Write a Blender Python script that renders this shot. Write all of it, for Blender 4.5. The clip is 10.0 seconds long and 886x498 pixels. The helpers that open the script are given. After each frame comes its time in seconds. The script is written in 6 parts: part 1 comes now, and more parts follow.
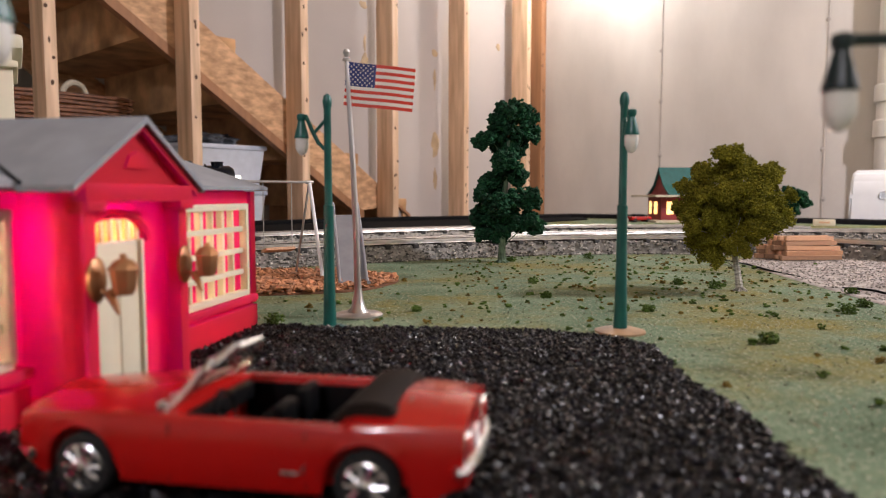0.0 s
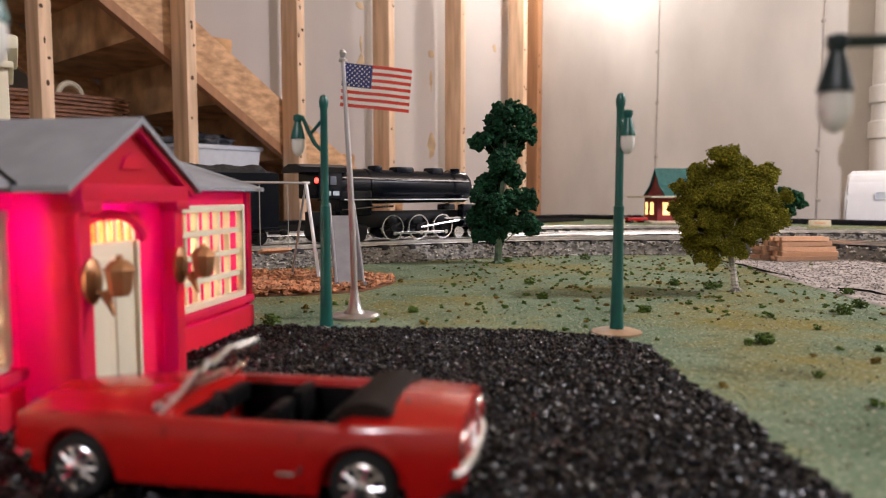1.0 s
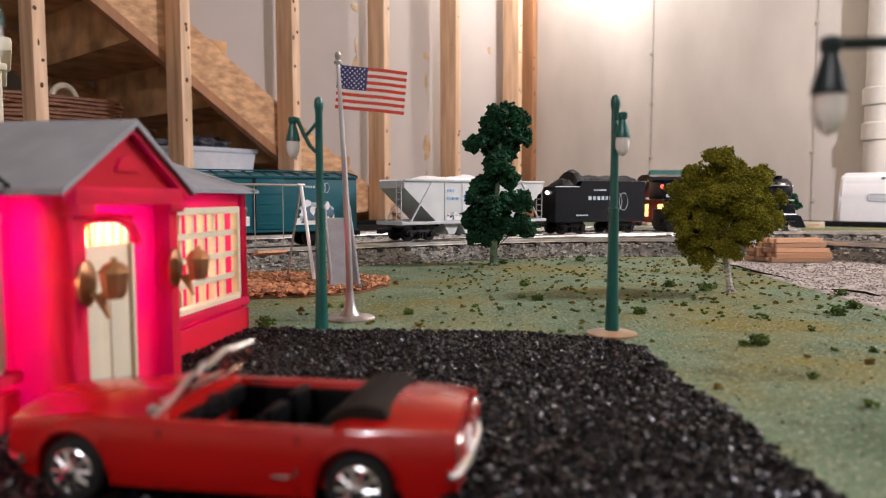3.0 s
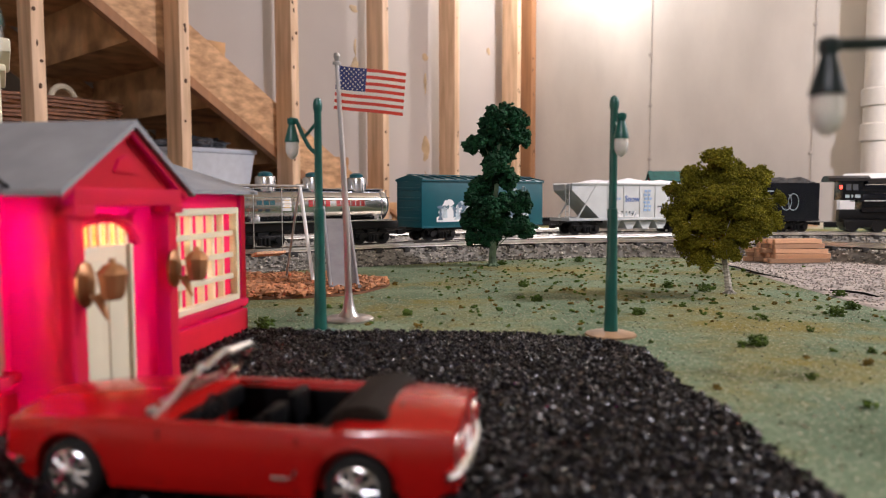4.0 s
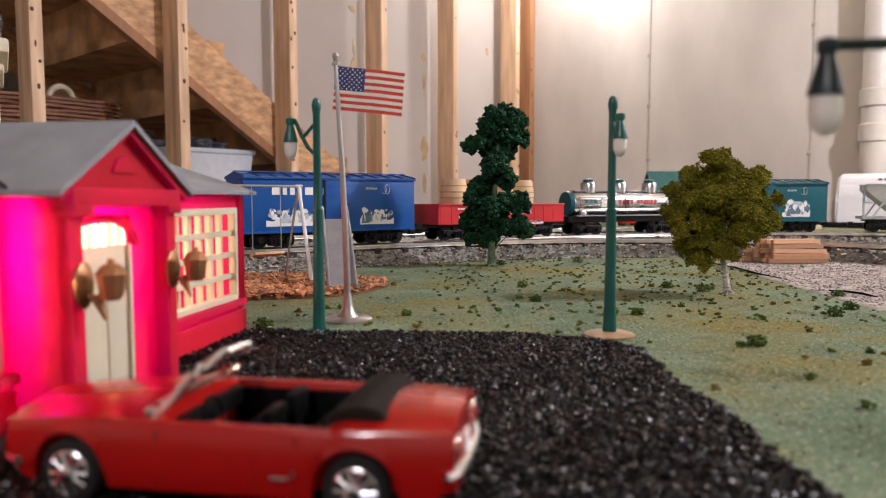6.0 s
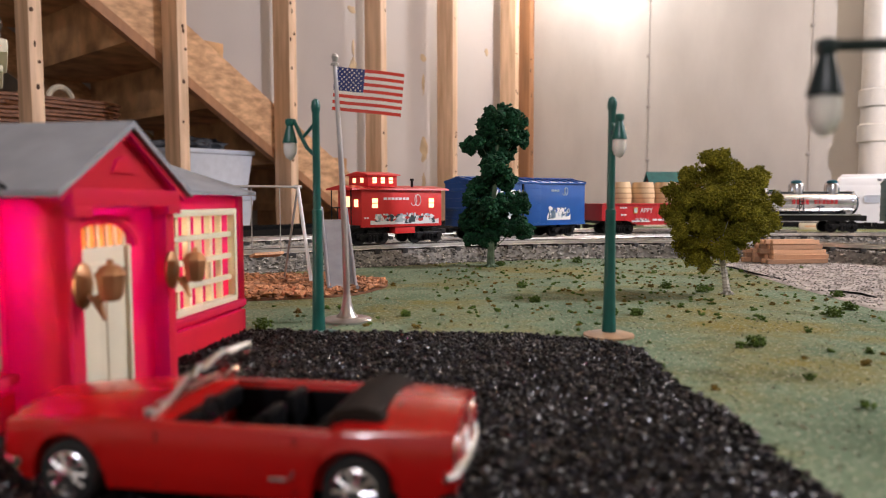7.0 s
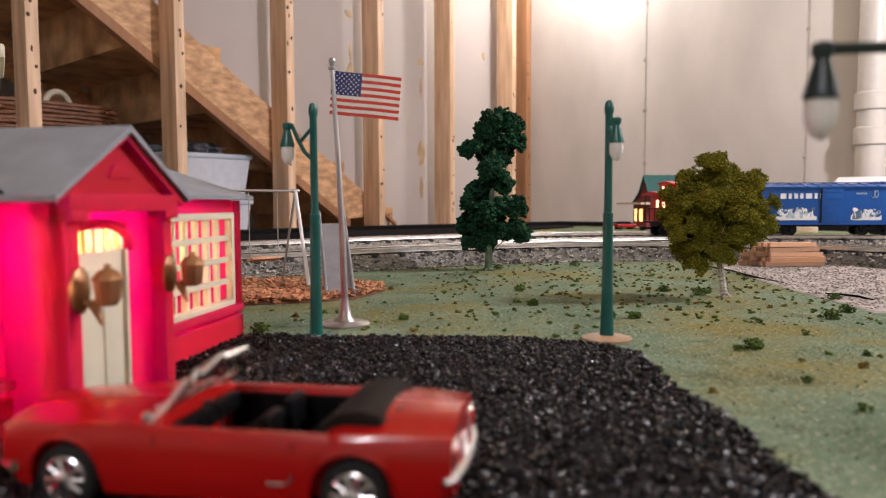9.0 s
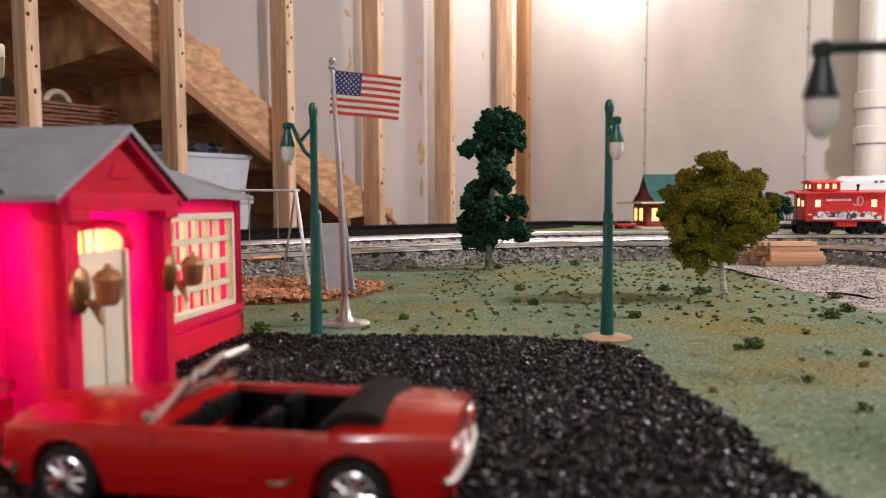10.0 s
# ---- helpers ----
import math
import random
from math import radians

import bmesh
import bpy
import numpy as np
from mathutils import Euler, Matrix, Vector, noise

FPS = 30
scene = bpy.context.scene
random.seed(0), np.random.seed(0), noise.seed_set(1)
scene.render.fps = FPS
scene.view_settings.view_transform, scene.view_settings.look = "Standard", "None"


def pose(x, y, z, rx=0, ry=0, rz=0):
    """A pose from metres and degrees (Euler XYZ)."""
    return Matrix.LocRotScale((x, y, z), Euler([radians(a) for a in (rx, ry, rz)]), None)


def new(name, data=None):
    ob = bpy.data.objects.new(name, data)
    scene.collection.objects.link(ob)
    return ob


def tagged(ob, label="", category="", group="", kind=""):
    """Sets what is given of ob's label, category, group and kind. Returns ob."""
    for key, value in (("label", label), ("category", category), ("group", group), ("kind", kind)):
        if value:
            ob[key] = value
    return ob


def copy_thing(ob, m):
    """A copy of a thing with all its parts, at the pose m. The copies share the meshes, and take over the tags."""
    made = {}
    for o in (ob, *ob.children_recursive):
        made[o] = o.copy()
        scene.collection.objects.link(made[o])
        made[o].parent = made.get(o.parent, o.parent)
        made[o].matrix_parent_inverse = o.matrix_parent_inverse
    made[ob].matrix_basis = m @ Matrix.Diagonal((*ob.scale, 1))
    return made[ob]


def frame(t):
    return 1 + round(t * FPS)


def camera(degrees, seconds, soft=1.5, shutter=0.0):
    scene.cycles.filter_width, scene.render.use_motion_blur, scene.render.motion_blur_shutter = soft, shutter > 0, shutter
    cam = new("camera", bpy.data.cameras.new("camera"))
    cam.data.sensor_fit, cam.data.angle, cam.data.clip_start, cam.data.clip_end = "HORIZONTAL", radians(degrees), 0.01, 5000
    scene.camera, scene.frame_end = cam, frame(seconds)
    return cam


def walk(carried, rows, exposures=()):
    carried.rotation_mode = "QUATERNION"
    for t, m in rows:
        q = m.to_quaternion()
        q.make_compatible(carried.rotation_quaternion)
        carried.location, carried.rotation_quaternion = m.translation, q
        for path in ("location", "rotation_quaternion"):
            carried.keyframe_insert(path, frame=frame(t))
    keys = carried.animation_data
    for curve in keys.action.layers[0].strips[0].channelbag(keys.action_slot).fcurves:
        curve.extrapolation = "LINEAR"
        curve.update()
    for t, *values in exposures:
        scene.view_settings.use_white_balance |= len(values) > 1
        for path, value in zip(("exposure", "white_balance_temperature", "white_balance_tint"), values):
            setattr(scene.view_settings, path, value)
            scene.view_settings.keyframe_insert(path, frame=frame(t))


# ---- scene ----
# ---------- camera: held low over the layout, drifting slightly to its right and up ----------
cam = camera(64.0, 10.0, soft=1.0)
CAM_Z = 0.088
# seconds, tilt up, turn to the right and roll since the start, in degrees
DRIFT = [(0, 0, 0, 0), (0.5, 0.025, 0.145, 0.005), (1, 0.066, 0.28, 0.0), (1.5, 0.102, 0.42, 0.01), (2, 0.134, 0.56, 0.035), (2.5, 0.180, 0.62, 0.06), (4, 0.298, 0.745, 0.075),
         (4.5, 0.309, 0.790, 0.088), (5, 0.311, 0.805, 0.089), (5.5, 0.316, 0.825, 0.088), (7, 0.366, 0.892, 0.09), (7.5, 0.430, 0.940, 0.13), (8, 0.522, 1.005, 0.175), (8.5, 0.598, 1.048, 0.195),
         (9, 0.664, 1.080, 0.230), (9.5, 0.688, 1.090, 0.255), (10, 0.624, 1.066, 0.275)]
walk(cam, [(t, pose(0, 0, CAM_Z, 85.6 + up, 0, -turn) @ pose(0, 0, 0, 0, 0, -roll)) for t, up, turn, roll in DRIFT])
cam.data.dof.use_dof = True
cam.data.dof.focus_distance = 0.75
cam.data.dof.aperture_fstop = 10.5

# ---------- light: a basement with bare bulbs under the joists, and an added fill ---
scene.view_settings.exposure = -0.06
world = bpy.data.worlds.new("world")
scene.world = world
world.use_nodes = True
world.node_tree.nodes["Background"].inputs[0].default_value = (1.0, 0.92, 0.86, 1)
world.node_tree.nodes["Background"].inputs[1].default_value = 0.006


def bulb_light(name, at, watts, size, colour=(1.0, 0.985, 1.13)):
    lamp = bpy.data.lights.new(name, "POINT")
    lamp.energy, lamp.shadow_soft_size, lamp.color = watts, size, colour
    ob = new(name, lamp)
    ob.matrix_basis = pose(*at)
    return ob


bulb_light("bulb_light_table", (1.75, 0.72, 1.20), 126, 0.05)
bulb_light("bulb_light_wall", (0.62, 3.03, 1.22), 19, 0.05, (1.0, 0.97, 1.0))
# Added fill from behind, standing in for other room bulbs, none seen.
bulb_light("bulb_light_back", (-0.5, -1.3, 1.25), 48, 0.06)

# ---------- kit ----------


def mat(name, base, rough=0.5, metal=0.0, var=0.15, scale=40.0, bump=0.0, bscale=300.0, spec=0.5, base2=None, emit=None, power=0.0,
        trans=0.0, coat=0.0, stretch=(1, 1, 1), island=0.0, thin=0.0, thin_col=None, objrand=0.0):
    m = bpy.data.materials.new(name)
    m.use_nodes = True
    nt = m.node_tree
    b = nt.nodes["Principled BSDF"]
    b.inputs["Roughness"].default_value = rough
    b.inputs["Metallic"].default_value = metal
    b.inputs["Specular IOR Level"].default_value = spec
    b.inputs["Transmission Weight"].default_value = trans
    b.inputs["Coat Weight"].default_value = coat
    b.inputs["Coat Roughness"].default_value = 0.08
    tc = nt.nodes.new("ShaderNodeTexCoord")
    mp = nt.nodes.new("ShaderNodeMapping")
    mp.inputs["Scale"].default_value = stretch
    nt.links.new(tc.outputs["Object"], mp.inputs["Vector"])
    no = nt.nodes.new("ShaderNodeTexNoise")
    no.inputs["Scale"].default_value = scale
    no.inputs["Detail"].default_value = 6
    nt.links.new(mp.outputs["Vector"], no.inputs["Vector"])
    ramp = nt.nodes.new("ShaderNodeValToRGB")
    lo = [c * (1 - var) for c in base]
    hi = [min(1, c * (1 + var)) for c in (base2 or base)]
    ramp.color_ramp.elements[0].position, ramp.color_ramp.elements[1].position = 0.32, 0.68
    ramp.color_ramp.elements[0].color, ramp.color_ramp.elements[1].color = (*lo, 1), (*hi, 1)
    nt.links.new(no.outputs["Fac"], ramp.inputs["Fac"])
    colour = ramp.outputs["Color"]
    if island:
        geo = nt.nodes.new("ShaderNodeNewGeometry")
        mr = nt.nodes.new("ShaderNodeMapRange")
        mr.inputs["To Min"].default_value, mr.inputs["To Max"].default_value = 1 - island, 1 + island
        nt.links.new(geo.outputs["Random Per Island"], mr.inputs["Value"])
        mul = nt.nodes.new("ShaderNodeVectorMath")
        mul.operation = "SCALE"
        nt.links.new(colour, mul.inputs[0])
        nt.links.new(mr.outputs["Result"], mul.inputs["Scale"])
        colour = mul.outputs["Vector"]
    if objrand:
        info = nt.nodes.new("ShaderNodeObjectInfo")
        mr = nt.nodes.new("ShaderNodeMapRange")
        mr.inputs["To Min"].default_value, mr.inputs["To Max"].default_value = 1 - objrand, 1 + objrand
        nt.links.new(info.outputs["Random"], mr.inputs["Value"])
        mul = nt.nodes.new("ShaderNodeVectorMath")
        mul.operation = "SCALE"
        nt.links.new(colour, mul.inputs[0])
        nt.links.new(mr.outputs["Result"], mul.inputs["Scale"])
        colour = mul.outputs["Vector"]
    nt.links.new(colour, b.inputs["Base Color"])
    if bump:
        n2 = nt.nodes.new("ShaderNodeTexNoise")
        n2.inputs["Scale"].default_value = bscale
        n2.inputs["Detail"].default_value = 5
        nt.links.new(mp.outputs["Vector"], n2.inputs["Vector"])
        bp = nt.nodes.new("ShaderNodeBump")
        bp.inputs["Strength"].default_value = bump
        bp.inputs["Distance"].default_value = 0.3 / bscale
        nt.links.new(n2.outputs["Fac"], bp.inputs["Height"])
        nt.links.new(bp.outputs["Normal"], b.inputs["Normal"])
    if emit:
        b.inputs["Emission Color"].default_value = (*emit, 1)
        b.inputs["Emission Strength"].default_value = power
    if thin:
        tr = nt.nodes.new("ShaderNodeBsdfTranslucent")
        if thin_col:
            tr.inputs["Color"].default_value = (*thin_col, 1)
        else:
            nt.links.new(colour, tr.inputs["Color"])
        mx = nt.nodes.new("ShaderNodeMixShader")
        mx.inputs[0].default_value = thin
        nt.links.new(b.outputs["BSDF"], mx.inputs[1])
        nt.links.new(tr.outputs["BSDF"], mx.inputs[2])
        nt.links.new(mx.outputs[0], nt.nodes["Material Output"].inputs["Surface"])
    return m


def clear(name, tint=(1, 1, 1), rough=0.02, gloss=0.12):
    """Thin clear plastic: mostly see-through, with a gloss."""
    m = bpy.data.materials.new(name)
    m.use_nodes = True
    nt = m.node_tree
    nt.nodes.remove(nt.nodes["Principled BSDF"])
    tp, gl, mx, fr = (nt.nodes.new("ShaderNode" + k) for k in ("BsdfTransparent", "BsdfGlossy", "MixShader", "Fresnel"))
    tp.inputs[0].default_value = (*tint, 1)
    gl.inputs["Roughness"].default_value = rough
    fr.inputs["IOR"].default_value = 1.3 + gloss
    nt.links.new(fr.outputs[0], mx.inputs[0])
    nt.links.new(tp.outputs[0], mx.inputs[1])
    nt.links.new(gl.outputs[0], mx.inputs[2])
    nt.links.new(mx.outputs[0], nt.nodes["Material Output"].inputs["Surface"])
    return m


def part(name, bm, material, parent=None, label="", m=None, smooth=0.6):
    me = bpy.data.meshes.new(name)
    bmesh.ops.recalc_face_normals(bm, faces=bm.faces)
    if smooth:
        for f in bm.faces:
            f.smooth = True
        for e in bm.edges:
            if len(e.link_faces) == 2 and e.calc_face_angle(0) > smooth:
                e.smooth = False
    bm.to_mesh(me)
    bm.free()
    for x in (material if isinstance(material, (list, tuple)) else (material,)):
        me.materials.append(x)
    ob = new(name, me)
    ob.parent = parent
    if m is not None:
        ob.matrix_basis = m
    return tagged(ob, label)


def thing(name, label, category, m=None, group="", kind=""):
    ob = new(name)
    ob.empty_display_size = 0.02
    if m is not None:
        ob.matrix_basis = m
    return tagged(ob, label, category, group, kind)


def B():
    return bmesh.new()


def box(bm, c, s, bev=0.0, m=None):
    mm = Matrix.Translation(c) @ Matrix.Diagonal((*s, 1))
    if m is not None:
        mm = m @ mm
    vs = bmesh.ops.create_cube(bm, size=1, matrix=mm)["verts"]
    if bev:
        es = list({e for v in vs for e in v.link_edges})
        bmesh.ops.bevel(bm, geom=es, offset=bev, segments=2, affect="EDGES", profile=0.6)
    return bm


def rod(bm, a, b, r, r2=None, n=12):
    a, b = Vector(a), Vector(b)
    d = b - a
    m = Matrix.Translation((a + b) / 2) @ d.to_track_quat("Z", "Y").to_matrix().to_4x4()
    bmesh.ops.create_cone(bm, cap_ends=True, segments=n, radius1=r, radius2=r if r2 is None else r2, depth=d.length, matrix=m)
    return bm


def lathe(bm, prof, n=20, m=None, cap=True):
    """Turn a profile of (radius, height) about z."""
    m = m or Matrix()
    rings = [[bm.verts.new(m @ Vector((r * math.cos(2 * math.pi * i / n), r * math.sin(2 * math.pi * i / n), z))) for i in range(n)]
             for r, z in prof]
    for p, q in zip(rings, rings[1:]):
        for i in range(n):
            bm.faces.new((p[i], p[(i + 1) % n], q[(i + 1) % n], q[i]))
    if cap:
        bm.faces.new(rings[0][::-1])
        bm.faces.new(rings[-1])
    return bm


def prism(bm, pts, y0, y1, m=None):
    """A polygon in x and z, drawn out from y0 to y1."""
    m = m or Matrix()
    p = [bm.verts.new(m @ Vector((x, y0, z))) for x, z in pts]
    q = [bm.verts.new(m @ Vector((x, y1, z))) for x, z in pts]
    n = len(pts)
    bm.faces.new(p)
    bm.faces.new(q[::-1])
    for i in range(n):
        bm.faces.new((p[i], q[i], q[(i + 1) % n], p[(i + 1) % n]))
    return bm


def tube(bm, pts, r, n=8):
    """A round bar along points."""
    pts = [Vector(p) for p in pts]
    rings = []
    for i, p in enumerate(pts):
        d = (pts[min(i + 1, len(pts) - 1)] - pts[max(i - 1, 0)]).normalized()
        q = d.to_track_quat("Z", "Y")
        rr = r[i] if isinstance(r, (list, tuple)) else r
        rings.append([bm.verts.new(p + q @ Vector((rr * math.cos(2 * math.pi * k / n), rr * math.sin(2 * math.pi * k / n), 0))) for k in range(n)])
    for p, q in zip(rings, rings[1:]):
        k0 = min(range(n), key=lambda k: (q[k].co - p[0].co).length)
        for i in range(n):
            bm.faces.new((p[i], p[(i + 1) % n], q[(i + 1 + k0) % n], q[(i + k0) % n]))
    bm.faces.new(rings[0][::-1])
    bm.faces.new(rings[-1])
    return bm


def chips(name, places, size, material, seed, parent=None, flat=0.7, jag=0.35):
    """Loose grains in one mesh: uneven eight-sided pebbles at the places given."""
    rnd = np.random.default_rng(seed)
    P = np.array(places, float)
    n = len(P)
    octa = np.array([(1, 0, 0), (-1, 0, 0), (0, 1, 0), (0, -1, 0), (0, 0, 1), (0, 0, -1)], float)
    tri = np.array([(0, 2, 4), (2, 1, 4), (1, 3, 4), (3, 0, 4), (2, 0, 5), (1, 2, 5), (3, 1, 5), (0, 3, 5)])
    s = size * rnd.uniform(0.55, 1.3, (n, 1, 1))
    v = octa[None] * s * (1 + rnd.uniform(-jag, jag, (n, 6, 3)))
    q = rnd.normal(size=(n, 4))
    q /= np.linalg.norm(q, axis=1, keepdims=True)
    w, x, y, z = q.T
    R = np.stack([1 - 2 * (y * y + z * z), 2 * (x * y - w * z), 2 * (x * z + w * y), 2 * (x * y + w * z), 1 - 2 * (x * x + z * z), 2 * (y * z - w * x),
                  2 * (x * z - w * y), 2 * (y * z + w * x), 1 - 2 * (x * x + y * y)], -1).reshape(n, 3, 3)
    v = np.einsum("nij,nkj->nki", R, v)
    v[:, :, 2] *= flat
    v += P[:, None]
    me = bpy.data.meshes.new(name)
    f = (tri[None] + 6 * np.arange(n)[:, None, None]).reshape(-1, 3)
    me.from_pydata(v.reshape(-1, 3).tolist(), [], f.tolist())
    me.materials.append(material)
    ob = new(name, me)
    ob.parent = parent
    return ob

# ---------- materials ----------


def ground_paint():
    """Layout ground: blue-green paint, ochre and dark scatter in patches, fine flock."""
    m = bpy.data.materials.new("layout_grass")
    m.use_nodes = True
    nt = m.node_tree
    b = nt.nodes["Principled BSDF"]
    b.inputs["Roughness"].default_value = 0.95
    b.inputs["Specular IOR Level"].default_value = 0.12
    tc = nt.nodes.new("ShaderNodeTexCoord")

    def noise_fac(scale, detail, lo, hi, rough=0.6):
        n = nt.nodes.new("ShaderNodeTexNoise")
        n.inputs["Scale"].default_value, n.inputs["Detail"].default_value, n.inputs["Roughness"].default_value = scale, detail, rough
        nt.links.new(tc.outputs["Object"], n.inputs["Vector"])
        r = nt.nodes.new("ShaderNodeMapRange")
        r.inputs["From Min"].default_value, r.inputs["From Max"].default_value = lo, hi
        nt.links.new(n.outputs["Fac"], r.inputs["Value"])
        return r.outputs["Result"]

    def mixed(a, c, fac):
        x = nt.nodes.new("ShaderNodeMix")
        x.data_type = "RGBA"
        nt.links.new(fac, x.inputs["Factor"])
        for s, v in ((6, a), (7, c)):
            if isinstance(v, tuple):
                x.inputs[s].default_value = (*v, 1)
            else:
                nt.links.new(v, x.inputs[s])
        return x.outputs[2]
    col = mixed((0.100, 0.155, 0.094), (0.178, 0.238, 0.148), noise_fac(14, 6, 0.36, 0.64))
    col = mixed(col, (0.190, 0.165, 0.045), noise_fac(6.5, 7, 0.47, 0.61, 0.7))
    col = mixed(col, (0.060, 0.074, 0.034), noise_fac(9.0, 8, 0.54, 0.68, 0.75))
    col = mixed(col, (0.40, 0.40, 0.30), noise_fac(420, 2, 0.56, 0.68))
    col = mixed(col, (0.05, 0.065, 0.03), noise_fac(300, 3, 0.56, 0.68))
    nt.links.new(col, b.inputs["Base Color"])
    n2 = nt.nodes.new("ShaderNodeTexNoise")
    n2.inputs["Scale"].default_value, n2.inputs["Detail"].default_value = 380, 6
    nt.links.new(tc.outputs["Object"], n2.inputs["Vector"])
    bp = nt.nodes.new("ShaderNodeBump")
    bp.inputs["Strength"].default_value, bp.inputs["Distance"].default_value = 0.6, 0.0009
    nt.links.new(n2.outputs["Fac"], bp.inputs["Height"])
    nt.links.new(bp.outputs["Normal"], b.inputs["Normal"])
    return m


M_GRASS = ground_paint()
M_TUFT = mat("tuft", (0.075, 0.120, 0.026), 0.95, var=0.4, scale=60, spec=0.1, island=0.4)


def coal_grain():
    """Crushed coal: mostly black grains, some brown, grey and bluish, whose paler tones put glints into the colour."""
    m = bpy.data.materials.new("coal")
    m.use_nodes = True
    nt = m.node_tree
    b = nt.nodes["Principled BSDF"]
    b.inputs["Roughness"].default_value = 0.31
    b.inputs["Specular IOR Level"].default_value = 0.22
    geo = nt.nodes.new("ShaderNodeNewGeometry")
    ramp = nt.nodes.new("ShaderNodeValToRGB")
    e = ramp.color_ramp.elements
    e[0].position, e[0].color = 0.0, (0.0014, 0.0014, 0.0017, 1)
    e[1].position, e[1].color = 1.0, (0.055, 0.050, 0.048, 1)
    for p, c in ((0.45, (0.0022, 0.0022, 0.0027)), (0.68, (0.009, 0.0078, 0.0092)), (0.82, (0.016, 0.017, 0.028)), (0.92, (0.036, 0.025, 0.021))):
        e.new(p).color = (*c, 1)
    nt.links.new(geo.outputs["Random Per Island"], ramp.inputs["Fac"])
    nt.links.new(ramp.outputs["Color"], b.inputs["Base Color"])
    return m


M_COAL = coal_grain()
M_COALBED = mat("coal_bed", (0.004, 0.004, 0.0045), 0.9, var=0.4, scale=300, bump=0.8, bscale=700)
M_MULCH = mat("mulch", (0.42, 0.19, 0.09), 0.8, var=0.3, scale=120, island=0.45)
M_BALLAST = mat("ballast", (0.25, 0.235, 0.205), 0.9, var=0.35, scale=150, island=0.8)
M_GRAVEL = mat("gravel", (0.33, 0.295, 0.265), 0.95, var=0.35, scale=60, bump=0.6, bscale=600, island=0.4)
M_RAIL = mat("rail_steel", (0.80, 0.79, 0.77), 0.30, 1.0, var=0.12, scale=80)
M_CRAIL = mat("centre_rail", (0.12, 0.11, 0.1), 0.4, 0.8, var=0.2)
M_TIE = mat("tie", (0.022, 0.02, 0.018), 0.7, var=0.3, scale=100)
M_PINE = mat("pine", (0.64, 0.405, 0.235), 0.6, var=0.16, scale=7, bump=0.15, bscale=60, stretch=(6, 6, 0.5), base2=(0.74, 0.52, 0.34))
M_PINEDARK = mat("pine_dark", (0.36, 0.17, 0.075), 0.65, var=0.2, scale=7, stretch=(6, 6, 0.5))
M_KNOT = mat("knot", (0.10, 0.045, 0.02), 0.7)
M_OSB = mat("strand_board", (0.52, 0.29, 0.14), 0.7, var=0.2, scale=48, bump=0.3, bscale=60, base2=(0.64, 0.39, 0.21), stretch=(0.6, 1, 1.4))
M_TREAD = mat("stair_wood", (0.46, 0.25, 0.11), 0.7, var=0.3, scale=9, base2=(0.62, 0.36, 0.17))
M_DRYWALL = mat("drywall_paper", (0.49, 0.44, 0.400), 0.9, var=0.05, scale=2.5)
M_GLUE = mat("glue", (0.46, 0.33, 0.19), 0.7, var=0.25, scale=20)
M_CONCRETE = mat("painted_concrete", (0.54, 0.490, 0.430), 0.85, var=0.10, scale=2.6, bump=0.2, bscale=30, base2=(0.63, 0.58, 0.515), stretch=(1, 1, 0.45))
M_CONCRETE_DARK = mat("concrete_joint", (0.44, 0.39, 0.34), 0.9)
M_FLOOR = mat("concrete_floor", (0.25, 0.23, 0.21), 0.8, var=0.2, scale=3)
M_CEIL = mat("joists", (0.45, 0.33, 0.2), 0.8, var=0.2, scale=3)
M_BLACK = mat("black_cloth", (0.006, 0.006, 0.0065), 0.95, var=0.3, scale=80, spec=0.06)
M_PVC = mat("white_pipe", (0.60, 0.56, 0.50), 0.35, var=0.03)
M_GREEN = mat("lamp_green", (0.004, 0.085, 0.07), 0.35, var=0.15, scale=90)
M_DKGREEN = mat("lamp_dark", (0.006, 0.018, 0.02), 0.4, var=0.2, scale=90)
M_FROST = mat("frosted_globe", (0.85, 0.84, 0.8), 0.25, var=0.03, thin=0.3)
M_CHROME = mat("chrome", (0.88, 0.88, 0.89), 0.24, 1.0, var=0.08, scale=60)
M_SILVER = mat("silver_plastic", (0.55, 0.54, 0.55), 0.3, 0.85, var=0.08, scale=60)
M_WHITE = mat("white_plastic", (0.78, 0.78, 0.77), 0.4, var=0.04)
M_RED_PAINT = mat("car_red", (0.38, 0.006, 0.005), 0.22, var=0.08, scale=30, coat=0.35)
M_CARBLACK = mat("car_black", (0.004, 0.004, 0.0045), 0.4, var=0.3, spec=0.08)
M_TYRE = mat("tyre", (0.005, 0.005, 0.005), 0.75, var=0.2, bump=0.2, bscale=1500)
M_HOUSE = mat("house_red", (0.72, 0.040, 0.062), 0.5, var=0.06, scale=40, thin=0.52, thin_col=(1.0, 0.04, 0.62), spec=0.12)
M_CREAM = mat("cream_plastic", (0.72, 0.68, 0.52), 0.5, var=0.05, thin=0.15)
M_ROOF = mat("roof_grey", (0.24, 0.25, 0.27), 0.75, var=0.12, scale=60, bump=0.25, bscale=700)
M_BRONZE = mat("bronze", (0.40, 0.20, 0.09), 0.38, 0.6, var=0.2, scale=60)
M_BARK = mat("bark_green", (0.10, 0.15, 0.09), 0.9, var=0.4, scale=120)
M_BIRCH = mat("birch_bark", (0.17, 0.15, 0.12), 0.8, var=0.3, scale=150, stretch=(1, 1, 3), base2=(0.50, 0.48, 0.42))
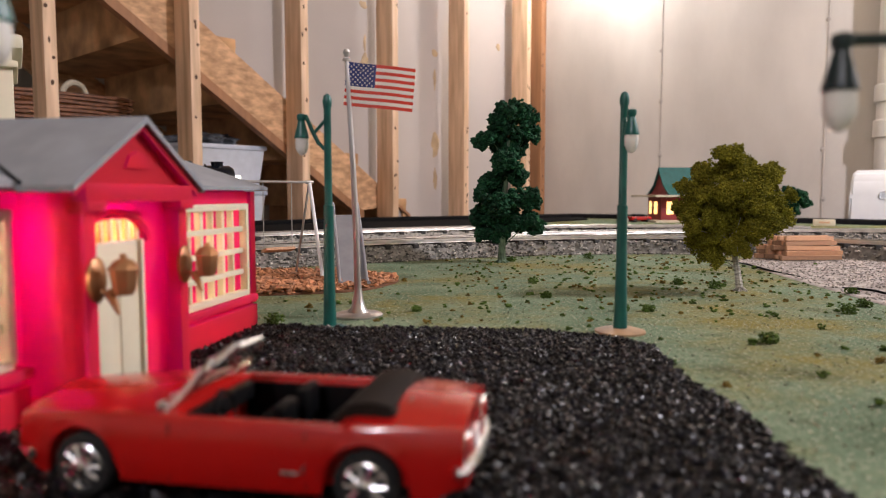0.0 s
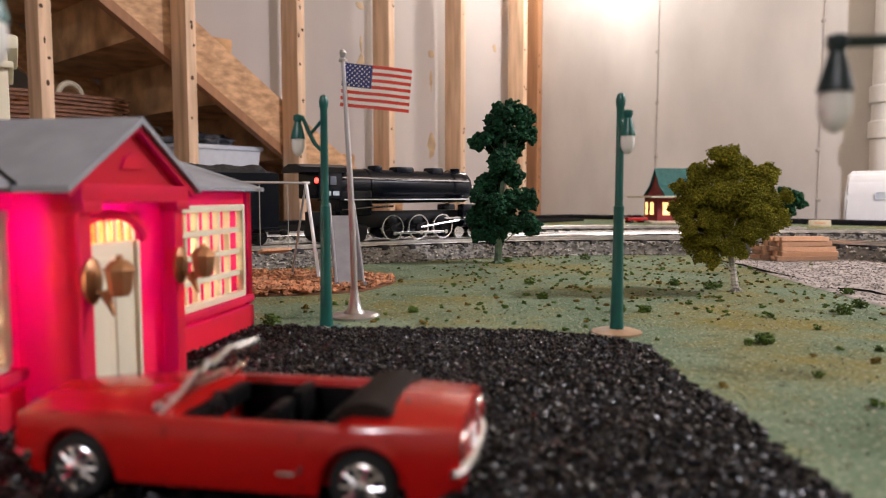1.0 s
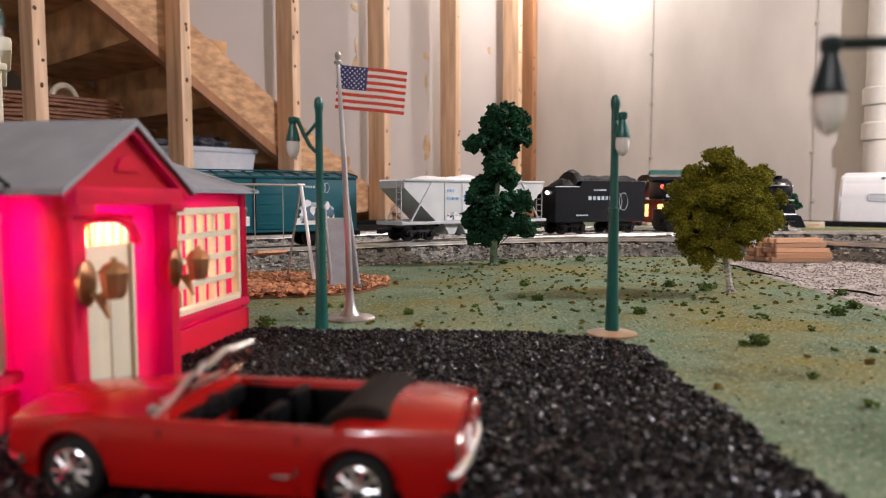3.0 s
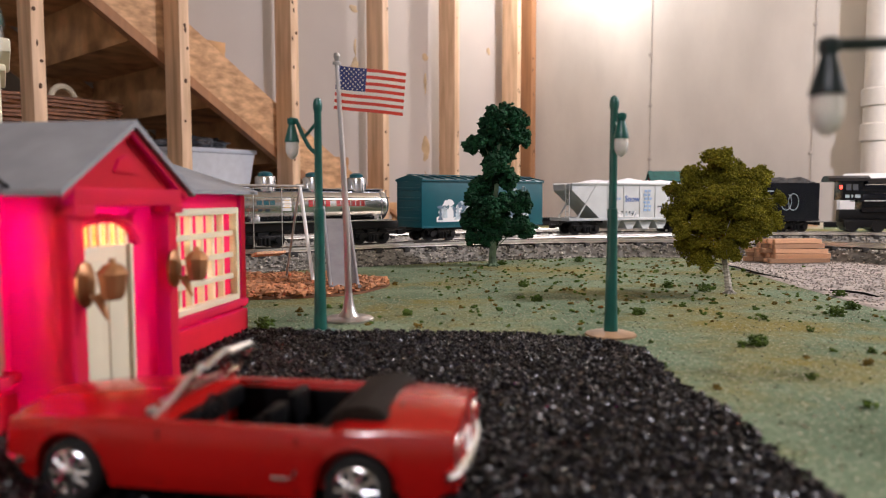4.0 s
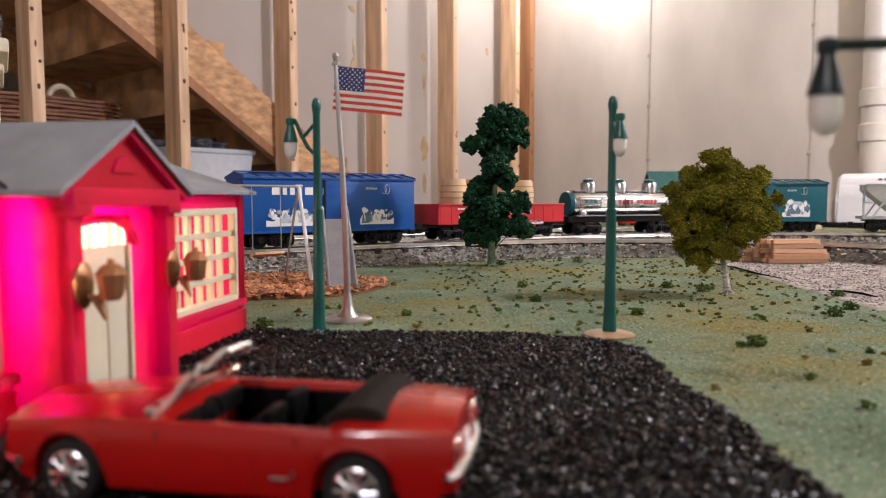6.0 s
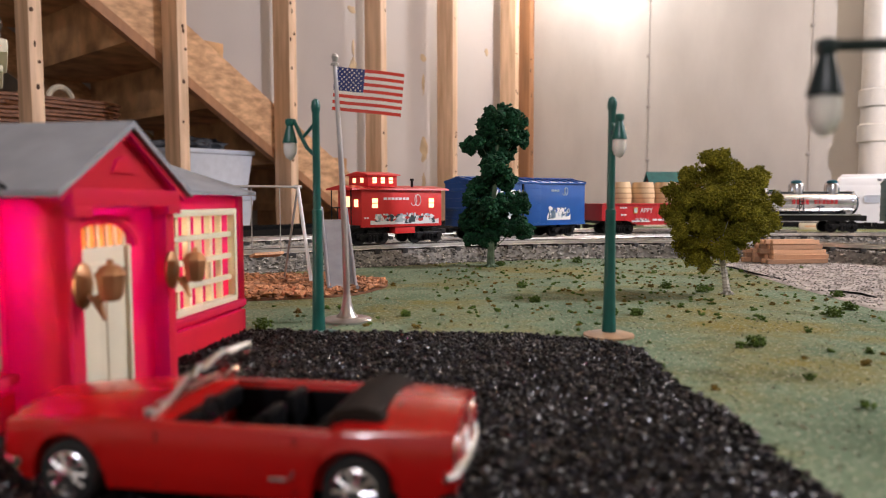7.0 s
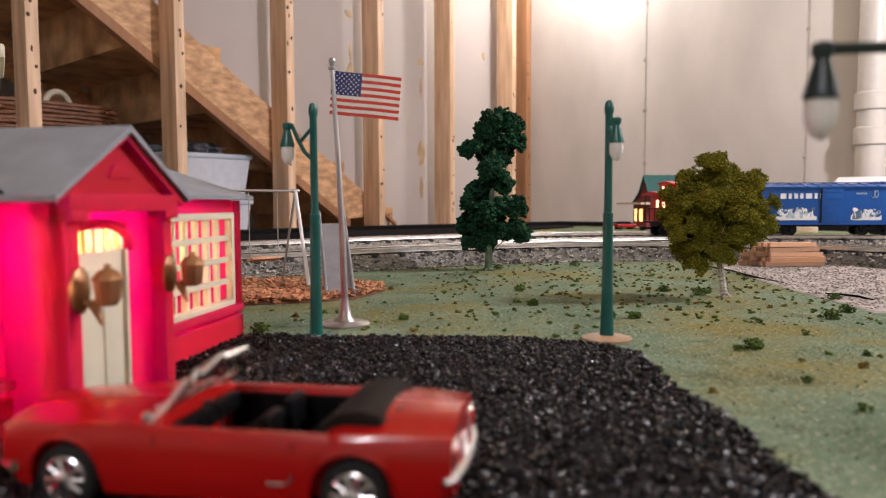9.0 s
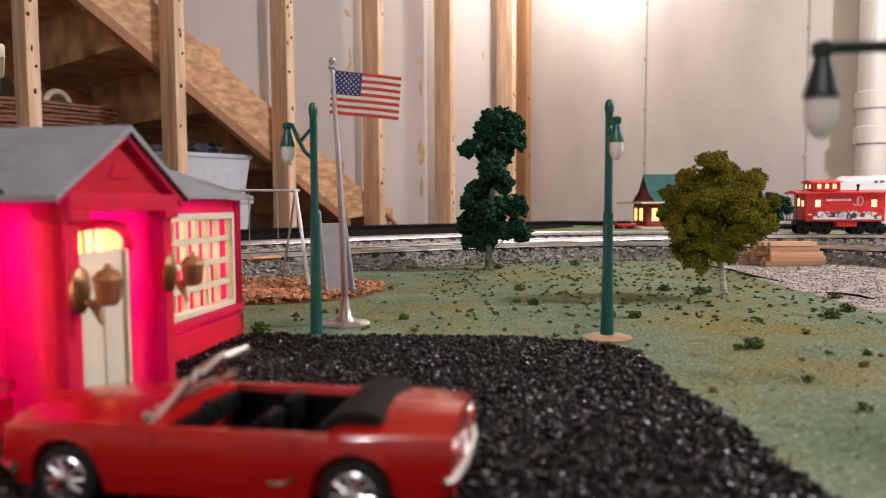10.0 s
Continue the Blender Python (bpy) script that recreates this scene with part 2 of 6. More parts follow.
M_LEAF1 = mat("leaf_dark", (0.009, 0.048, 0.020), 0.8, var=0.4, scale=60, island=0.5, spec=0.2)
M_LEAF2 = mat("leaf_olive", (0.205, 0.190, 0.021), 0.9, var=0.35, scale=60, island=0.45, spec=0.1, thin=0.15)
M_LUMBER = mat("lumber", (0.54, 0.31, 0.18), 0.75, var=0.25, scale=60, stretch=(20, 3, 3), objrand=0.42)
M_BIN = mat("bin_plastic", (0.84, 0.88, 0.94), 0.3, var=0.05, thin=0.25)
M_LID = mat("bin_lid", (0.70, 0.75, 0.84), 0.25, var=0.05, thin=0.2)
M_WICKER = mat("wicker", (0.22, 0.085, 0.035), 0.6, var=0.35, scale=60)
M_PALEW = mat("pale_wood", (0.60, 0.52, 0.38), 0.6, var=0.1)
M_LOCO = mat("loco_black", (0.003, 0.0045, 0.0085), 0.24, spec=0.3, var=0.15, scale=60)
M_TRUCK = mat("truck_black", (0.005, 0.005, 0.006), 0.42, var=0.2, spec=0.3)
M_CABRED = mat("caboose_red", (0.66, 0.030, 0.030), 0.35, var=0.06, scale=60)
M_GONRED = mat("gondola_red", (0.52, 0.018, 0.025), 0.35, var=0.06, scale=60)
M_BLUE = mat("boxcar_blue", (0.006, 0.080, 0.32), 0.35, var=0.06, scale=60)
M_TEAL = mat("boxcar_green", (0.003, 0.085, 0.110), 0.35, var=0.06, scale=60)
M_HOPPER = mat("hopper_grey", (0.55, 0.58, 0.58), 0.45, var=0.05, scale=60)
M_SNOW = mat("snow_load", (0.85, 0.85, 0.86), 0.9, var=0.08, scale=90, bump=0.5, bscale=300)
M_TANK = mat("tank_silver", (0.62, 0.64, 0.67), 0.20, 0.95, var=0.06, scale=60)
M_BARREL = mat("barrel_wood", (0.66, 0.46, 0.26), 0.55, var=0.12, scale=60, stretch=(1, 1, 0.4))
M_HOOP = mat("barrel_hoop", (0.40, 0.24, 0.12), 0.6)
M_PRINTW = mat("print_white", (0.8, 0.8, 0.8), 0.5, var=0.08)
M_PRINTG = mat("print_pale", (0.42, 0.50, 0.54), 0.5, var=0.3, scale=150)
M_PRINTB = mat("print_blue", (0.05, 0.14, 0.46), 0.5, var=0.15, scale=150)
M_PRINTD = mat("print_dark", (0.04, 0.06, 0.07), 0.5, var=0.3, scale=150)
M_PRINTS = mat("print_slate", (0.10, 0.16, 0.22), 0.5, var=0.3, scale=150)
M_GOLD = mat("print_gold", (0.65, 0.42, 0.05), 0.5)
M_WARMPANE = mat("lit_pane", (0.9, 0.6, 0.25), 0.5, emit=(1.0, 0.62, 0.22), power=2.0)
M_CABPANE = mat("lit_pane_caboose", (0.9, 0.6, 0.35), 0.5, emit=(1.0, 0.55, 0.30), power=2.2)
M_REDLAMP = mat("red_lamp", (0.8, 0.02, 0.02), 0.3, emit=(1.0, 0.03, 0.02), power=9)
M_WHITELAMP = mat("white_lamp", (0.9, 0.9, 0.85), 0.3, emit=(1.0, 0.9, 0.75), power=7)
M_FLAGR = mat("flag_red", (0.62, 0.05, 0.03), 0.25, var=0.05, coat=0.4)
M_FLAGW = mat("flag_white", (0.80, 0.76, 0.70), 0.25, var=0.03, coat=0.4)
M_FLAGB = mat("flag_blue", (0.02, 0.035, 0.16), 0.25, var=0.08, coat=0.4)
M_COALLOAD = mat("coal_load", (0.012, 0.012, 0.012), 0.7, var=0.4, scale=200, bump=0.9, bscale=400)
M_CLEAR = clear("clear_plastic", (0.96, 0.97, 0.97))
M_FILM = clear("thin_film", (0.98, 0.97, 0.95), 0.1, -0.26)
M_PRINTBL = mat("print_light_blue", (0.28, 0.42, 0.62), 0.5, var=0.2, scale=150)
M_MULCHBED = mat("mulch_bed", (0.12, 0.05, 0.02), 0.9, var=0.3, scale=90)
M_PRINTER = mat("white_case", (0.80, 0.80, 0.80), 0.35, var=0.02)
M_GREYTXT = mat("grey_print", (0.12, 0.13, 0.16), 0.5)
M_STATION = mat("station_red", (0.22, 0.02, 0.02), 0.6, var=0.2, scale=60)
M_STROOF = mat("station_roof", (0.01, 0.09, 0.08), 0.6, var=0.2, scale=60)

# ---------- the room: stud wall, stairs behind it, concrete wall, floor, ceiling ----------
FLOOR_Z, CEIL_Z = -0.92, 1.48
W0 = Vector((-0.51, 2.33, 0))
WD = Vector((0.664, 0.748, 0)).normalized()     # along the stud wall, away from the camera
WN = Vector((WD.y, -WD.x, 0))                   # towards the layout
WALLM = Matrix((( WD.x, -WN.x, 0, W0.x), (WD.y, -WN.y, 0, W0.y), (0, 0, 1, 0), (0, 0, 0, 1)))   # local x along, y behind, z up
CORNER = 1.517


def room():
    fl = part("floor", box(B(), (0, 0, FLOOR_Z - 0.05), (9, 10, 0.1)), M_FLOOR)
    tagged(fl, "grey concrete basement floor", "floor", kind="structure")
    ce = part("ceiling", box(B(), (0, 0, CEIL_Z + 0.05), (9, 10, 0.1)), M_CEIL)
    tagged(ce, "unfinished wooden basement ceiling", "ceiling", kind="structure")
    # concrete wall square to the stud wall
    conc = part("wall_east", box(B(), (CORNER + 0.1, -2.2, 0.28), (0.2, 4.6, 2.4)), M_CONCRETE, m=WALLM)
    tagged(conc, "cream painted concrete basement wall with form joints", "wall", kind="structure")
    for k, y in enumerate((-0.585, -1.225, -1.86)):
        bm = B()
        box(bm, (CORNER - 0.001, y, 0.28), (0.004, 0.004, 2.4))
        rnd = random.Random(k)
        for j in range(5):
            lathe(bm, [(0.007, -0.003), (0.009, 0.002), (0.002, 0.005)], 8,
                  Matrix.Translation((CORNER - 0.001, y + rnd.uniform(-0.006, 0.006), 0.05 + 0.22 * j + rnd.uniform(-0.03, 0.03))) @ pose(0, 0, 0, 0, -90, 0))
        tagged(part("form_joint", bm, M_CONCRETE_DARK, conc, "narrow raised concrete form joint", m=Matrix()), "")
    dry = B()
    prism(dry, [(-0.62, 1.48), (-0.62, 0.79), (0.66, -0.04), (0.66, -0.92), (CORNER - 0.002, -0.92), (CORNER - 0.002, 1.48)], 0.14, 0.153)
    dw = part("wall_north", dry, M_DRYWALL, m=WALLM, smooth=0)
    tagged(dw, "grey paper back of drywall behind the studs", "wall", kind="structure")
    rnd = random.Random(5)
    for x in (0.475, 0.890, 1.33):
        for j in range(4):
            bm = B()
            z = rnd.uniform(0.15, 0.85)
            bmesh.ops.create_icosphere(bm, subdivisions=3, radius=1, matrix=Matrix.Translation((x + rnd.uniform(-0.02, 0.0), 0.1398, z)) @ Matrix.Diagonal((rnd.uniform(0.008, 0.024), 0.002, rnd.uniform(0.012, 0.05), 1)))
            for v in bm.verts:
                q = noise.noise(v.co * 60) * 0.55
                v.co = Vector((x - 0.01 + (v.co.x - x + 0.01) * (1 + q), v.co.y, z + (v.co.z - z) * (1 + q)))
            part("glue_smear", bm, M_GLUE, dw, "dried yellow glue smear")
    # closing walls
    for nm, c, s in (("wall_south", (0, -3.0, 0.28), (8, 0.1, 2.4)), ("wall_west", (-2.6, 0, 0.28), (0.1, 9, 2.4)), ("wall_far", (-1.2, 4.2, 0.28), (5, 0.1, 2.4)),
                     ("wall_right", (2.75, -1.0, 0.28), (0.1, 6, 2.4))):
        w = part(nm, box(B(), c, s), M_CONCRETE)
        tagged(w, "plain concrete basement wall", "wall", kind="structure")


def stud(x, w, dark=False, z0=FLOOR_Z):
    bm = B()
    box(bm, (x + w / 2, 0.045, (z0 + CEIL_Z) / 2), (w, 0.089, CEIL_Z - z0), 0.004)
    ob = part("stud", bm, M_PINEDARK if dark else M_PINE, m=WALLM)
    tagged(ob, "dark stained wooden corner stud" if dark else "bare pine wall stud with knots", "stud", "wall studs")
    rnd = random.Random(int(x * 100))
    for j in range(8):
        bm = B()
        bmesh.ops.create_icosphere(bm, subdivisions=2, radius=1, matrix=Matrix.Translation((x + w * rnd.uniform(0.2, 0.8), 0.0, rnd.uniform(0.05, 0.9))) @ Matrix.Diagonal((rnd.uniform(0.002, 0.005), 0.0012, rnd.uniform(0.004, 0.009), 1)))
        part("knot", bm, M_KNOT, ob, "dark knot")
    return ob


def stairs():
    th = thing("staircase", "open wooden staircase with strand-board stringer behind the studs", "staircase", WALLM, kind="structure")
    slope = -0.66
    top = lambda x: 0.4565 + slope * x
    bm = B()
    prism(bm, [(-1.3, top(-1.3)), (0.62, top(0.62)), (0.40, top(0.62) - 0.02), (-1.3, top(-1.3) - 0.155)], 0.095, 0.127)
    part("stringer", bm, M_OSB, th, "strand-board stair stringer", smooth=0)
    bm = B()
    prism(bm, [(-1.3, top(-1.3) - 0.155), (0.42, top(0.42) - 0.155), (0.42, top(0.42) - 0.188), (-1.3, top(-1.3) - 0.188)], 0.092, 0.125)
    part("stringer_ledger", bm, M_PINEDARK, th, "darker wooden ledger under the stringer", smooth=0)
    bm = B()
    prism(bm, [(-0.05, top(-0.05)), (0.70, top(0.70)), (0.70, top(0.70) + 0.012), (-0.05, top(-0.05) + 0.012)], 0.12, 0.137)
    part("skirt_strip", bm, M_PINEDARK, th, "thin dark skirt strip", smooth=0)
    # treads and risers seen from below
    for k in range(9):
        x = -1.55 + 0.262 * k
        z = top(x) - 0.04
        part("tread", box(B(), (x, 0.60, z), (0.285, 0.94, 0.03), 0.003), M_TREAD, th)
        part("riser", box(B(), (x + 0.13, 0.60, z - 0.085), (0.02, 0.94, 0.155), 0.002), M_TREAD, th)
    bm = B()
    prism(bm, [(-1.3, top(-1.3)), (0.62, top(0.62)), (0.40, top(0.62) - 0.02), (-1.3, top(-1.3) - 0.155)], 1.07, 1.1)
    part("stringer", bm, M_OSB, th, "strand-board stair stringer", smooth=0)


room()
for sx in (-1.11, -0.722, -0.330, 0.064, 0.484, 0.903, 1.356):
    stud(sx, 0.032)
stud(1.474, 0.041, True)
stairs()

# ---------- the layout table ----------
RAIL_Z = 0.0266


def bend(s):
    """Curvature of the main line at s metres from its reference point."""
    pts = [(-9, 1.05), (-0.80, 1.05), (-0.66, 0.0), (-0.4, -0.734), (0.0, -0.505), (0.4, 1.111), (0.8, 1.319), (1.2, 1.115), (1.6, 0.956), (9, 0.956)]
    for (a, p), (b, q) in zip(pts, pts[1:]):
        if a <= s <= b:
            return p + (q - p) * (s - a) / (b - a)
    return pts[-1][1]


LINE_A, LINE_B, STEP = -3.6, 2.6, 0.01


def line_table():
    x0, y0, h0 = -0.1108, 0.9542, radians(35.31)
    fwd, back = [(0.0, x0, y0, h0)], []
    x, y, h, s = x0, y0, h0, 0.0
    while s < LINE_B:
        h -= bend(s) * STEP
        x += math.cos(h) * STEP
        y += math.sin(h) * STEP
        s += STEP
        fwd.append((s, x, y, h))
    x, y, h, s = x0, y0, h0, 0.0
    while s > LINE_A:
        h += bend(s) * STEP
        x -= math.cos(h) * STEP
        y -= math.sin(h) * STEP
        s -= STEP
        back.append((s, x, y, h))
    return back[::-1] + fwd


LINE = line_table()


def on_line(s, side=0.0):
    """Place and heading at s; side metres to the left of the way."""
    i = (s - LINE[0][0]) / STEP
    k = max(0, min(len(LINE) - 2, int(i)))
    f = i - k
    a, b = LINE[k], LINE[k + 1]
    x, y, h = (a[j] + (b[j] - a[j]) * f for j in (1, 2, 3))
    return x - math.sin(h) * side, y + math.cos(h) * side, h


TABLE = [(-1.45, -1.75), (-1.45, 0.9), (-1.05, 1.25), (-0.62, 1.9), (-0.28, 2.25), (0.05, 2.45), (0.50, 2.72), (0.95, 2.42), (1.30, 2.05), (1.75, 1.6), (1.9, -1.75)]


def sweep(bm, path, prof):
    """Draw a profile of (side, height) along places with headings."""
    rings = []
    for x, y, h in path:
        rings.append([bm.verts.new((x - math.sin(h) * a, y + math.cos(h) * a, z)) for a, z in prof])
    n = len(prof)
    for p, q in zip(rings, rings[1:]):
        for i in range(n):
            bm.faces.new((p[i], q[i], q[(i + 1) % n], p[(i + 1) % n]))
    bm.faces.new(rings[0])
    bm.faces.new(rings[-1][::-1])


def ground():
    bm = B()
    top = [bm.verts.new((x, y, 0)) for x, y in TABLE]
    bm.faces.new(top[::-1])
    bmesh.ops.triangulate(bm, faces=bm.faces)
    ob = part("ground", bm, M_GRASS, smooth=0)
    tagged(ob, "green and ochre painted layout ground with grass flock", "ground", kind="structure")
    bm = B()
    lo = [(x, y, -0.03) for x, y in TABLE]
    n = len(TABLE)
    a = [bm.verts.new((x, y, -0.004)) for x, y in TABLE]
    b = [bm.verts.new((x, y, -0.10)) for x, y in TABLE]
    bm.faces.new(a)
    bm.faces.new(b[::-1])
    for i in range(n):
        bm.faces.new((a[i], b[i], b[(i + 1) % n], a[(i + 1) % n]))
    tb = thing("layout_table", "wooden layout table draped in black cloth", "table", kind="structure")
    part("table_top", bm, M_BLACK, tb, smooth=0)
    for x, y in ((-1.3, -1.6), (-1.3, 0.8), (1.6, -1.6), (1.5, 1.5), (0.45, 2.4)):
        part("leg", box(B(), (x, y, -0.51), (0.09, 0.09, 0.82), 0.004), M_PINE, tb)
    # cloth edge rising behind the tracks
    edge = [(-1.43, 0.9), (-1.02, 1.25), (-0.60, 1.88), (-0.27, 2.22), (0.06, 2.42), (0.50, 2.69), (0.93, 2.39), (1.27, 2.03), (1.7, 1.6)]
    bm = B()
    path = []
    for (x, y), (u, v) in zip(edge, edge[1:]):
        for k in range(10):
            f = k / 10
            path.append((x + (u - x) * f, y + (v - y) * f, math.atan2(v - y, u - x)))
    sweep(bm, path, [(-0.03, 0.001), (-0.02, 0.012), (0.0, 0.016), (0.03, 0.010), (0.03, -0.05), (-0.03, -0.05)])
    ob = part("cloth_edge", bm, M_BLACK)
    tagged(ob, "black cloth edge of the layout table", "cloth", kind="structure")




def black_cloth():
    """Bare black cloth beyond the outer track, where the scenery ends."""
    edge = [on_line(-0.75 + 0.05 * i, 0.36) for i in range(21)]
    poly = [(x, y) for x, y, h in edge] + [(0.10, 1.95), (0.50, 2.45), (0.52, 2.66), (0.055, 2.42), (-0.27, 2.23), (-0.60, 1.88), (-0.98, 1.28)]
    bm = B()
    a = [bm.verts.new((x, y, 0.004)) for x, y in poly]
    b = [bm.verts.new((x, y, 0.0003)) for x, y in poly]
    bm.faces.new(a)
    for i in range(len(poly)):
        bm.faces.new((a[i], b[i], b[(i + 1) % len(poly)], a[(i + 1) % len(poly)]))
    bmesh.ops.triangulate(bm, faces=[f for f in bm.faces if len(f.verts) > 4])
    tagged(part("black_cloth", bm, M_BLACK, smooth=0), "bare black cloth along the edge of the table", "cloth", kind="structure")


RAIL_PROF = [(-0.0008, 0.0), (-0.0017, -0.0004), (-0.0018, -0.0018), (-0.0008, -0.0026), (-0.0008, -0.0045), (-0.0034, -0.0056), (0.0034, -0.0056), (0.0008, -0.0045), (0.0008, -0.0026),
             (0.0018, -0.0018), (0.0017, -0.0004)]


def track(path, label, tie_gap=0.024, ties=True):
    """Three-rail track along places with headings, about 5 mm apart."""
    th = thing("railway_track", label, "track", group="tracks")
    for a, m, nm in ((-0.0165, M_RAIL, "rail"), (0.0, M_CRAIL, "centre_rail"), (0.0165, M_RAIL, "rail")):
        bm = B()
        sweep(bm, [(x - math.sin(h) * a, y + math.cos(h) * a, h) for x, y, h in path], [(p, q + RAIL_Z) for p, q in RAIL_PROF])
        part(nm, bm, m, th)
    bed = B()
    sweep(bed, path, [(-0.041, 0.001), (-0.031, 0.0175), (0.031, 0.0175), (0.041, 0.001)])
    part("ballast_bed", bed, M_BALLAST, th, "grey ballast bed")
    me = None
    d, last = 1.0, None
    for x, y, h in path:
        if last:
            d += math.hypot(x - last[0], y - last[1])
        last = (x, y)
        if d >= tie_gap and ties and y > 0.55:
            d = 0.0
            if me is None:
                t = part("tie", box(B(), (0, 0, 0.0185), (0.0085, 0.066, 0.006), 0.0006), M_TIE, th)
                me = t.data
            else:
                t = new("tie", me)
                t.parent = th
            t.matrix_basis = pose(x, y, 0, 0, 0, math.degrees(h))
    return th


def main_line(s0, s1, side=0.0):
    n = int((s1 - s0) / 0.02)
    return [on_line(s0 + (s1 - s0) * i / n, side) for i in range(n + 1)]


ground()
black_cloth()
track(main_line(-2.6, 1.75), "curved three-rail model track with bright steel rails and black ties")


def outer_path():
    return main_line(-0.62, 0.1, 0.27) + [on_line(0.1 + 0.02 * i, 0.27 - 0.17 * (i / 40) ** 2) for i in range(1, 41)]


track(outer_path(), "outer curved three-rail model track behind the main line")


def inner_path():
    return [on_line(-0.1 + 0.02 * i, -0.33 * (i * 0.02 / 0.85) ** 2) for i in range(0, 59)]


track(inner_path(), "three-rail siding track branching towards the gravel yard")

# ---------- model house ----------
HD = Vector((0.162, 0.987, 0)).normalized()
HN = Vector((HD.y, -HD.x, 0))
HOUSEM = Matrix(((HN.x, HD.x, 0, -0.123), (HN.y, HD.y, 0, 0.455), (0, 0, 1, 0.0), (0, 0, 0, 1)))   # x out of the front, y along it


def wall_with_holes(bm, x0, x1, ya, yb, za, zb, holes):
    """A wall slab between x0 and x1 with rectangular openings (ya, yb, za, zb)."""
    ys = sorted({ya, yb, *[h[0] for h in holes], *[h[1] for h in holes]})
    for a, b in zip(ys, ys[1:]):
        cuts = sorted((h[2], h[3]) for h in holes if h[0] <= a and h[1] >= b)
        z = za
        for c, d in cuts + [(zb, zb)]:
            if c > z:
                box(bm, ((x0 + x1) / 2, (a + b) / 2, (z + c) / 2), (x1 - x0, b - a, c - z))
            z = d
    bmesh.ops.remove_doubles(bm, verts=bm.verts, dist=1e-5)


def house_window(th, x, ya, yb, za, zb, cols, rows):
    win = part("window", box(B(), (x - 0.001, (ya + yb) / 2, zb + 0.0005), (0.007, yb - ya + 0.006, 0.004), 0.0006), M_CREAM, th, "cream plastic window with many panes")
    bm = B()
    w = 0.0034
    for y in (ya, yb):
        box(bm, (x + 0.0005, y, (za + zb) / 2), (0.005, w, zb - za), 0.0006)
    box(bm, (x + 0.0005, (ya + yb) / 2, za), (0.006, yb - ya, w), 0.0006)
    part("window_frame", bm, M_CREAM, win)
    for k in range(1, cols):
        y = ya + (yb - ya) * k / cols
        part("mullion", box(B(), (x - 0.0025, y, (za + zb) / 2), (0.0038, 0.0030 if k % 2 == 0 else 0.0019, zb - za), 0.0003), M_CREAM, win)
    for k in range(1, rows):
        z = za + (zb - za) * k / rows
        part("glazing_bar", box(B(), (x - 0.0008, (ya + yb) / 2, z), (0.0026, yb - ya, 0.0032), 0.0003), M_CREAM, win)
    part("sill", box(B(), (x + 0.002, (ya + yb) / 2, za - 0.0035), (0.010, yb - ya + 0.010, 0.004), 0.0008), M_HOUSE, win, "red plastic sill")
    pane = part("pane", box(B(), (x - 0.0062, (ya + yb) / 2, (za + zb) / 2), (0.0006, yb - ya, zb - za)), M_FILM, win, "clear plastic pane")
    pane.visible_shadow = False


def wall_lantern(th, x, y, z):
    bm = B()
    lathe(bm, [(0.0055, -0.0015), (0.0058, 0.0), (0.0035, 0.0015)], 14, Matrix.Translation((x, y, z - 0.0005)) @ pose(0, 0, 0, 0, 90, 0) @ Matrix.Diagonal((1.5, 0.9, 1, 1)))
    ln = part("wall_lantern", bm, M_BRONZE, th, "bronze plastic carriage lantern")
    bm = B()
    tube(bm, [(x, y, z - 0.004), (x + 0.006, y, z - 0.006), (x + 0.011, y, z - 0.002)], 0.0012)
    rod(bm, (x + 0.004, y, z - 0.004), (x + 0.008, y, z - 0.013), 0.0022, 0.0006, 8)
    part("bracket", bm, M_BRONZE, ln)
    bm = B()
    lathe(bm, [(0.003, -0.002), (0.0042, 0.0), (0.0052, 0.007), (0.0058, 0.0075), (0.0035, 0.0105), (0.0012, 0.0115), (0.0012, 0.013)], 8, Matrix.Translation((x + 0.0105, y, z - 0.0036)))
    part("lantern_head", bm, M_BRONZE, ln)


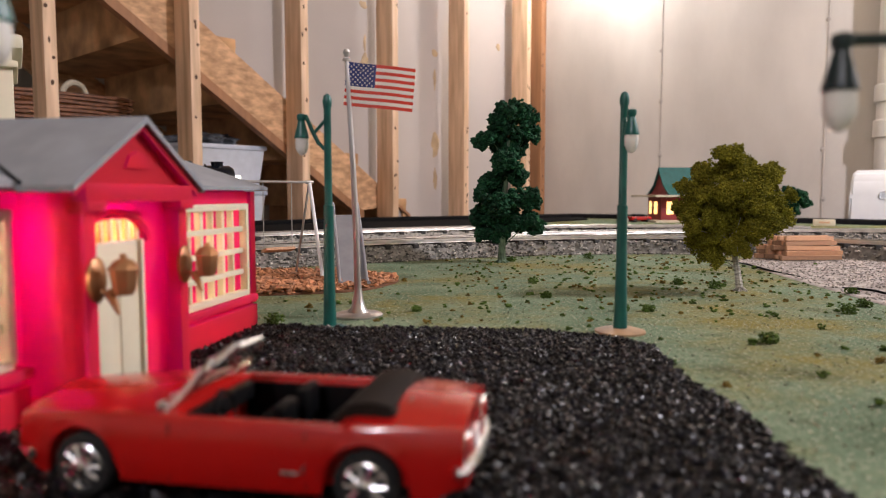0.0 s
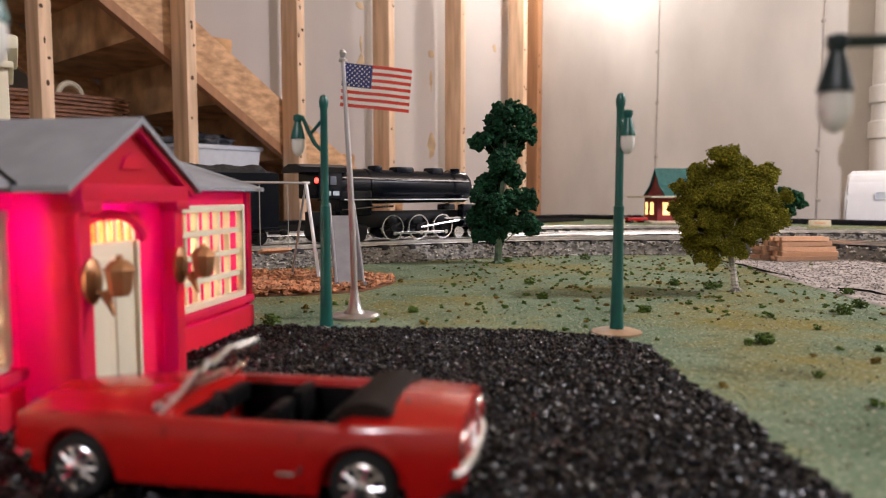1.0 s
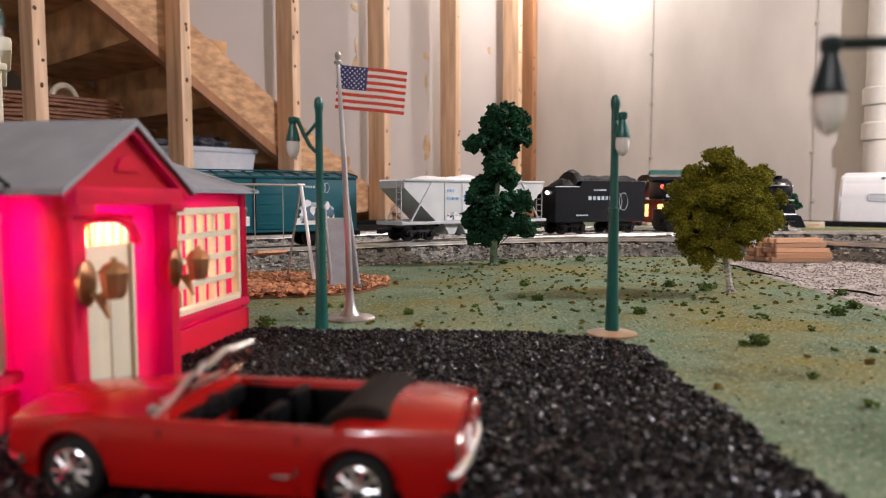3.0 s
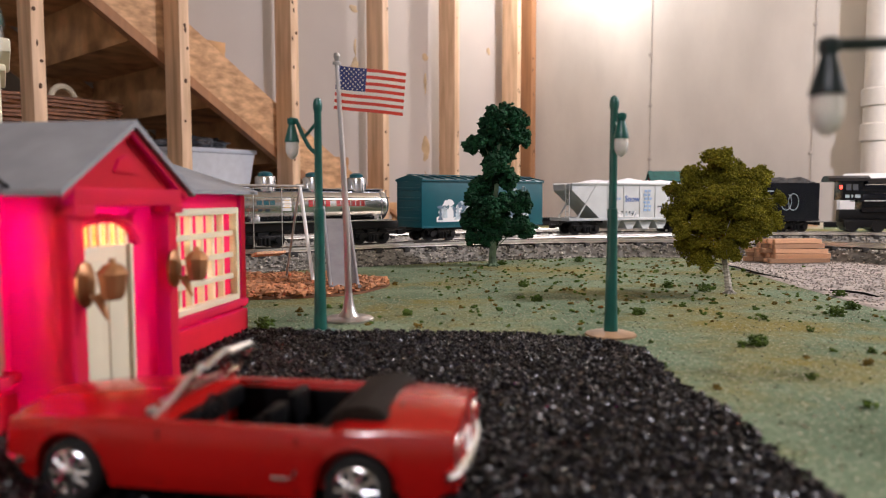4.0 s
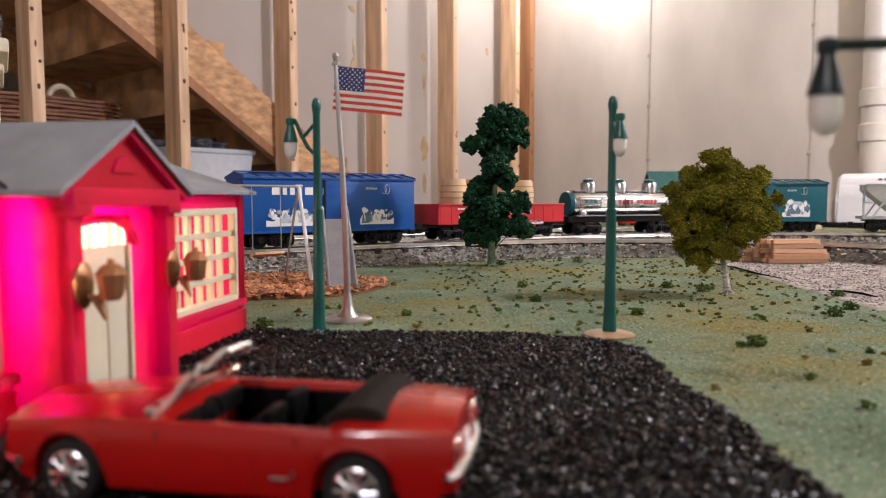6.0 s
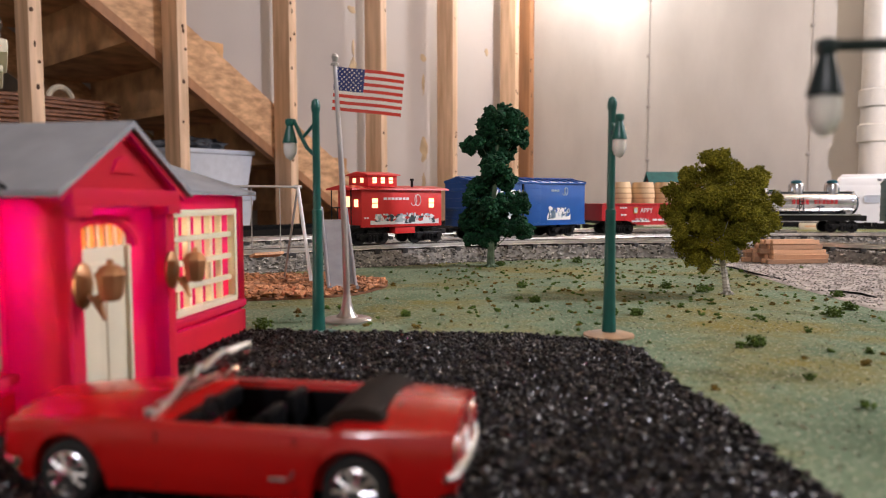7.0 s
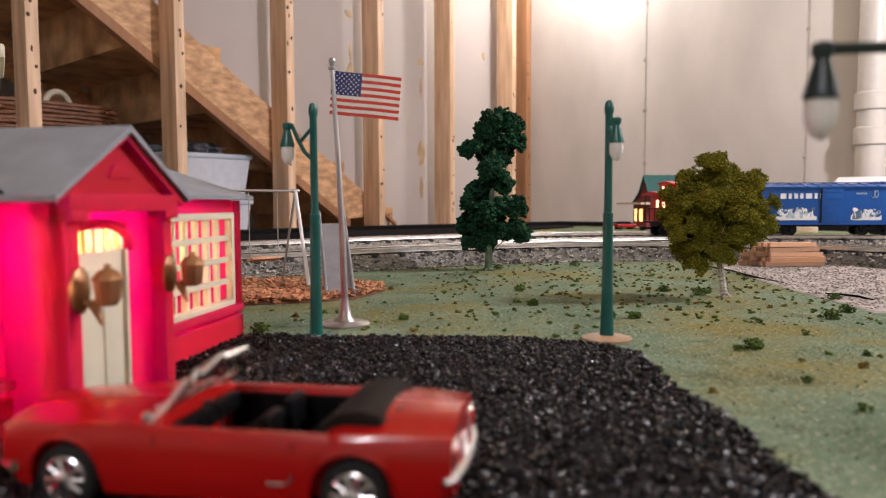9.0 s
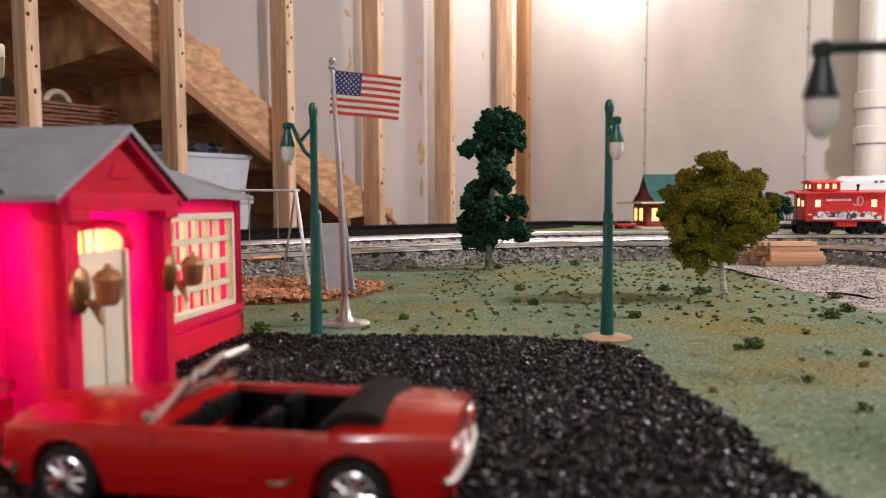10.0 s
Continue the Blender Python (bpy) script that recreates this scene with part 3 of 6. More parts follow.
def house():
    th = thing("house", "red plastic model house with grey roof, lit pink from inside", "model house", HOUSEM)
    L, Dp, Hh, pr = 0.326, 0.15, 0.090, 0.025
    pa, pb = -0.199, -0.127
    bm = B()
    wall_with_holes(bm, -0.003, 0.0, -L, 0, 0, Hh, [(-0.114, -0.012, 0.027, 0.080), (-0.314, -0.207, 0.027, 0.080), (pa + 0.006, pb - 0.006, 0.0, 0.084)])
    part("front_wall", bm, M_HOUSE, th)
    part("front_plinth", box(B(), (0.0018, -0.0635, 0.009), (0.0034, 0.125, 0.018), 0.0006), M_HOUSE, th)
    part("front_plinth", box(B(), (0.0018, -0.263, 0.009), (0.0034, 0.126, 0.018), 0.0006), M_HOUSE, th)
    part("corner_board", box(B(), (0.0012, -0.003, 0.0545), (0.0026, 0.006, 0.071), 0.0005), M_HOUSE, th)
    part("back_wall", box(B(), (-Dp, -L / 2, Hh / 2), (0.003, L, Hh)), M_HOUSE, th)
    for y in (-0.0015, -L + 0.0015):
        bm = B()
        prism(bm, [(-Dp, 0), (-0.003, 0), (-0.003, Hh), (-Dp / 2, Hh + 0.024), (-Dp, Hh)], y - 0.0015, y + 0.0015)
        part("end_wall", bm, M_HOUSE, th, smooth=0)
    # main roof
    rz, ez = 0.1185, 0.0925
    bm = B()
    prism(bm, [(0.008, ez), (-Dp / 2, rz), (-Dp - 0.008, ez), (-Dp - 0.008, ez - 0.002), (-Dp / 2, rz - 0.0025), (0.008, ez - 0.002)], -L - 0.008, 0.008)
    part("roof", bm, M_ROOF, th, "grey textured plastic roof", smooth=0)
    # porch
    c = (pa + pb) / 2
    for y in (pa, pb):
        s = 1 if y == pa else -1
        part("porch_side", box(B(), (pr / 2, y + s * 0.0015, Hh / 2), (pr, 0.003, Hh)), M_HOUSE, th)
        part("pilaster", box(B(), (pr - 0.0015, y + s * 0.0035, 0.043), (0.006, 0.007, 0.086), 0.0008), M_HOUSE, th)
        part("pilaster_cap", box(B(), (pr, y + s * 0.0045, 0.0835), (0.009, 0.011, 0.004), 0.0008), M_HOUSE, th)
    part("lintel", box(B(), (pr + 0.0005, c, 0.0885), (0.007, pb - pa + 0.002, 0.007), 0.0008), M_HOUSE, th)
    bm = B()
    m = Matrix(((0, 1, 0, 0), (1, 0, 0, 0), (0, 0, 1, 0), (0, 0, 0, 1)))
    half = (pb - pa) / 2
    prism(bm, [(c - half, 0.090), (c + half, 0.090), (c, 0.1155)], pr - 0.004, pr - 0.0005, m)
    part("gable", bm, M_HOUSE, th, smooth=0)
    bm = B()
    prism(bm, [(c - 0.008, 0.0985), (c + 0.008, 0.0985), (c + 0.005, 0.1035), (c, 0.1055), (c - 0.005, 0.1035)], pr - 0.001, pr + 0.0007, m)
    part("gable_emblem", bm, M_HOUSE, th, smooth=0)
    for s in (-1, 1):
        bm = B()
        prism(bm, [(c, 0.1195), (c + s * (half + 0.010), 0.0912), (c + s * (half + 0.010), 0.0890), (c, 0.1168)], -0.072, pr + 0.0055, m)
        pr_roof = part("porch_roof", bm, M_ROOF, th, "grey porch roof slope", smooth=0)
        e0, e1 = Vector((0.010, c + s * (half + 0.010), 0.0921)), Vector((-0.060, c + s * 0.004, 0.1192))
        part("valley_seam", rod(B(), e0, e1, 0.0007, None, 6), M_CARBLACK, pr_roof, "dark seam in the roof valley")
        bm = B()
        prism(bm, [(c, 0.1172), (c + s * (half + 0.007), 0.0900), (c + s * (half + 0.007), 0.0872), (c, 0.1142)], pr - 0.002, pr + 0.0035, m)
        part("barge_board", bm, M_HOUSE, th, smooth=0)
    # Unseen opaque panels, added to keep the bulbs' light out of the gable.
    part("attic_floor", box(B(), (-0.064, -L / 2, 0.0893), (0.118, L - 0.008, 0.0012)), M_ROOF, th, "unseen grey panel added to keep the attic dark")
    part("attic_floor", box(B(), (0.008, c, 0.0880), (0.026, 0.062, 0.0012)), M_ROOF, th, "unseen grey panel added to keep the attic dark")
    # door recess: back panel with arched fanlight, door leaf
    bm = B()
    wall_with_holes(bm, pr - 0.0115, pr - 0.0080, pa + 0.003, pb - 0.003, 0, 0.09, [(-0.1885, -0.1495, 0.0, 0.078)])
    part("porch_wall", bm, M_HOUSE, th)
    dx, da, db = pr - 0.0090, -0.1860, -0.1520
    dc = (da + db) / 2
    dr = part("door", box(B(), (dx, dc, 0.0355), (0.003, db - da, 0.067), 0.0005), M_CREAM, th, "cream panelled plastic door")
    for s in (-1, 1):
        part("door_panel", box(B(), (dx + 0.0012, dc + s * 0.0078, 0.029), (0.0022, 0.0105, 0.042), 0.0008), M_CREAM, dr)
        part("door_jamb", box(B(), (dx + 0.001, dc + s * 0.0178, 0.0355), (0.0046, 0.0022, 0.067), 0.0006), M_CREAM, dr)
    part("door_panel", box(B(), (dx + 0.0012, dc, 0.0590), (0.0022, 0.026, 0.008), 0.0008), M_CREAM, dr)
    fan = part("fanlight", box(B(), (dx - 0.001, dc, 0.0735), (0.0006, 0.038, 0.011)), M_AMBER, th, "amber glowing fanlight")
    fan.visible_shadow = False
    for k in range(7):
        y = dc - 0.018 + 0.006 * k
        part("fan_bar", box(B(), (dx, y, 0.0735), (0.002, 0.0014, 0.010 + 0.002 * math.cos((k - 3) * 0.5))), M_CREAM, fan)
    arch = B()
    pts = []
    for k in range(13):
        a = math.pi * k / 12
        pts.append((pr - 0.0070, dc + 0.0235 * math.cos(a), 0.0685 + 0.012 * math.sin(a)))
    tube(arch, pts, 0.0018, 6)
    part("door_arch", arch, M_HOUSE, th)
    bm = B()
    prism(bm, [(dc - 0.021, 0.081), (dc - 0.021, 0.0695)] + [(dc + 0.0205 * math.cos(math.pi * (1 - k / 10)), 0.069 + 0.0105 * math.sin(math.pi * k / 10)) for k in range(11)] +
          [(dc + 0.021, 0.0695), (dc + 0.021, 0.081)], pr - 0.0082, pr - 0.0072, m)
    part("arch_spandrel", bm, M_HOUSE, th, smooth=0)
    house_window(th, 0.0, -0.114, -0.012, 0.027, 0.080, 8, 4)
    house_window(th, 0.0, -0.314, -0.207, 0.027, 0.080, 8, 4)
    wall_lantern(th, pr + 0.003, pa + 0.005, 0.057)
    wall_lantern(th, pr + 0.003, pb - 0.005, 0.057)
    part("base_plate", box(B(), (-Dp / 2, -L / 2, 0.0015), (Dp + 0.004, L + 0.004, 0.003)), M_HOUSE, th)
    # a small bulb burns inside the house
    for y, w in ((-0.262, 0.32), (-0.090, 0.37)):
        bulb = bulb_light("house_bulb_light", HOUSEM @ Vector((-0.05, y, 0.062)), w, 0.006, (1.0, 0.64, 0.46))
    p = HOUSEM @ Vector((-0.004, -0.180, 0.070))
    bulb_light("porch_bulb_light", p, 0.42, 0.005, (1.0, 0.62, 0.62))


M_AMBER = mat("amber_pane", (0.95, 0.50, 0.14), 0.5, var=0.1, scale=90, thin=0.85)
house()


# ---------- convertible car on the coal lot ----------
CAR_Z = 0.0052
CARM = pose(-0.0549, 0.2050, CAR_Z, 0, 0, 169.9)      # x to the front of the car, y to its left
AXF, AXR, WR = 0.040, -0.040, 0.0089


def car_half_width(x):
    t = abs(x + 0.004) / 0.067
    return 0.0258 * (1 - 0.16 * max(0, t - 0.35) ** 2 / 0.42)


def car_top(x):
    # deck height: hood, belt line and boot lid
    if x > 0.018:
        return 0.0248 - 0.0028 * ((x - 0.018) / 0.045) ** 2
    if x < -0.036:
        return 0.0253 - 0.0014 * ((-0.036 - x) / 0.036) ** 2
    return 0.0246


def car_body(th):
    n = 96
    xs = [0.0606 - 0.1256 * i / n for i in range(n + 1)]
    bm = B()
    rings = []
    for x in xs:
        w, zt = car_half_width(x), car_top(x)
        zb = 0.0062
        nose = max(0, (x - 0.055) / 0.0062)
        tail = max(0, (-0.058 - x) / 0.0074)
        zb += 0.0055 * nose + 0.0045 * tail
        zs = zb
        for ax in (AXF, AXR):
            d = abs(x - ax)
            if d < 0.0108:
                zs = max(zs, 0.0089 + math.sqrt(0.0108 ** 2 - d * d) * 0.95)
        zc = 0.0136 if x > -0.01 else 0.0146 + 0.0010 * math.sin(max(0, min(1, (-0.01 - x) / 0.03)) * math.pi)
        zs = min(zs, zt - 0.0045)
        zc = max(zc, zs + 0.0012)
        cock = -0.0335 < x < 0.0125
        pts = [(0, 0.0075), (w * 0.80, 0.0075), (w * 0.80, max(zs - 0.0002, 0.0076)), (w * 0.955, zs), (w * 0.985, (zs + zc) / 2), (w, zc), (w * 0.975, (zc + zt) / 2), (w * 0.955, zt - 0.0012),
               (w * 0.92, zt - 0.0002)]
        if cock:
            pts += [(w * 0.84, zt - 0.0004), (w * 0.80, zt - 0.003), (w * 0.78, 0.0105), (0, 0.0105)]
        else:
            pts += [(w * 0.84, zt - 0.0001), (w * 0.70, zt + 0.0009), (w * 0.35, zt + 0.0022), (0, zt + 0.0026 + (0.0006 if x > 0.018 else 0))]
        full = [(-y, z) for y, z in pts[::-1]] + pts[1:]
        rings.append([bm.verts.new((x, y, z)) for y, z in full[:-1]])
    k = len(rings[0])
    for p, q in zip(rings, rings[1:]):
        for i in range(k):
            bm.faces.new((p[i], q[i], q[(i + 1) % k], p[(i + 1) % k]))
    bm.faces.new(rings[0])
    bm.faces.new(rings[-1][::-1])
    part("body", bm, M_RED_PAINT, th, "glossy red die-cast body", smooth=0.7)


def car():
    th = thing("convertible_car", "glossy red die-cast convertible with open black interior, parked on black coal", "model car", CARM)
    car_body(th)
    for ax in (AXF, AXR):
        for s in (-1, 1):
            bm = B()
            lathe(bm, [(0.0055, -0.0034), (0.0080, -0.0034), (WR, -0.0024), (WR, 0.0022), (0.0080, 0.0034), (0.0062, 0.0034)], 28)
            wh = part("wheel", bm, M_TYRE, th, "black tyre with chrome spoked hub", m=pose(ax, s * 0.0208, WR, 90 * -s, 0, 0))
            bm = B()
            lathe(bm, [(0.0064, 0.0010), (0.0064, 0.0032), (0.0058, 0.0036), (0.0052, 0.0024), (0.0022, 0.0026), (0.0018, 0.0044), (0.0008, 0.0048)], 24)
            for j in range(10):
                a = 2 * math.pi * j / 10
                rod(bm, (0.0016 * math.cos(a), 0.0016 * math.sin(a), 0.0036), (0.0056 * math.cos(a), 0.0056 * math.sin(a), 0.0031), 0.0006, 0.0005, 6)
            part("rim", bm, M_CHROME, wh, "chrome spoked hub")
    # cockpit
    part("interior_tub", box(B(), (-0.0105, 0, 0.0115), (0.0445, 0.0375, 0.003), 0.0008), M_CARBLACK, th, "black interior tub")
    for s in (-1, 1):
        part("door_lining", box(B(), (-0.0105, s * 0.0193, 0.0172), (0.0445, 0.0014, 0.0105), 0.0005), M_CARBLACK, th)
        bm = B()
        box(bm, (-0.006, s * 0.0088, 0.0150), (0.013, 0.0125, 0.0045), 0.0014)
        box(bm, (-0.0125, s * 0.0088, 0.0205), (0.0036, 0.0120, 0.0095), 0.0014, m=None)
        part("seat", bm, M_CARBLACK, th, "black bucket seat")
    bm = B()
    box(bm, (-0.0255, 0, 0.0150), (0.010, 0.034, 0.0045), 0.0014)
    box(bm, (-0.0300, 0, 0.0200), (0.0034, 0.034, 0.0085), 0.0014)
    part("rear_bench", bm, M_CARBLACK, th, "black rear bench seat")
    part("dashboard", box(B(), (0.0108, 0, 0.0205), (0.004, 0.037, 0.006), 0.0014), M_CARBLACK, th)
    bm = B()
    pts = [(0.0048 + 0.0016 * math.sin(a), 0.0095 + 0.0050 * math.cos(a), 0.0228 + 0.0046 * math.sin(a)) for a in [2 * math.pi * k / 20 for k in range(21)]]
    tube(bm, pts, 0.0005, 6)
    rod(bm, (0.0048, 0.0095, 0.0228), (0.0100, 0.0095, 0.0205), 0.0006, None, 6)
    part("steering_wheel", bm, M_CARBLACK, th)
    bm = B()
    prof = [(-0.0472, 0.0240), (-0.0466, 0.0274), (-0.0425, 0.0291), (-0.0370, 0.0290), (-0.0318, 0.0270), (-0.0305, 0.0225), (-0.0330, 0.0205)]
    prism(bm, prof, -0.0195, 0.0195)
    bmesh.ops.bevel(bm, geom=list(bm.edges), offset=0.0009, segments=2, affect="EDGES")
    part("folded_top", bm, M_TOPCLOTH, th, "dark brown folded soft-top cover")
    # windscreen
    w = 0.0195
    bm = B()
    tube(bm, [(0.0165, -w - 0.001, 0.0240), (0.0120, -w, 0.0285), (0.0066, -w + 0.0014, 0.0358), (0.0056, -w + 0.004, 0.0370), (0.0062, 0, 0.0380), (0.0056, w - 0.004, 0.0370), (0.0066, w - 0.0014, 0.0358),
              (0.0120, w, 0.0285), (0.0165, w + 0.001, 0.0240)], 0.0013, 8)
    ws = part("windscreen_frame", bm, M_CHROME, th, "chrome windscreen frame")
    bm = B()
    v = [bm.verts.new(p) for p in ((0.0160, -w, 0.0242), (0.0160, w, 0.0242), (0.0068, w - 0.002, 0.0350), (0.0068, -w + 0.002, 0.0350))]
    bm.faces.new(v)
    bmesh.ops.solidify(bm, geom=list(bm.faces), thickness=0.0006)
    gl = part("windscreen", bm, M_CLEAR, ws, "clear plastic windscreen", smooth=0)
    part("cowl_strip", box(B(), (0.0168, 0, 0.0272), (0.0022, 0.034, 0.0012), 0.0004), M_CHROME, th)
    bm = B()
    rod(bm, (0.0165, 0.0215, 0.0236), (0.0165, 0.0225, 0.0262), 0.0005, None, 6)
    box(bm, (0.0160, 0.0232, 0.0268), (0.0016, 0.0034, 0.0026), 0.0007)
    part("door_mirror", bm, M_CHROME, th)
    # chrome and lights
    bm = B()
    tube(bm, [(-0.0630, -0.0234, 0.0138), (-0.0646, -0.0215, 0.0138), (-0.0664, -0.012, 0.0138), (-0.0668, 0, 0.0138), (-0.0664, 0.012, 0.0138), (-0.0646, 0.0215, 0.0138), (-0.0630, 0.0234, 0.0138)], 0.0015, 8)
    part("rear_bumper", bm, M_CHROME, th)
    bm = B()
    tube(bm, [(0.0556, -0.0235, 0.0112), (0.0614, -0.0195, 0.0112), (0.0626, 0, 0.0112), (0.0614, 0.0195, 0.0112), (0.0556, 0.0235, 0.0112)], 0.0014, 8)
    part("front_bumper", bm, M_CHROME, th)
    part("grille", box(B(), (0.0606, 0, 0.0165), (0.0014, 0.026, 0.0055), 0.0006), M_CARBLACK, th)
    for s in (-1, 1):
        bm = B()
        lathe(bm, [(0.0032, 0), (0.0034, 0.0012), (0.0026, 0.0022), (0.0010, 0.0026)], 16, pose(0.0596, s * 0.0182, 0.0162, 0, 90, 0))
        part("headlight", bm, M_CHROME, th, "round clear headlight in a chrome ring")
        part("tail_light", box(B(), (-0.0654, s * 0.0165, 0.0185), (0.0012, 0.0065, 0.0050), 0.0005), M_TAIL, th, "red tail light in chrome")
        part("tail_light_rim", box(B(), (-0.0650, s * 0.0165, 0.0185), (0.0012, 0.0082, 0.0066), 0.0005), M_CHROME, th)
        bm = B()
        box(bm, (-0.0245, s * 0.0250, 0.0140), (0.0010, 0.0014, 0.0050), 0.0003, m=Matrix.Translation((-0.0245, 0, 0.0140)) @ pose(0, 0, 0, 0, -20, 0) @ Matrix.Translation((0.0245, 0, -0.0140)))
        box(bm, (-0.0202, s * 0.0250, 0.0116), (0.0050, 0.0014, 0.0012), 0.0004)
        part("scoop_trim", bm, M_CHROME, th, "chrome side scoop trim")
        for x in (0.0135, -0.0245):
            part("door_gap", box(B(), (x, s * 0.02475, 0.0150), (0.00035, 0.0008, 0.0150)), M_CARBLACK, th)
        part("sill_strip", box(B(), (0, s * 0.0240, 0.0066), (0.054, 0.0010, 0.0008), 0.0003), M_CHROME, th)
    part("boot_gap", box(B(), (-0.0486, 0, 0.0272), (0.0004, 0.020, 0.0006)), M_CARBLACK, th)
    part("number_plate", box(B(), (-0.0652, 0, 0.0165), (0.0008, 0.008, 0.004), 0.0003), M_WHITE, th, "blank pale number plate")
    part("chassis", box(B(), (-0.002, 0, 0.0068), (0.108, 0.040, 0.0028), 0.0008), M_CARBLACK, th)


M_TOPCLOTH = mat("soft_top", (0.012, 0.008, 0.006), 0.7, spec=0.12, var=0.2, scale=120, bump=0.2, bscale=900)
M_TAIL = mat("tail_red", (0.45, 0.01, 0.01), 0.15, var=0.1)
car()

# ---------- lamps, flag, playground ----------


def street_lamp(x, y, h, aim, material, label, base_tint, scale=1.0, reach=0.0168, flat=False, foot=1.0):
    """A lamp post with one hanging globe on a scrolled arm that points along aim degrees."""
    th = thing("street_lamp", label, "street lamp", pose(x, y, 0, 0, 0, aim), "street lamps")
    k = scale
    bm = B()
    lathe(bm, [(0.0134 * foot, 0.0), (0.0134 * foot, 0.0012), (0.0100 * foot, 0.0024), (0.0058, 0.0030)], 28)
    part("base", bm, base_tint, th, "round base disc")
    bm = B()
    lathe(bm, [(0.0045, 0.002), (0.0041, 0.012), (0.0035, 0.040), (0.0032, 0.078), (0.0033, 0.0785), (0.0033, 0.081), (0.0026, 0.0815), (0.0024, h - 0.008), (0.0029, h - 0.0065), (0.0031, h - 0.004),
               (0.0028, h - 0.002), (0.0022, h), (0.0008, h + 0.001)], 16)
    part("post", bm, material, th)
    bm = B()
    z1 = h - 0.0135
    if flat:
        tube(bm, [(0.0, 0, z1 + 0.0002), (reach * 0.5, 0, z1 + 0.0004), (reach, 0, z1)], 0.0015, 8)
    else:
        tube(bm, [(0.002, 0, h - 0.034), (0.006, 0, h - 0.030), (0.010, 0, h - 0.022), (reach - 0.003, 0, z1 + 0.0005), (reach, 0, z1 + 0.001)], 0.0014, 8)
        tube(bm, [(0.002, 0, h - 0.016), (0.0045, 0, h - 0.019), (0.0085, 0, h - 0.0235)], 0.0011, 8)
    part("arm", bm, material, th)
    bm = B()
    lathe(bm, [(0.0010, 0.0022 * k), (0.0028 * k, 0.0014 * k), (0.0030 * k, -0.001 * k), (0.0021 * k, -0.0028 * k), (0.0027 * k, -0.0050 * k), (0.0040 * k, -0.0098 * k), (0.0047 * k, -0.0128 * k), (0.0047 * k, -0.0136 * k),
               (0.001, -0.0136 * k)], 18, Matrix.Translation((reach, 0, z1)))
    part("cap", bm, material, th)
    bm = B()
    lathe(bm, [(0.0040 * k, -0.0134 * k), (0.0043 * k, -0.0165 * k), (0.0040 * k, -0.0200 * k), (0.0028 * k, -0.0228 * k), (0.0010 * k, -0.0243 * k), (0.0003, -0.0246 * k)], 18, Matrix.Translation((reach, 0, z1)))
    part("globe", bm, M_FROST, th, "frosted unlit globe")
    return th


M_BASEBROWN = mat("base_tan", (0.32, 0.20, 0.11), 0.5, var=0.2, scale=120)
M_BASEGREEN = mat("base_green", (0.03, 0.10, 0.085), 0.5, var=0.25, scale=120)
street_lamp(-0.074, 0.459, 0.151, 178, M_GREEN, "green plastic street lamp with frosted globe beside the coal lot", M_BASEGREEN)
street_lamp(0.1135, 0.449, 0.151, 272, M_GREEN, "green plastic street lamp on a tan base by the coal lot", M_BASEBROWN, reach=0.0160, foot=1.2)
street_lamp(0.131, 0.180, 0.1400, 178, M_DKGREEN, "dark street lamp with frosted globe close by", M_BASEGREEN, reach=0.0310, scale=0.93, flat=True)
street_lamp(-0.1405, 0.176, 0.1570, 0, M_GREEN, "green street lamp with frosted globe before the house", M_BASEGREEN, reach=0.0310)


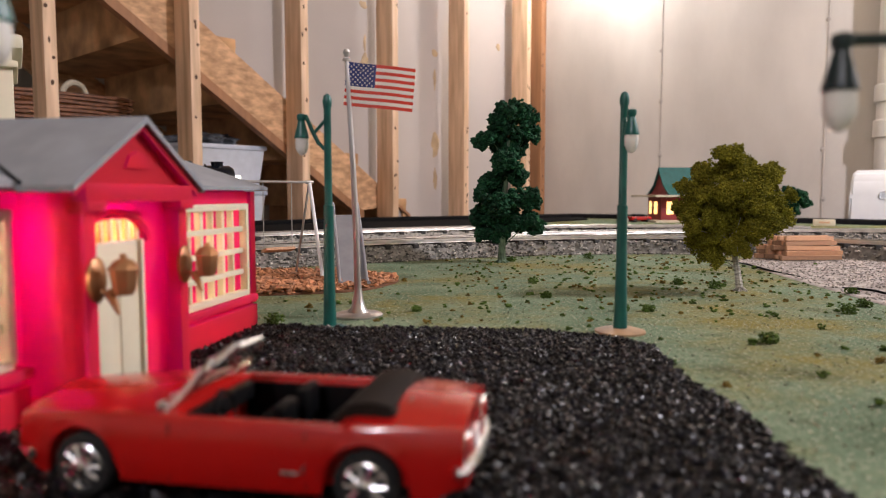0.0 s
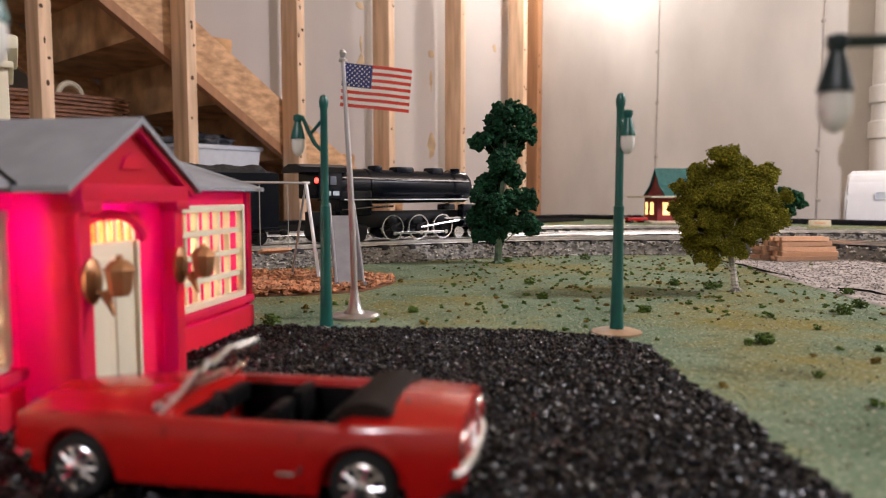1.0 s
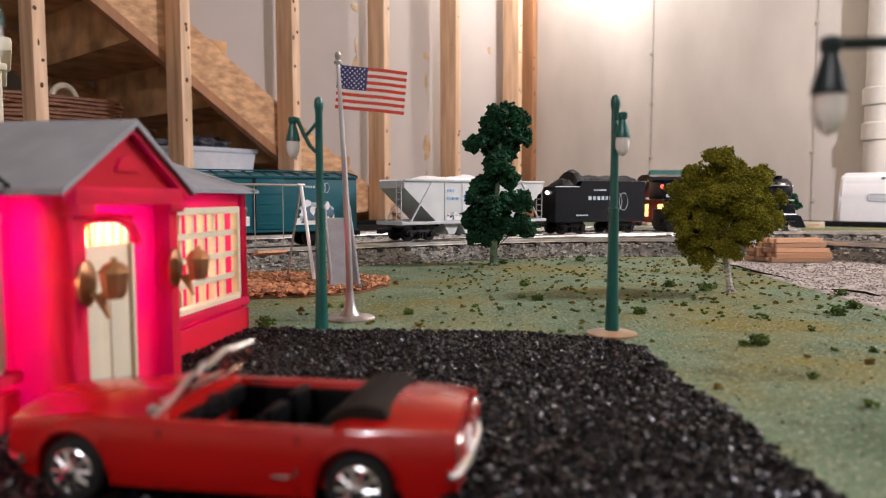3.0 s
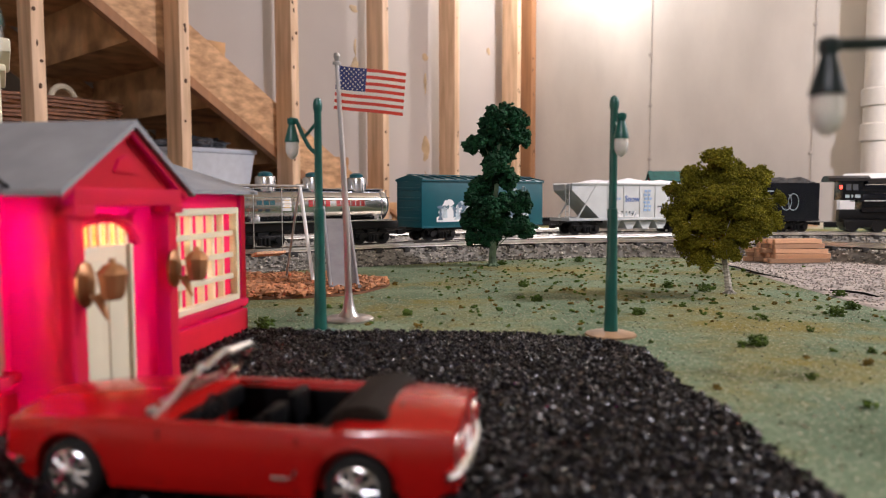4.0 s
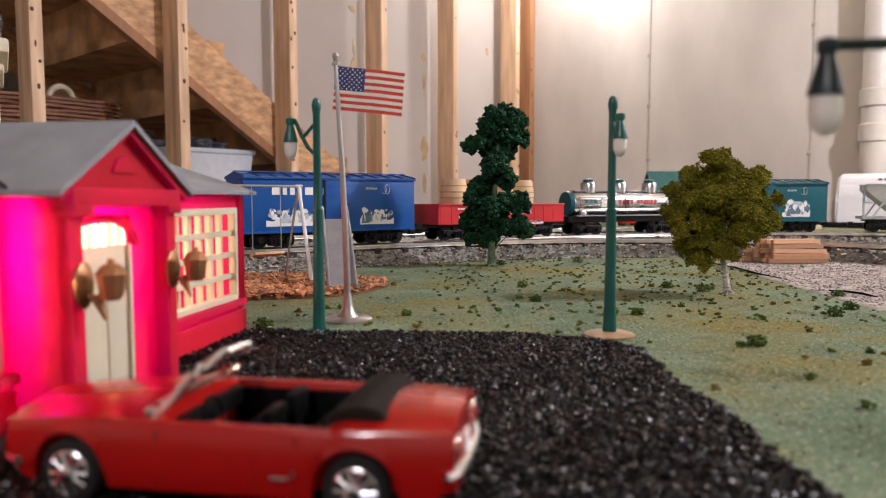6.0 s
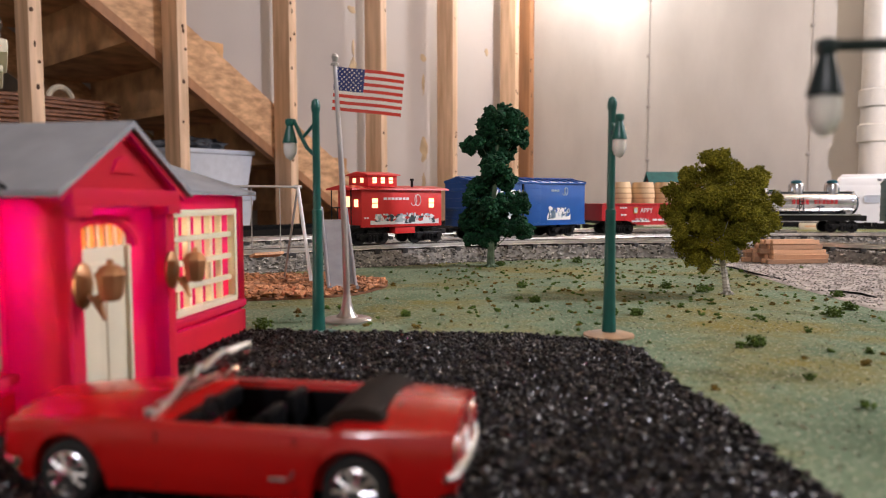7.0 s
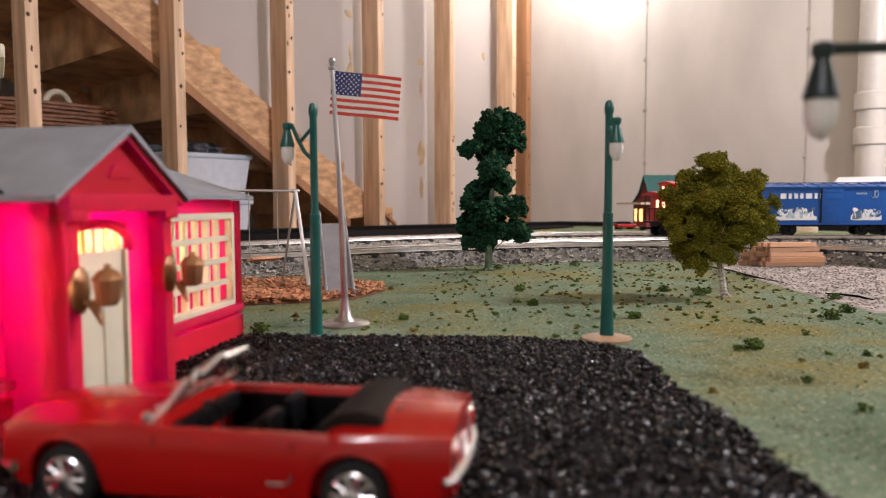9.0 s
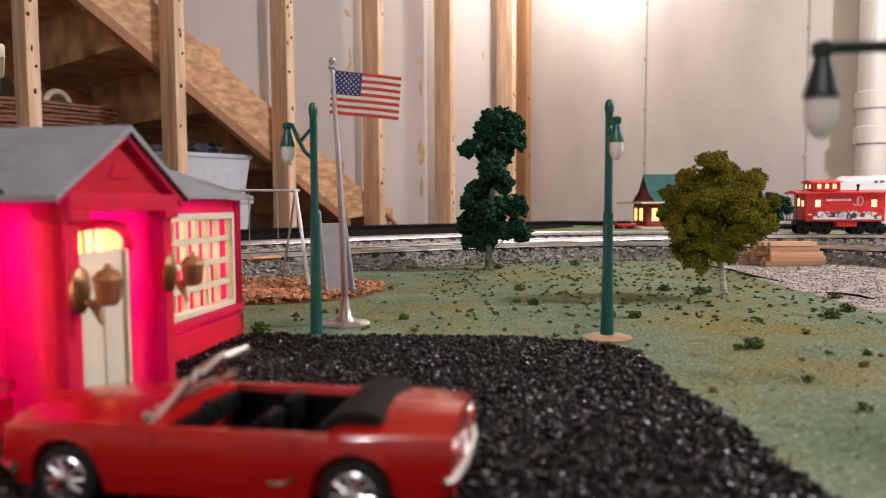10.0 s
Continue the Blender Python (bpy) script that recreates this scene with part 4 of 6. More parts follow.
def flagpole():
    th = thing("flagpole", "silver plastic flagpole with a small striped flag", "flagpole", pose(-0.0615, 0.509, 0))
    bm = B()
    lathe(bm, [(0.0178, 0.0), (0.0180, 0.0014), (0.0165, 0.0024), (0.0080, 0.0032), (0.0052, 0.0065), (0.0036, 0.013), (0.0027, 0.020)], 28)
    part("base", bm, M_SILVER, th, "flared silver base")
    bm = B()
    tube(bm, [(0, 0, 0.018), (-0.0008, 0, 0.06), (-0.0028, 0, 0.11), (-0.0066, 0, 0.183)], [0.0026, 0.0024, 0.0020, 0.0014], 12)
    part("pole", bm, M_SILVER, th)
    bm = B()
    lathe(bm, [(0.0028, 0.182), (0.0030, 0.1835), (0.0014, 0.1845), (0.0020, 0.1862), (0.0025, 0.1880), (0.0018, 0.1898), (0.0004, 0.1905)], 14, Matrix.Translation((-0.0066, 0, 0)))
    part("finial", bm, M_SILVER, th, "round silver finial")
    # flag: thirteen stripes and a blue field
    fx, fz, w, h = -0.0064, 0.1815, 0.0490, 0.0305
    flag = part("flag", box(B(), (fx + 0.0003, 0, fz - h / 2), (0.0010, 0.0014, h), 0.0002), M_FLAGW, th, "glossy printed flag with red stripes")
    tilt = Matrix.Translation((fx, 0, fz)) @ pose(0, 0, 0, 0, 5, 6)
    sh = h / 13

    def sheet(x0, x1, z0, z1, y, material, name):
        bm = B()
        n = 12
        f, b = [], []
        for k in range(n + 1):
            x = x0 + (x1 - x0) * k / n
            yy = 0.0011 * math.sin(x * 150)
            f.append([bm.verts.new(tilt @ Vector((x, yy - y, z))) for z in (z0, z1)])
            b.append([bm.verts.new(tilt @ Vector((x, yy + y, z))) for z in (z0, z1)])
        for k in range(n):
            bm.faces.new((f[k][0], f[k + 1][0], f[k + 1][1], f[k][1]))
            bm.faces.new((b[k][1], b[k + 1][1], b[k + 1][0], b[k][0]))
            for j in (0, 1):
                bm.faces.new((f[k][j], b[k][j], b[k + 1][j], f[k + 1][j]))
        for k in (0, n):
            bm.faces.new((f[k][0], f[k][1], b[k][1], b[k][0]))
        return part(name, bm, material, flag)
    for i in range(13):
        sheet(0 if i >= 7 else 0.0210, w, -sh * (i + 1), -sh * i, 0.0003, M_FLAGR if i % 2 == 0 else M_FLAGW, "stripe")
    sheet(0, 0.0210, -sh * 7, 0, 0.0003, M_FLAGB, "blue_field")
    star = None
    for r in range(9):
        for c in range(6 if r % 2 == 0 else 5):
            x = 0.0018 + 0.0034 * c + (0 if r % 2 == 0 else 0.0017)
            z = -0.0014 - 0.00172 * r
            if star is None:
                bm = B()
                pts = []
                for k in range(10):
                    a, q = math.pi * k / 5 + math.pi / 2, 0.00072 if k % 2 == 0 else 0.00034
                    pts.append((q * math.cos(a), q * math.sin(a)))
                prism(bm, pts, -0.00008, 0.00008)
                star = part("star", bm, M_FLAGW, flag, smooth=0)
                ob = star
            else:
                ob = new("star", star.data)
                ob.parent = flag
            ob.matrix_basis = tilt @ Matrix.Translation((x, 0.0011 * math.sin(x * 150) - 0.0004, z))


flagpole()


def swing_set():
    th = thing("swing_set", "metal wire playground swing with a wooden seat on mulch", "swing")
    a, b, top = Vector((-0.120, 0.707, 0)), Vector((-0.157, 0.748, 0)), Vector((-0.1365, 0.7275, 0.1005))
    way = Vector((-0.80, -0.60, 0))
    for k, m in ((0, M_WHITE), (1, M_SILVER)):
        off = way * (0.125 if k else 0)
        part("leg", rod(B(), a + off, top + off, 0.0019, None, 10), M_WHITE, th, "white leg")
        part("leg", rod(B(), b + off, top + off, 0.0013, None, 10), M_SILVER, th, "grey wire leg")
    part("crossbar", rod(B(), top - way * 0.003, top + way * 0.128, 0.0013, None, 10), M_SILVER, th)
    part("hub", rod(B(), top - way * 0.004, top + way * 0.004, 0.0019, None, 12), M_SILVER, th)
    s1, s2 = top + way * 0.020, top + way * 0.050
    z = 0.033
    cen = Vector(((s1.x + s2.x) / 2, (s1.y + s2.y) / 2, z))
    for p in (s1, s2):
        part("chain", rod(B(), p, (p.x, p.y, z), 0.0005, None, 6), M_SILVER, th)
    part("seat", box(B(), (0, 0, 0), (0.031, 0.014, 0.0028), 0.0005, m=Matrix.Translation(cen) @ pose(0, 0, 0, 14, 0, math.degrees(math.atan2(way.y, way.x)))), M_LUMBER, th, "small wooden swing seat")


def slide():
    th = thing("slide", "grey plastic playground slide on mulch", "slide", pose(-0.081, 0.648, 0, 0, 0, 12.4))
    prof = [(0.0, 0.004), (0.010, 0.0035), (0.024, 0.0085), (0.056, 0.036), (0.082, 0.058), (0.094, 0.0655), (0.110, 0.0665)]
    bm = B()
    m = Matrix(((0, 1, 0, 0), (1, 0, 0, 0), (0, 0, 1, 0), (0, 0, 0, 1)))
    prism(bm, prof + [(x + 0.001, z - 0.0016) for x, z in prof[::-1]], -0.0120, 0.0120, m)
    part("chute", bm, M_SLIDE, th, smooth=0.9)
    for s in (-1, 1):
        bm = B()
        tube(bm, [(s * 0.0128, x, z + 0.003) for x, z in prof[:-1]] + [(s * 0.0128, 0.100, 0.0755), (s * 0.0128, 0.106, 0.0785), (s * 0.0128, 0.112, 0.0745), (s * 0.0128, 0.118, 0.035), (s * 0.0128, 0.120, 0.0)], 0.0018, 8)
        part("side_rail", bm, M_SLIDE, th)
    for k in range(4):
        part("rung", rod(B(), (-0.0145, 0.118, 0.012 + 0.013 * k), (0.0145, 0.118, 0.012 + 0.013 * k), 0.0012, None, 8), M_SLIDE, th)


M_SLIDE = mat("slide_grey", (0.30, 0.30, 0.32), 0.4, 0.3, var=0.1, scale=90)
swing_set()
slide()

# ---------- loose ground cover ----------


def inside(x, y, poly):
    c = False
    for (a, b), (d, e) in zip(poly, poly[1:] + poly[:1]):
        if (b > y) != (e > y) and x < (d - a) * (y - b) / (e - b) + a:
            c = not c
    return c


def spread(poly, n, z0, z1, seed):
    rnd = random.Random(seed)
    xs, ys = [p[0] for p in poly], [p[1] for p in poly]
    out = []
    while len(out) < n:
        x, y = rnd.uniform(min(xs), max(xs)), rnd.uniform(min(ys), max(ys))
        if inside(x, y, poly):
            out.append((x, y, rnd.uniform(z0, z1)))
    return out


COAL = [(-0.19, 0.06), (-0.15, 0.30), (-0.128, 0.40), (-0.122, 0.452), (-0.095, 0.455), (-0.085, 0.446), (-0.06, 0.445), (-0.03, 0.447), (0.05, 0.437), (0.085, 0.425), (0.104, 0.411), (0.114, 0.396), (0.116, 0.38), (0.111, 0.32), (0.117, 0.27), (0.112, 0.22), (0.117, 0.16), (0.112, 0.06)]


def slab(poly, z, material, name, label, category, kind="structure"):
    bm = B()
    a = [bm.verts.new((x, y, z)) for x, y in poly]
    cx, cy = sum(p[0] for p in poly) / len(poly), sum(p[1] for p in poly) / len(poly)
    b = [bm.verts.new((x + (x - cx) * 0.015, y + (y - cy) * 0.015, 0.0003)) for x, y in poly]
    n = len(poly)
    bm.faces.new(a)
    for i in range(n):
        bm.faces.new((a[i], b[i], b[(i + 1) % n], a[(i + 1) % n]))
    bmesh.ops.triangulate(bm, faces=[f for f in bm.faces if len(f.verts) > 4])
    return tagged(part(name, bm, material, smooth=0), label, category, kind=kind)


slab(COAL, 0.0026, M_COALBED, "coal_lot", "flat black bed of the coal lot", "ground")
tagged(chips("coal_chips", spread(COAL, 62000, 0.0020, 0.0050, 3), 0.00128, M_COAL, 4), "glinting black crushed coal spread over the lot", "coal", kind="stuff")
RIM = []
for (a, b), (c, d) in zip(COAL, COAL[1:] + COAL[:1]):
    for k in range(60):
        f = random.random()
        RIM.append((a + (c - a) * f + random.gauss(0, 0.0022), b + (d - b) * f + random.gauss(0, 0.0022), random.uniform(0.0005, 0.004)))
tagged(chips("coal_spill", RIM, 0.0018, M_COAL, 5), "black coal grains spilled along the lot's edge", "coal", kind="stuff")

MULCH = [(-0.16 + 0.112 * math.cos(a) * (1 + 0.05 * math.sin(5 * a)), 0.698 + 0.088 * math.sin(a) * (1 + 0.06 * math.cos(3 * a))) for a in [2 * math.pi * k / 28 for k in range(28)]]
slab(MULCH, 0.002, M_MULCHBED, "mulch_bed", "brown mulch bed of the playground", "ground")
tagged(chips("mulch_chips", spread(MULCH, 2600, 0.002, 0.0065, 6), 0.0035, M_MULCH, 7, flat=0.6), "reddish brown mulch chips under the playground", "mulch", kind="stuff")

YARD = [(0.385, 0.925), (0.372, 0.80), (0.362, 0.70), (0.358, 0.63), (0.352, 0.55), (0.60, 0.50), (0.95, 0.7), (1.0, 1.30), (0.72, 1.22), (0.50, 1.09)]
slab(YARD, 0.0012, M_GRAVEL, "gravel_yard", "pale gravel yard beside the tracks", "ground")
tagged(chips("gravel_chips", spread(YARD, 15000, 0.001, 0.0020, 8), 0.0012, M_GRAVEL, 9), "pale grey gravel grains strewn over the yard", "gravel", kind="stuff")


def ballast_places(path, seed, n, half=0.036):
    rnd = random.Random(seed)
    out = []
    for _ in range(n):
        x, y, h = path[rnd.randrange(len(path))]
        a = rnd.choice((-1, 1)) * (rnd.uniform(0.024, half + 0.012) if rnd.random() < 0.8 else rnd.uniform(0, 0.024))
        z = 0.0178 if abs(a) < 0.031 else max(0.0010, 0.0178 - (abs(a) - 0.031) * 1.5)
        j = rnd.uniform(-0.012, 0.012)
        out.append((x - math.sin(h) * a + j * math.cos(h), y + math.cos(h) * a + j * math.sin(h), z))
    return out


tagged(chips("ballast_stones", ballast_places(main_line(-0.6, 1.5), 1, 19000) + ballast_places(inner_path(), 2, 10000) + ballast_places(outer_path(), 3, 5000), 0.0024, M_BALLAST, 10),
       "grey ballast stones along the tracks", "ballast", kind="stuff")

# ---------- flock, tufts and bushes on the ground ----------


def tuft_places():
    rnd = random.Random(12)
    out = []
    keep_off = [COAL, MULCH]
    while len(out) < 330:
        x, y = rnd.uniform(-0.35, 0.75), rnd.uniform(0.14, 1.15)
        if any(inside(x, y, p) for p in keep_off) or (x < -0.12 and y < 0.5):
            continue
        if inside(x, y, YARD) and rnd.random() < 0.8:
            continue
        if x < 0.2 and rnd.random() < 0.55:
            continue
        out.append((x, y))
    return out


def clump_points(c, r, n, rnd, squash=0.7):
    out = []
    for _ in range(n):
        v = Vector((rnd.gauss(0, 1), rnd.gauss(0, 1), rnd.gauss(0, 1))).normalized() * r * rnd.random() ** 0.4
        out.append((c[0] + v.x, c[1] + v.y, max(0.0004, c[2] + v.z * squash)))
    return out


def tufts():
    rnd = random.Random(13)
    green, ochre, crumbs = [], [], []
    for x, y in tuft_places():
        r = rnd.choice((0.0009, 0.0012, 0.0015, 0.002, 0.003))
        (ochre if rnd.random() < 0.28 else green).extend(clump_points((x, y, r * 0.5), r, int(8 + r * 7000), rnd))
    for x, y, r in ((0.193, 0.415, 0.0062), (0.088, 0.60, 0.005), (-0.115, 0.478, 0.0075), (0.135, 0.53, 0.006), (0.155, 0.53, 0.005), (0.30, 0.52, 0.007), (0.33, 0.55, 0.006), (0.255, 0.66, 0.007), (0.09, 0.70, 0.006),
                    (0.23, 0.69, 0.006), (0.62, 1.20, 0.014), (0.09, 0.93, 0.006), (0.20, 0.97, 0.008), (-0.02, 0.53, 0.004), (0.36, 0.62, 0.006)):
        green.extend(clump_points((x, y, r * 0.45), r, 150, rnd))
    for _ in range(620):
        x, y = rnd.uniform(0.0, 0.48), rnd.uniform(0.48, 1.0)
        if not (inside(x, y, COAL) or inside(x, y, YARD)):
            r = rnd.choice((0.0008, 0.0011, 0.0015, 0.002))
            (ochre if rnd.random() < 0.35 else green).extend(clump_points((x, y, r * 0.4), r, int(4 + r * 6000), rnd))
    for _ in range(11000):
        x, y = rnd.uniform(-0.3, 0.7), rnd.uniform(0.14, 1.1)
        if not inside(x, y, COAL):
            crumbs.append((x, y, 0.0003))
    tagged(chips("grass_tufts", green, 0.0010, M_TUFT, 14), "dark green foam grass tufts on the layout", "grass", kind="stuff")
    tagged(chips("dry_tufts", ochre, 0.0010, M_OCHRE, 15), "ochre dry foam tufts on the layout", "grass", kind="stuff")
    tagged(chips("ground_crumbs", crumbs, 0.0006, M_CRUMB, 16), "pale and dark crumbs strewn over the green ground", "crumbs", kind="stuff")
    # ground cover between the tracks and on the far side
    far = []
    for s, side, n in ((0.0, 0.10, 70), (0.4, 0.16, 90), (0.8, 0.20, 90)):
        for _ in range(n):
            x, y, h = on_line(s + rnd.uniform(-0.25, 0.45), side + rnd.uniform(-0.03, 0.06))
            far.extend(clump_points((x, y, 0.002), rnd.uniform(0.003, 0.009), 26, rnd))
    tagged(chips("trackside_weeds", far, 0.0019, M_TUFT, 17), "olive foam weeds between the tracks", "weeds", kind="stuff")


M_OCHRE = mat("dry_tuft", (0.15, 0.105, 0.025), 0.95, var=0.4, scale=60, spec=0.1, island=0.4)
M_CRUMB = mat("crumb", (0.26, 0.25, 0.17), 0.95, var=0.5, scale=60, spec=0.1, island=0.8)
tufts()

# ---------- trees ----------


def tree(x, y, label, lobes, depth_px, bark, leaf, leaf_size, per, trunk, thick, seed, limb_from=0.3):
    """lobes: (side, height, radius) of the crown's clumps in metres; trunk: bent line of the stem."""
    th = thing("tree", label, "tree", pose(x, y, 0), "trees")
    rnd = random.Random(seed)
    bm = B()
    tube(bm, trunk, [thick * (1 - 0.7 * i / (len(trunk) - 1)) for i in range(len(trunk))], 8)
    for k in range(6):
        a = 2 * math.pi * k / 6
        rod(bm, (trunk[0][0], trunk[0][1], 0.004), (trunk[0][0] + 1.9 * thick * math.cos(a), trunk[0][1] + 1.9 * thick * math.sin(a), 0.0), thick * 0.5, thick * 0.15, 6)
    part("trunk", bm, bark, th)
    pts = []
    for sx, z, r in lobes:
        d = rnd.uniform(-depth_px, depth_px)
        c = Vector((sx, d, z))
        near = min(trunk, key=lambda q: (Vector(q) - c + Vector((0, 0, r))).length)
        part("limb", tube(B(), [near, (Vector(near) + c) / 2 + Vector((0, 0, 0.002)), c], [thick * 0.16, thick * 0.12, thick * 0.06], 5), bark, th)
        subs = [c + Vector((rnd.gauss(0, 1), rnd.gauss(0, 1), rnd.gauss(0, 0.8))).normalized() * r * rnd.uniform(0.45, 0.85) for _ in range(14)]
        for q in subs:
            for _ in range(int(per * (r / 0.015) ** 2 / 14) + 4):
                v = Vector((rnd.gauss(0, 1), rnd.gauss(0, 1), rnd.gauss(0, 1))).normalized() * r * rnd.uniform(0.30, 0.46) * rnd.random() ** 0.33
                pts.append(tuple(q + v))
    cr = chips("crown", pts, leaf_size, leaf, seed + 1, th, flat=0.9, jag=0.45)
    return th


K1 = 0.915 / 1255
T1 = [(905, 190, 26), (882, 208, 22), (930, 203, 22), (868, 238, 26), (938, 226, 20), (904, 250, 28), (852, 243, 16), (895, 285, 30), (872, 318, 28), (850, 334, 16), (916, 305, 20), (934, 340, 26), (888, 350, 32), (856, 375, 26), (900, 384, 28),
      (940, 388, 24), (862, 402, 22), (886, 412, 16), (906, 222, 28)]
tree(0.076, 0.915, "dark green foam model tree with layered clumps", [((px - 888) * K1, CAM_Z + (337 - py) * K1, r * 1.02 * K1) for px, py, r in T1], 0.014, M_BARK, M_LEAF1, 0.0030, 330,
     [(0, 0, 0), (0.0004, 0, 0.02), (0.002, 0.001, 0.06), (0.006, -0.001, 0.12), (0.010, 0, 0.20)], 0.0055, 21)
K2 = 0.645 / 1255
T2 = [(1268, 288, 28), (1298, 290, 30), (1240, 312, 28), (1224, 346, 28), (1262, 335, 38), (1300, 335, 40), (1222, 386, 26), (1255, 385, 40), (1298, 385, 42), (1345, 316, 27), (1372, 310, 22), (1368, 350, 30), (1345, 362, 34),
      (1376, 380, 22), (1340, 396, 24), (1240, 420, 28), (1275, 424, 32), (1256, 450, 20), (1266, 468, 11), (1306, 414, 24), (1207, 402, 13), (1208, 330, 15), (1390, 345, 13), (1216, 366, 18), (1322, 300, 16), (1285, 268, 13), (1290, 436, 22), (1306, 398, 34), (1324, 408, 26), (1262, 408, 34)]
tree(0.272, 0.645, "olive green birch model tree with a feathery crown", [((px - 1310) * K2, CAM_Z + (345 - py) * K2, r * 1.12 * K2) for px, py, r in T2], 0.020, M_BIRCH, M_LEAF2, 0.00098, 2000,
     [(0, 0, 0), (-0.003, 0, 0.02), (-0.008, 0, 0.042), (-0.011, 0.002, 0.08), (-0.010, 0, 0.115)], 0.0036, 31)
tree(0.86, 1.75, "small dark green model tree beyond the tracks", [(0.0, 0.075, 0.022), (0.018, 0.085, 0.018), (-0.012, 0.095, 0.018), (0.005, 0.055, 0.02), (0.028, 0.068, 0.014), (-0.02, 0.07, 0.018)], 0.01, M_BARK, M_LEAF1, 0.0035, 240,
     [(0, 0, 0), (0.0, 0, 0.03), (0.002, 0, 0.09)], 0.005, 41)


# ---------- lumber stack, station and small things ----------
def lumber_stack():
    th = thing("lumber_stack", "stack of reddish wooden model beams on gravel", "lumber", pose(0.484, 0.945, 0.0022, 0, 0, 5))
    rnd = random.Random(3)
    me = None
    for r in range(5):
        for k in range((6, 6, 6, 5, 4)[r]):
            L = 0.083 - 0.003 * r
            if me is None:
                ob = part("beam", box(B(), (0, 0, 0), (1.0, 0.0064, 0.0056)), M_LUMBER, th)
                me = ob.data
            else:
                ob = new("beam", me)
                ob.parent = th
            ob.matrix_basis = Matrix.Translation((rnd.uniform(-0.006, 0.006) - 0.002 * k, -0.018 + 0.0076 * k + 0.003 * r, 0.0030 + 0.0061 * r)) @ pose(0, 0, 0, rnd.uniform(-9, 9), rnd.uniform(-0.6, 0.6), rnd.uniform(-2.2, 2.2)) @ Matrix.Diagonal((L * rnd.uniform(0.92, 1.06), 1, 1, 1))


lumber_stack()


def station():
    th = thing("station_house", "dark red model railway station with green roof and lit windows", "model station", pose(0.770, 2.33, 0, 0, 0, 8))
    part("wall", box(B(), (0, 0, 0.045), (0.16, 0.10, 0.09), 0.001), M_STATION, th)
    bm = B()
    prism(bm, [(-0.075, 0.085), (0.075, 0.085), (0.032, 0.118), (0.0, 0.172), (-0.032, 0.118)], -0.02, 0.02, Matrix(((0, 1, 0, -0.042), (1, 0, 0, 0), (0, 0, 1, 0), (0, 0, 0, 1))))
    part("gable", bm, M_STATION, th, smooth=0)
    bm = B()
    for s in (-1, 1):
        prism(bm, [(0, 0.176), (s * 0.036, 0.120), (s * 0.085, 0.086), (s * 0.085, 0.082), (s * 0.034, 0.115), (0, 0.170)], -0.070, 0.10, Matrix(((0, 1, 0, 0), (1, 0, 0, 0), (0, 0, 1, 0), (0, 0, 0, 1))))
    part("roof", bm, M_STROOF, th, "green shingled roof", smooth=0)
    part("eave", box(B(), (-0.010, -0.005, 0.083), (0.226, 0.195, 0.006), 0.001), M_PALEW, th, "cream eave")
    for x, y, sx, sy in ((-0.0805, -0.01, 0.002, 0.022), (-0.0805, 0.03, 0.002, 0.016), (-0.05, -0.0505, 0.024, 0.002), (0.0, -0.0505, 0.024, 0.002), (0.05, -0.0505, 0.024, 0.002)):
        w = part("window", box(B(), (x, y, 0.045), (sx, sy, 0.040)), M_WARMPANE, th, "warmly lit window")
        part("window_frame", box(B(), (x, y, 0.045), (sx + 0.001 if sx > 0.01 else 0.003, sy + 0.001 if sy > 0.01 else 0.003, 0.002)), M_PALEW, w)
    part("platform", box(B(), (0, 0, 0.003), (0.24, 0.20, 0.006), 0.001), M_PALEW, th)


station()


def small_car():
    th = thing("model_car", "tiny red model car parked by the station", "model car", pose(0.63, 2.28, 0, 0, 0, 20))
    part("body", box(B(), (0, 0, 0.012), (0.075, 0.032, 0.012), 0.003), M_RED_PAINT, th)
    part("cabin", box(B(), (-0.004, 0, 0.021), (0.036, 0.027, 0.009), 0.003), M_CARBLACK, th)
    for x in (-0.024, 0.024):
        part("wheel", rod(B(), (x, -0.017, 0.006), (x, 0.017, 0.006), 0.006, None, 14), M_TYRE, th)


small_car()


def block(name, label, category, m, s, material, slot=None):
    th = thing(name, label, category, m)
    part("body", box(B(), (0, 0, s[2] / 2), s, min(s) * 0.12), material, th)
    if slot:
        part("slot", box(B(), (0, -s[1] / 2 - 0.0004, s[2] * 0.55), (s[0] * 0.5, 0.001, s[2] * 0.25)), slot, th)
    return th


block("wooden_bench", "pale cream wooden bench block beside the track", "bench", pose(1.075, 2.0, 0, 0, 0, -25), (0.055, 0.03, 0.018), M_PALEW, M_LUMBER)
block("paper_scrap_box", "small cream box lying by the far track", "box", pose(0.56, 2.2, 0, 0, 0, -15), (0.03, 0.03, 0.014), M_PALEW)


def cable(pts, label):
    ob = part("cable", tube(B(), pts, 0.0011, 6), M_CARBLACK)
    tagged(ob, label, "cable")


cable([(0.372, 0.93, 0.002), (0.375, 0.87, 0.0022), (0.372, 0.80, 0.0018), (0.377, 0.745, 0.001)], "black cable along the gravel edge")
cable([(0.372, 0.655, 0.001), (0.375, 0.64, 0.003), (0.383, 0.622, 0.003), (0.389, 0.610, 0.001)], "short black cable loop poking from the ground")

# ---------- things beyond the layout ----------


